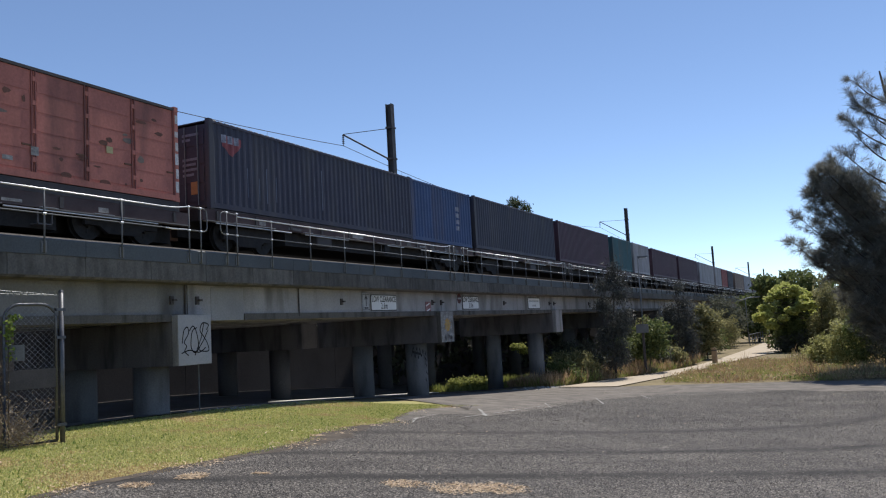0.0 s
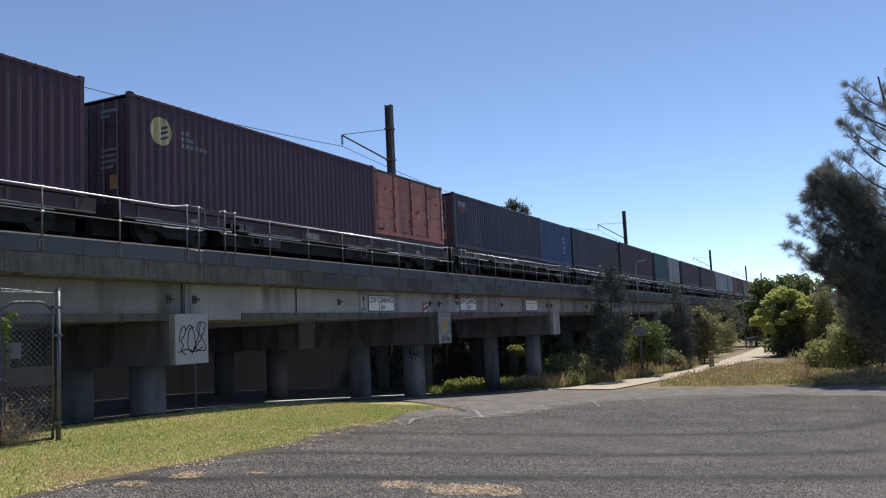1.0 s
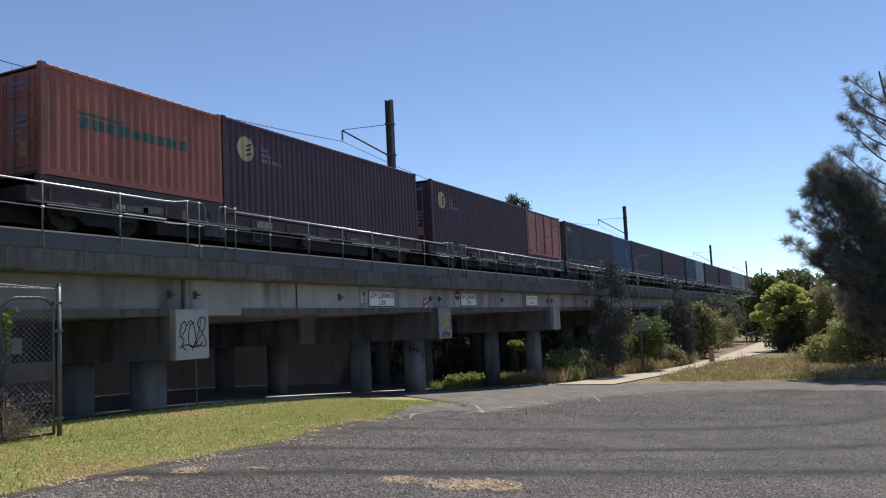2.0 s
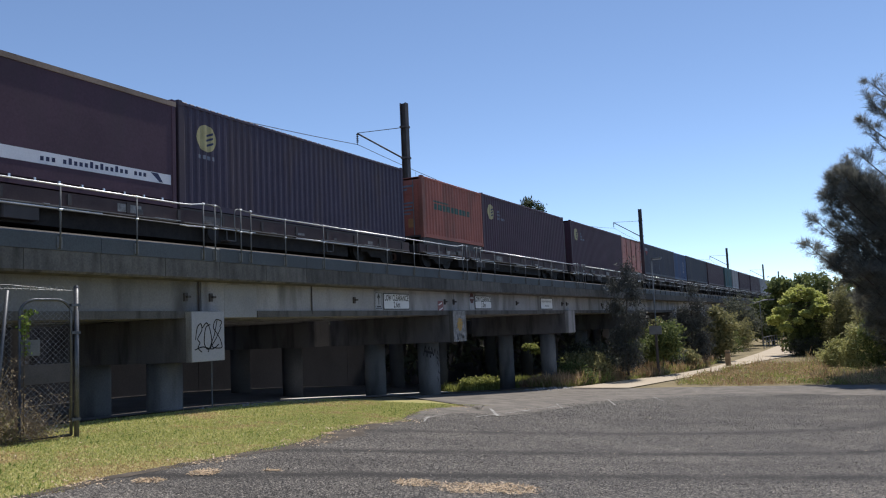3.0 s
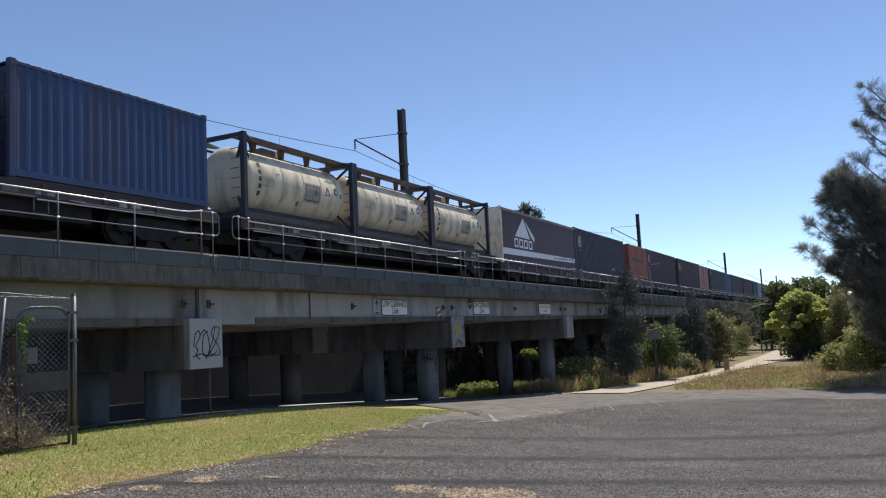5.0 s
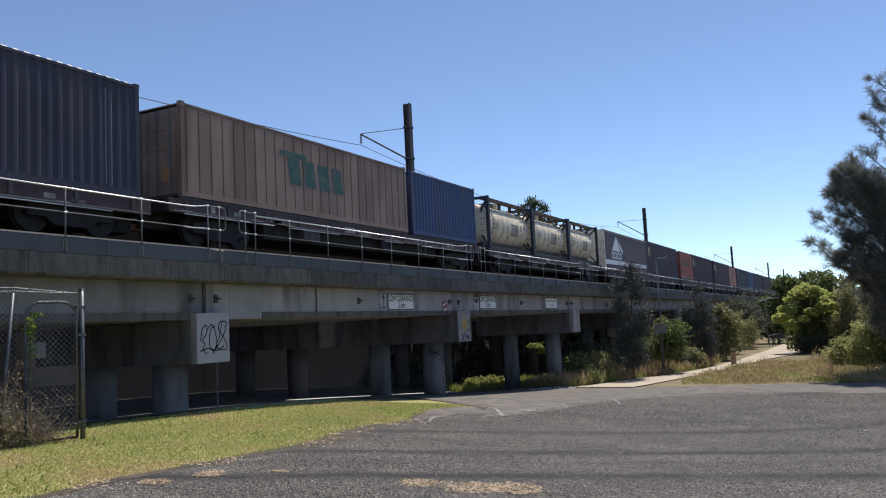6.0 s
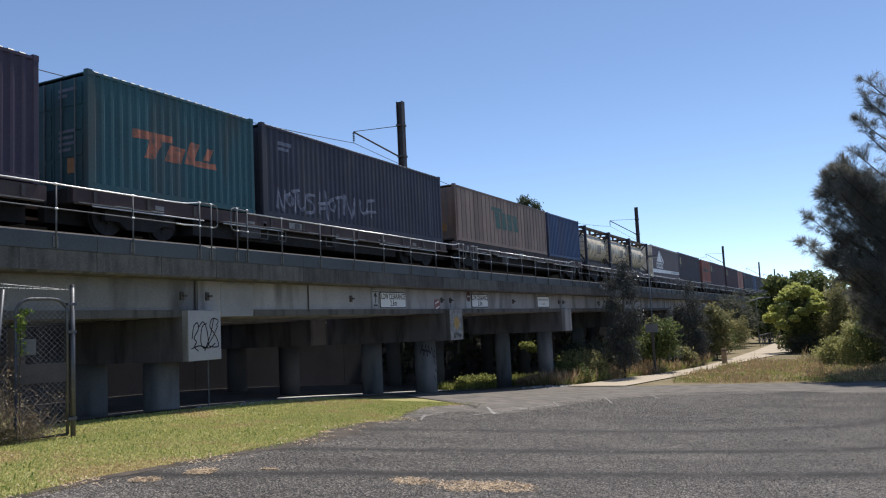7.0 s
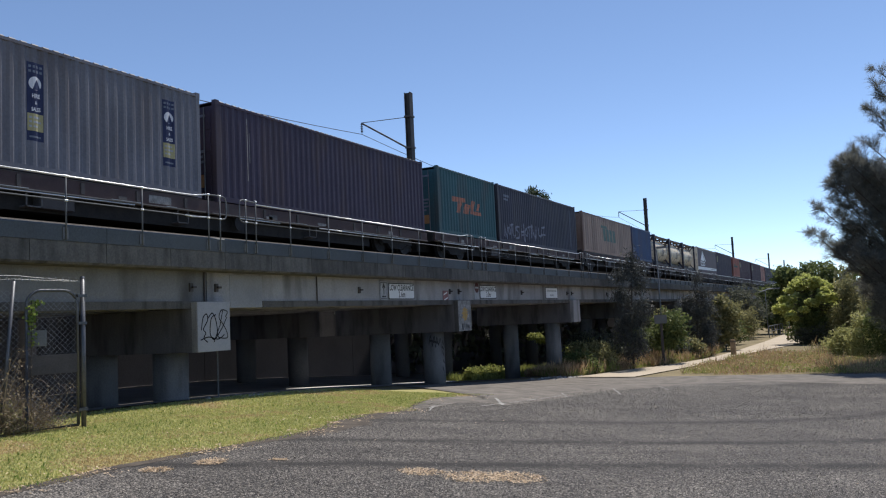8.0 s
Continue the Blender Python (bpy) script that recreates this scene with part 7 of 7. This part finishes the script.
# ---- marks on the asphalt ----
def chip_patch(x, y, rx, ry, ang, seed):
    """Thin spill of dry straw and chips."""
    rng = np.random.default_rng(seed)
    n = int(4200 * rx * ry) + 110
    a, r = rng.random(n) * math.tau, np.sqrt(rng.random(n)) * (0.8 + 0.35 * rng.random(n))
    px, py = rx * r * np.cos(a), ry * r * np.sin(a)
    c, s = math.cos(ang), math.sin(ang)
    xs, ys = x + px * c - py * s, y + px * s + py * c
    z = np.array([ground_z(p, q) for p, q in zip(xs, ys)]) + 0.036 + 0.012 * rng.random(n)
    d = unit(np.concatenate([rng.normal(size=(n, 2)), 0.22 * rng.normal(size=(n, 1))], axis=1)) * (0.012 + 0.035 * rng.random((n, 1)))
    w = unit(np.cross(d, np.array([0, 0, 1.0]) + 0.3 * rng.normal(size=(n, 3)))) * (0.004 + 0.006 * rng.random((n, 1)))
    tagged(new("straw_litter", quads("straw_litter", np.stack([xs, ys, z], axis=1), d, w, CHIPS)), "scattered dry straw and wood chips on asphalt", "litter", kind="stuff")


RIGHT = math.atan2(0.445, 0.896)
DARK_SOIL = mat("dark_edge_soil", (0.04, 0.035, 0.031), (0.12, 0.097, 0.075), 0.95, 3, 25, 0.7)


def soil_edge(name, y0, y1, inward, outward, seed):
    """Bare soil where lawn and asphalt meet, ragged on both sides."""
    b, n = Build(), int((y1 - y0) / 0.06)
    for i in range(n + 1):
        y = y0 + (y1 - y0) * i / n
        x = edge_x(y, L_OUT)
        k = 1 + 0.6 * noise.noise((y * 1.3, seed, 0)) + 0.5 * noise.noise((y * 6, seed, 3))
        m = 1 + 0.7 * noise.noise((y * 1.1, seed, 8)) + 0.5 * noise.noise((y * 5, seed, 5))
        for xx in (x - inward * max(0.1, m), x + outward * max(0.1, k) * (1 + 4.5 * math.exp(-((y - 13.6) / 2.0) ** 2))):
            b.v.append((xx, y, ground_z(xx, y) + 0.034))
    b.f += [(2 * i, 2 * i + 1, 2 * i + 3, 2 * i + 2) for i in range(n)]
    tagged(new(name, b.mesh(name, DARK_SOIL)), "bare dark soil between lawn and asphalt", "soil", kind="structure")


soil_edge("soil_edge", 4.0, 24.0, 0.12, 0.10, 2.0)
rng = np.random.default_rng(120)
n = 2400
ys = rng.uniform(5.5, 23.8, n)
ys = ys[np.array([noise.noise((y * 0.8, 11.0, 0.0)) > 0.02 for y in ys])]
n = len(ys)
xs = np.array([edge_x(y, L_OUT) for y in ys]) + rng.normal(size=n) * 0.22 - 0.05
zs = np.array([ground_z(x, y) for x, y in zip(xs, ys)]) + 0.045
d = unit(np.concatenate([rng.normal(size=(n, 2)), 0.25 * rng.normal(size=(n, 1))], axis=1)) * (0.015 + 0.03 * rng.random((n, 1)))
w = unit(np.cross(d, np.array([0, 0, 1.0]) + 0.3 * rng.normal(size=(n, 3)))) * (0.005 + 0.008 * rng.random((n, 1)))
tagged(new("leaf_litter", quads("leaf_litter", np.stack([xs, ys, zs], axis=1), d, w, CHIPS)), "dry leaf litter along the lawn edge", "litter", kind="stuff")
# dry leaves lying on the lawn
n = 700
pick = spots[rng.integers(0, len(spots), n)]
zs = np.array([ground_z(x, y) for x, y in pick]) + 0.035
d = unit(np.concatenate([rng.normal(size=(n, 2)), 0.3 * rng.normal(size=(n, 1))], axis=1)) * (0.01 + 0.025 * rng.random((n, 1)))
w = unit(np.cross(d, np.array([0, 0, 1.0]) + 0.4 * rng.normal(size=(n, 3)))) * (0.006 + 0.01 * rng.random((n, 1)))
tagged(new("dry_leaves", quads("dry_leaves", np.concatenate([pick, zs[:, None]], axis=1), d, w, CHIPS)), "dry fallen leaves scattered over the lawn", "litter", kind="stuff")
# pale specks of litter and grit over the asphalt
n = 420
xs, ys = rng.uniform(-12, 4, n), rng.uniform(8, 40, n)
ok = np.array([x > edge_x(y, L_OUT) + 0.3 if y < 24 else x > -14 for x, y in zip(xs, ys)])
xs, ys = xs[ok], ys[ok]
n = len(xs)
zs = np.array([ground_z(x, y) for x, y in zip(xs, ys)]) + 0.04
d = unit(np.concatenate([rng.normal(size=(n, 2)), 0.15 * rng.normal(size=(n, 1))], axis=1)) * (0.008 + 0.03 * rng.random((n, 1)) ** 2)
w = unit(np.cross(d, np.array([0, 0, 1.0]) + 0.2 * rng.normal(size=(n, 3)))) * (0.006 + 0.01 * rng.random((n, 1)))
tagged(new("grit", quads("grit", np.stack([xs, ys, zs], axis=1), d, w, CHIPS)), "pale specks of grit and dry leaves on asphalt", "litter", kind="stuff")


def rubble(x0, x1, y0, y1, count, size, seed, label):
    """Loose broken stones."""
    r = random.Random(seed)
    b = Build()
    for _ in range(count):
        x, y, s = r.uniform(x0, x1), r.uniform(y0, y1), size * (0.4 + r.random())
        z = ground_z(x, y)
        p = [(x + s * math.cos(a) * r.uniform(0.6, 1.1), y + s * math.sin(a) * r.uniform(0.6, 1.1), z + s * r.uniform(-0.1, 0.25)) for a in (0, 1.25, 2.5, 3.8, 5.0)]
        b.add(p + [(x, y, z + s * r.uniform(0.5, 0.8)), (x, y, z - s * 0.3)], [(i, (i + 1) % 5, 5) for i in range(5)] + [((i + 1) % 5, i, 6) for i in range(5)])
    tagged(new("rubble", b.mesh("rubble", RUBBLE)), label, "stones", kind="stuff")


RUBBLE = mat("broken_stone", (0.20, 0.19, 0.18), (0.42, 0.40, 0.37), 0.95, 4, 30, 0.4)
rubble(-14.9, -14.2, 15.8, 20.5, 130, 0.07, 3, "broken grey stones along the lawn's far edge")
rubble(-14.9, -13.6, 37.5, 42.5, 140, 0.11, 4, "broken grey stones beside the pier")
for args in ((-5.15, 9.2, 0.28, 0.27, RIGHT, 1), (-4.45, 9.25, 0.38, 0.40, RIGHT, 2), (-4.0, 9.55, 0.36, 0.42, RIGHT, 8), (-7.86, 8.42, 0.2, 0.3, RIGHT, 4), (-8.0, 7.6, 0.2, 0.2, RIGHT, 5), (-9.3, 13.3, 0.14, 0.12, RIGHT, 6), (-7.2, 9.0, 0.12, 0.05, RIGHT, 7)):
    chip_patch(*args)


def ribbon(name, line, w, lift, material, label, category):
    """A thin band along a ground line, uneven at its edges."""
    b = Build()
    r = random.Random(len(line) + int(line[0][0] * 10))
    pts = curve_pts(line, 10)
    for i, (x, y) in enumerate(pts):
        p, q = pts[max(0, i - 1)], pts[min(len(pts) - 1, i + 1)]
        t = Vector((q[0] - p[0], q[1] - p[1])).normalized()
        for s in (-1, 1):
            k = w * (0.5 + 0.25 * (r.random() - 0.5))
            xx, yy = x - t.y * k * s, y + t.x * k * s
            b.v.append((xx, yy, ground_z(xx, yy) + lift))
    b.f += [(2 * i, 2 * i + 1, 2 * i + 3, 2 * i + 2) for i in range(len(pts) - 1)]
    return tagged(new(name, b.mesh(name, material)), label, category, kind="structure")


for line, w in (([(-10.14, 22.87), (-8.83, 20.37)], 0.085), ([(-9.81, 27.84), (-8.85, 25.63)], 0.045), ([(-9.43, 32.94), (-8.11, 29.26)], 0.05), ([(-8.36, 36.13), (-7.36, 33.58)], 0.045), ([(-9.19, 16.93), (-9.87, 18.5)], 0.03),
                ([(-9.4, 17.3), (-9.8, 18.6), (-10.02, 20.0)], 0.02), ([(-9.06, 19.5), (-9.04, 20.3)], 0.06), ([(-9.05, 20.5), (-9.05, 21.1)], 0.09), ([(-9.06, 21.4), (-9.1, 22.5)], 0.06), ([(-9.1, 22.7), (-9.16, 23.7)], 0.08), ([(-9.17, 24.0), (-9.22, 25.0)], 0.05), ([(-9.24, 25.3), (-9.3, 26.3)], 0.07), ([(-9.6, 17.7), (-9.84, 18.45)], 0.05)):
    ribbon("road_paint", line, w, 0.05, ROAD_PAINT, "worn pale paint mark on the asphalt", "road marking")

# loose stone chips proud of the worn asphalt
rng = np.random.default_rng(140)
CHIP_STONE = leaf_mat("asphalt_stone", (0.045, 0.041, 0.038), (0.31, 0.285, 0.255), 0.02)
n = 330000
u, v = rng.uniform(-9, 18, n), 8.2 + 27.5 * rng.random(n) ** 1.55
xs, ys = 0.896 * u - 0.445 * v, 0.445 * u + 0.896 * v
w = v / (1 + 0.0159 * u + 0.00145 * u * u)
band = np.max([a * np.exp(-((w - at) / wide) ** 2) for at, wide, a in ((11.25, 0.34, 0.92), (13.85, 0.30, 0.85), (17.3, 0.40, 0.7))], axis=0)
SEAM = [(-9.65, 16.5), (-10.05, 19.6), (-8.9, 20.6), (-8.75, 22.2), (-8.95, 25.4), (-9.25, 30.4), (-8.9, 33), (-8.3, 35.3), (-7.5, 37.5), (-5.0, 38.6), (6.0, 39.0)]
edge = np.array([edge_x(y, L_OUT) if y < 16.5 else edge_x(y, SEAM) - 0.3 - 1.1 * q * q * q for y, q in zip(ys, rng.random(n))])
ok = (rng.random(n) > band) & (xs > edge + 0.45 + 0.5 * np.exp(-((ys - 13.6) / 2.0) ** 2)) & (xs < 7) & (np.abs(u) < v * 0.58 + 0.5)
xs, ys = xs[ok], ys[ok]
n = len(xs)
zs = np.array([ground_z(x, y) for x, y in zip(xs, ys)]) + 0.033 + 0.014 * (xs < np.array([edge_x(y, SEAM) for y in ys]) + 0.05)
nrm = unit(np.concatenate([rng.normal(size=(n, 2)) * 0.8, 0.5 + rng.random((n, 1))], axis=1))
d = unit(np.cross(nrm, rng.normal(size=(n, 3))))
s = (0.0045 + 0.0052 * rng.random((n, 1))) * np.clip(ys / 16, 1.0, 1.6)[:, None]
tagged(new("stone_chips", quads("stone_chips", np.stack([xs, ys, zs], axis=1), d * s, np.cross(nrm, d) * s * 0.8, CHIP_STONE)), "small grey stone chips proud of the worn asphalt", "gravel", kind="stuff")


motions()
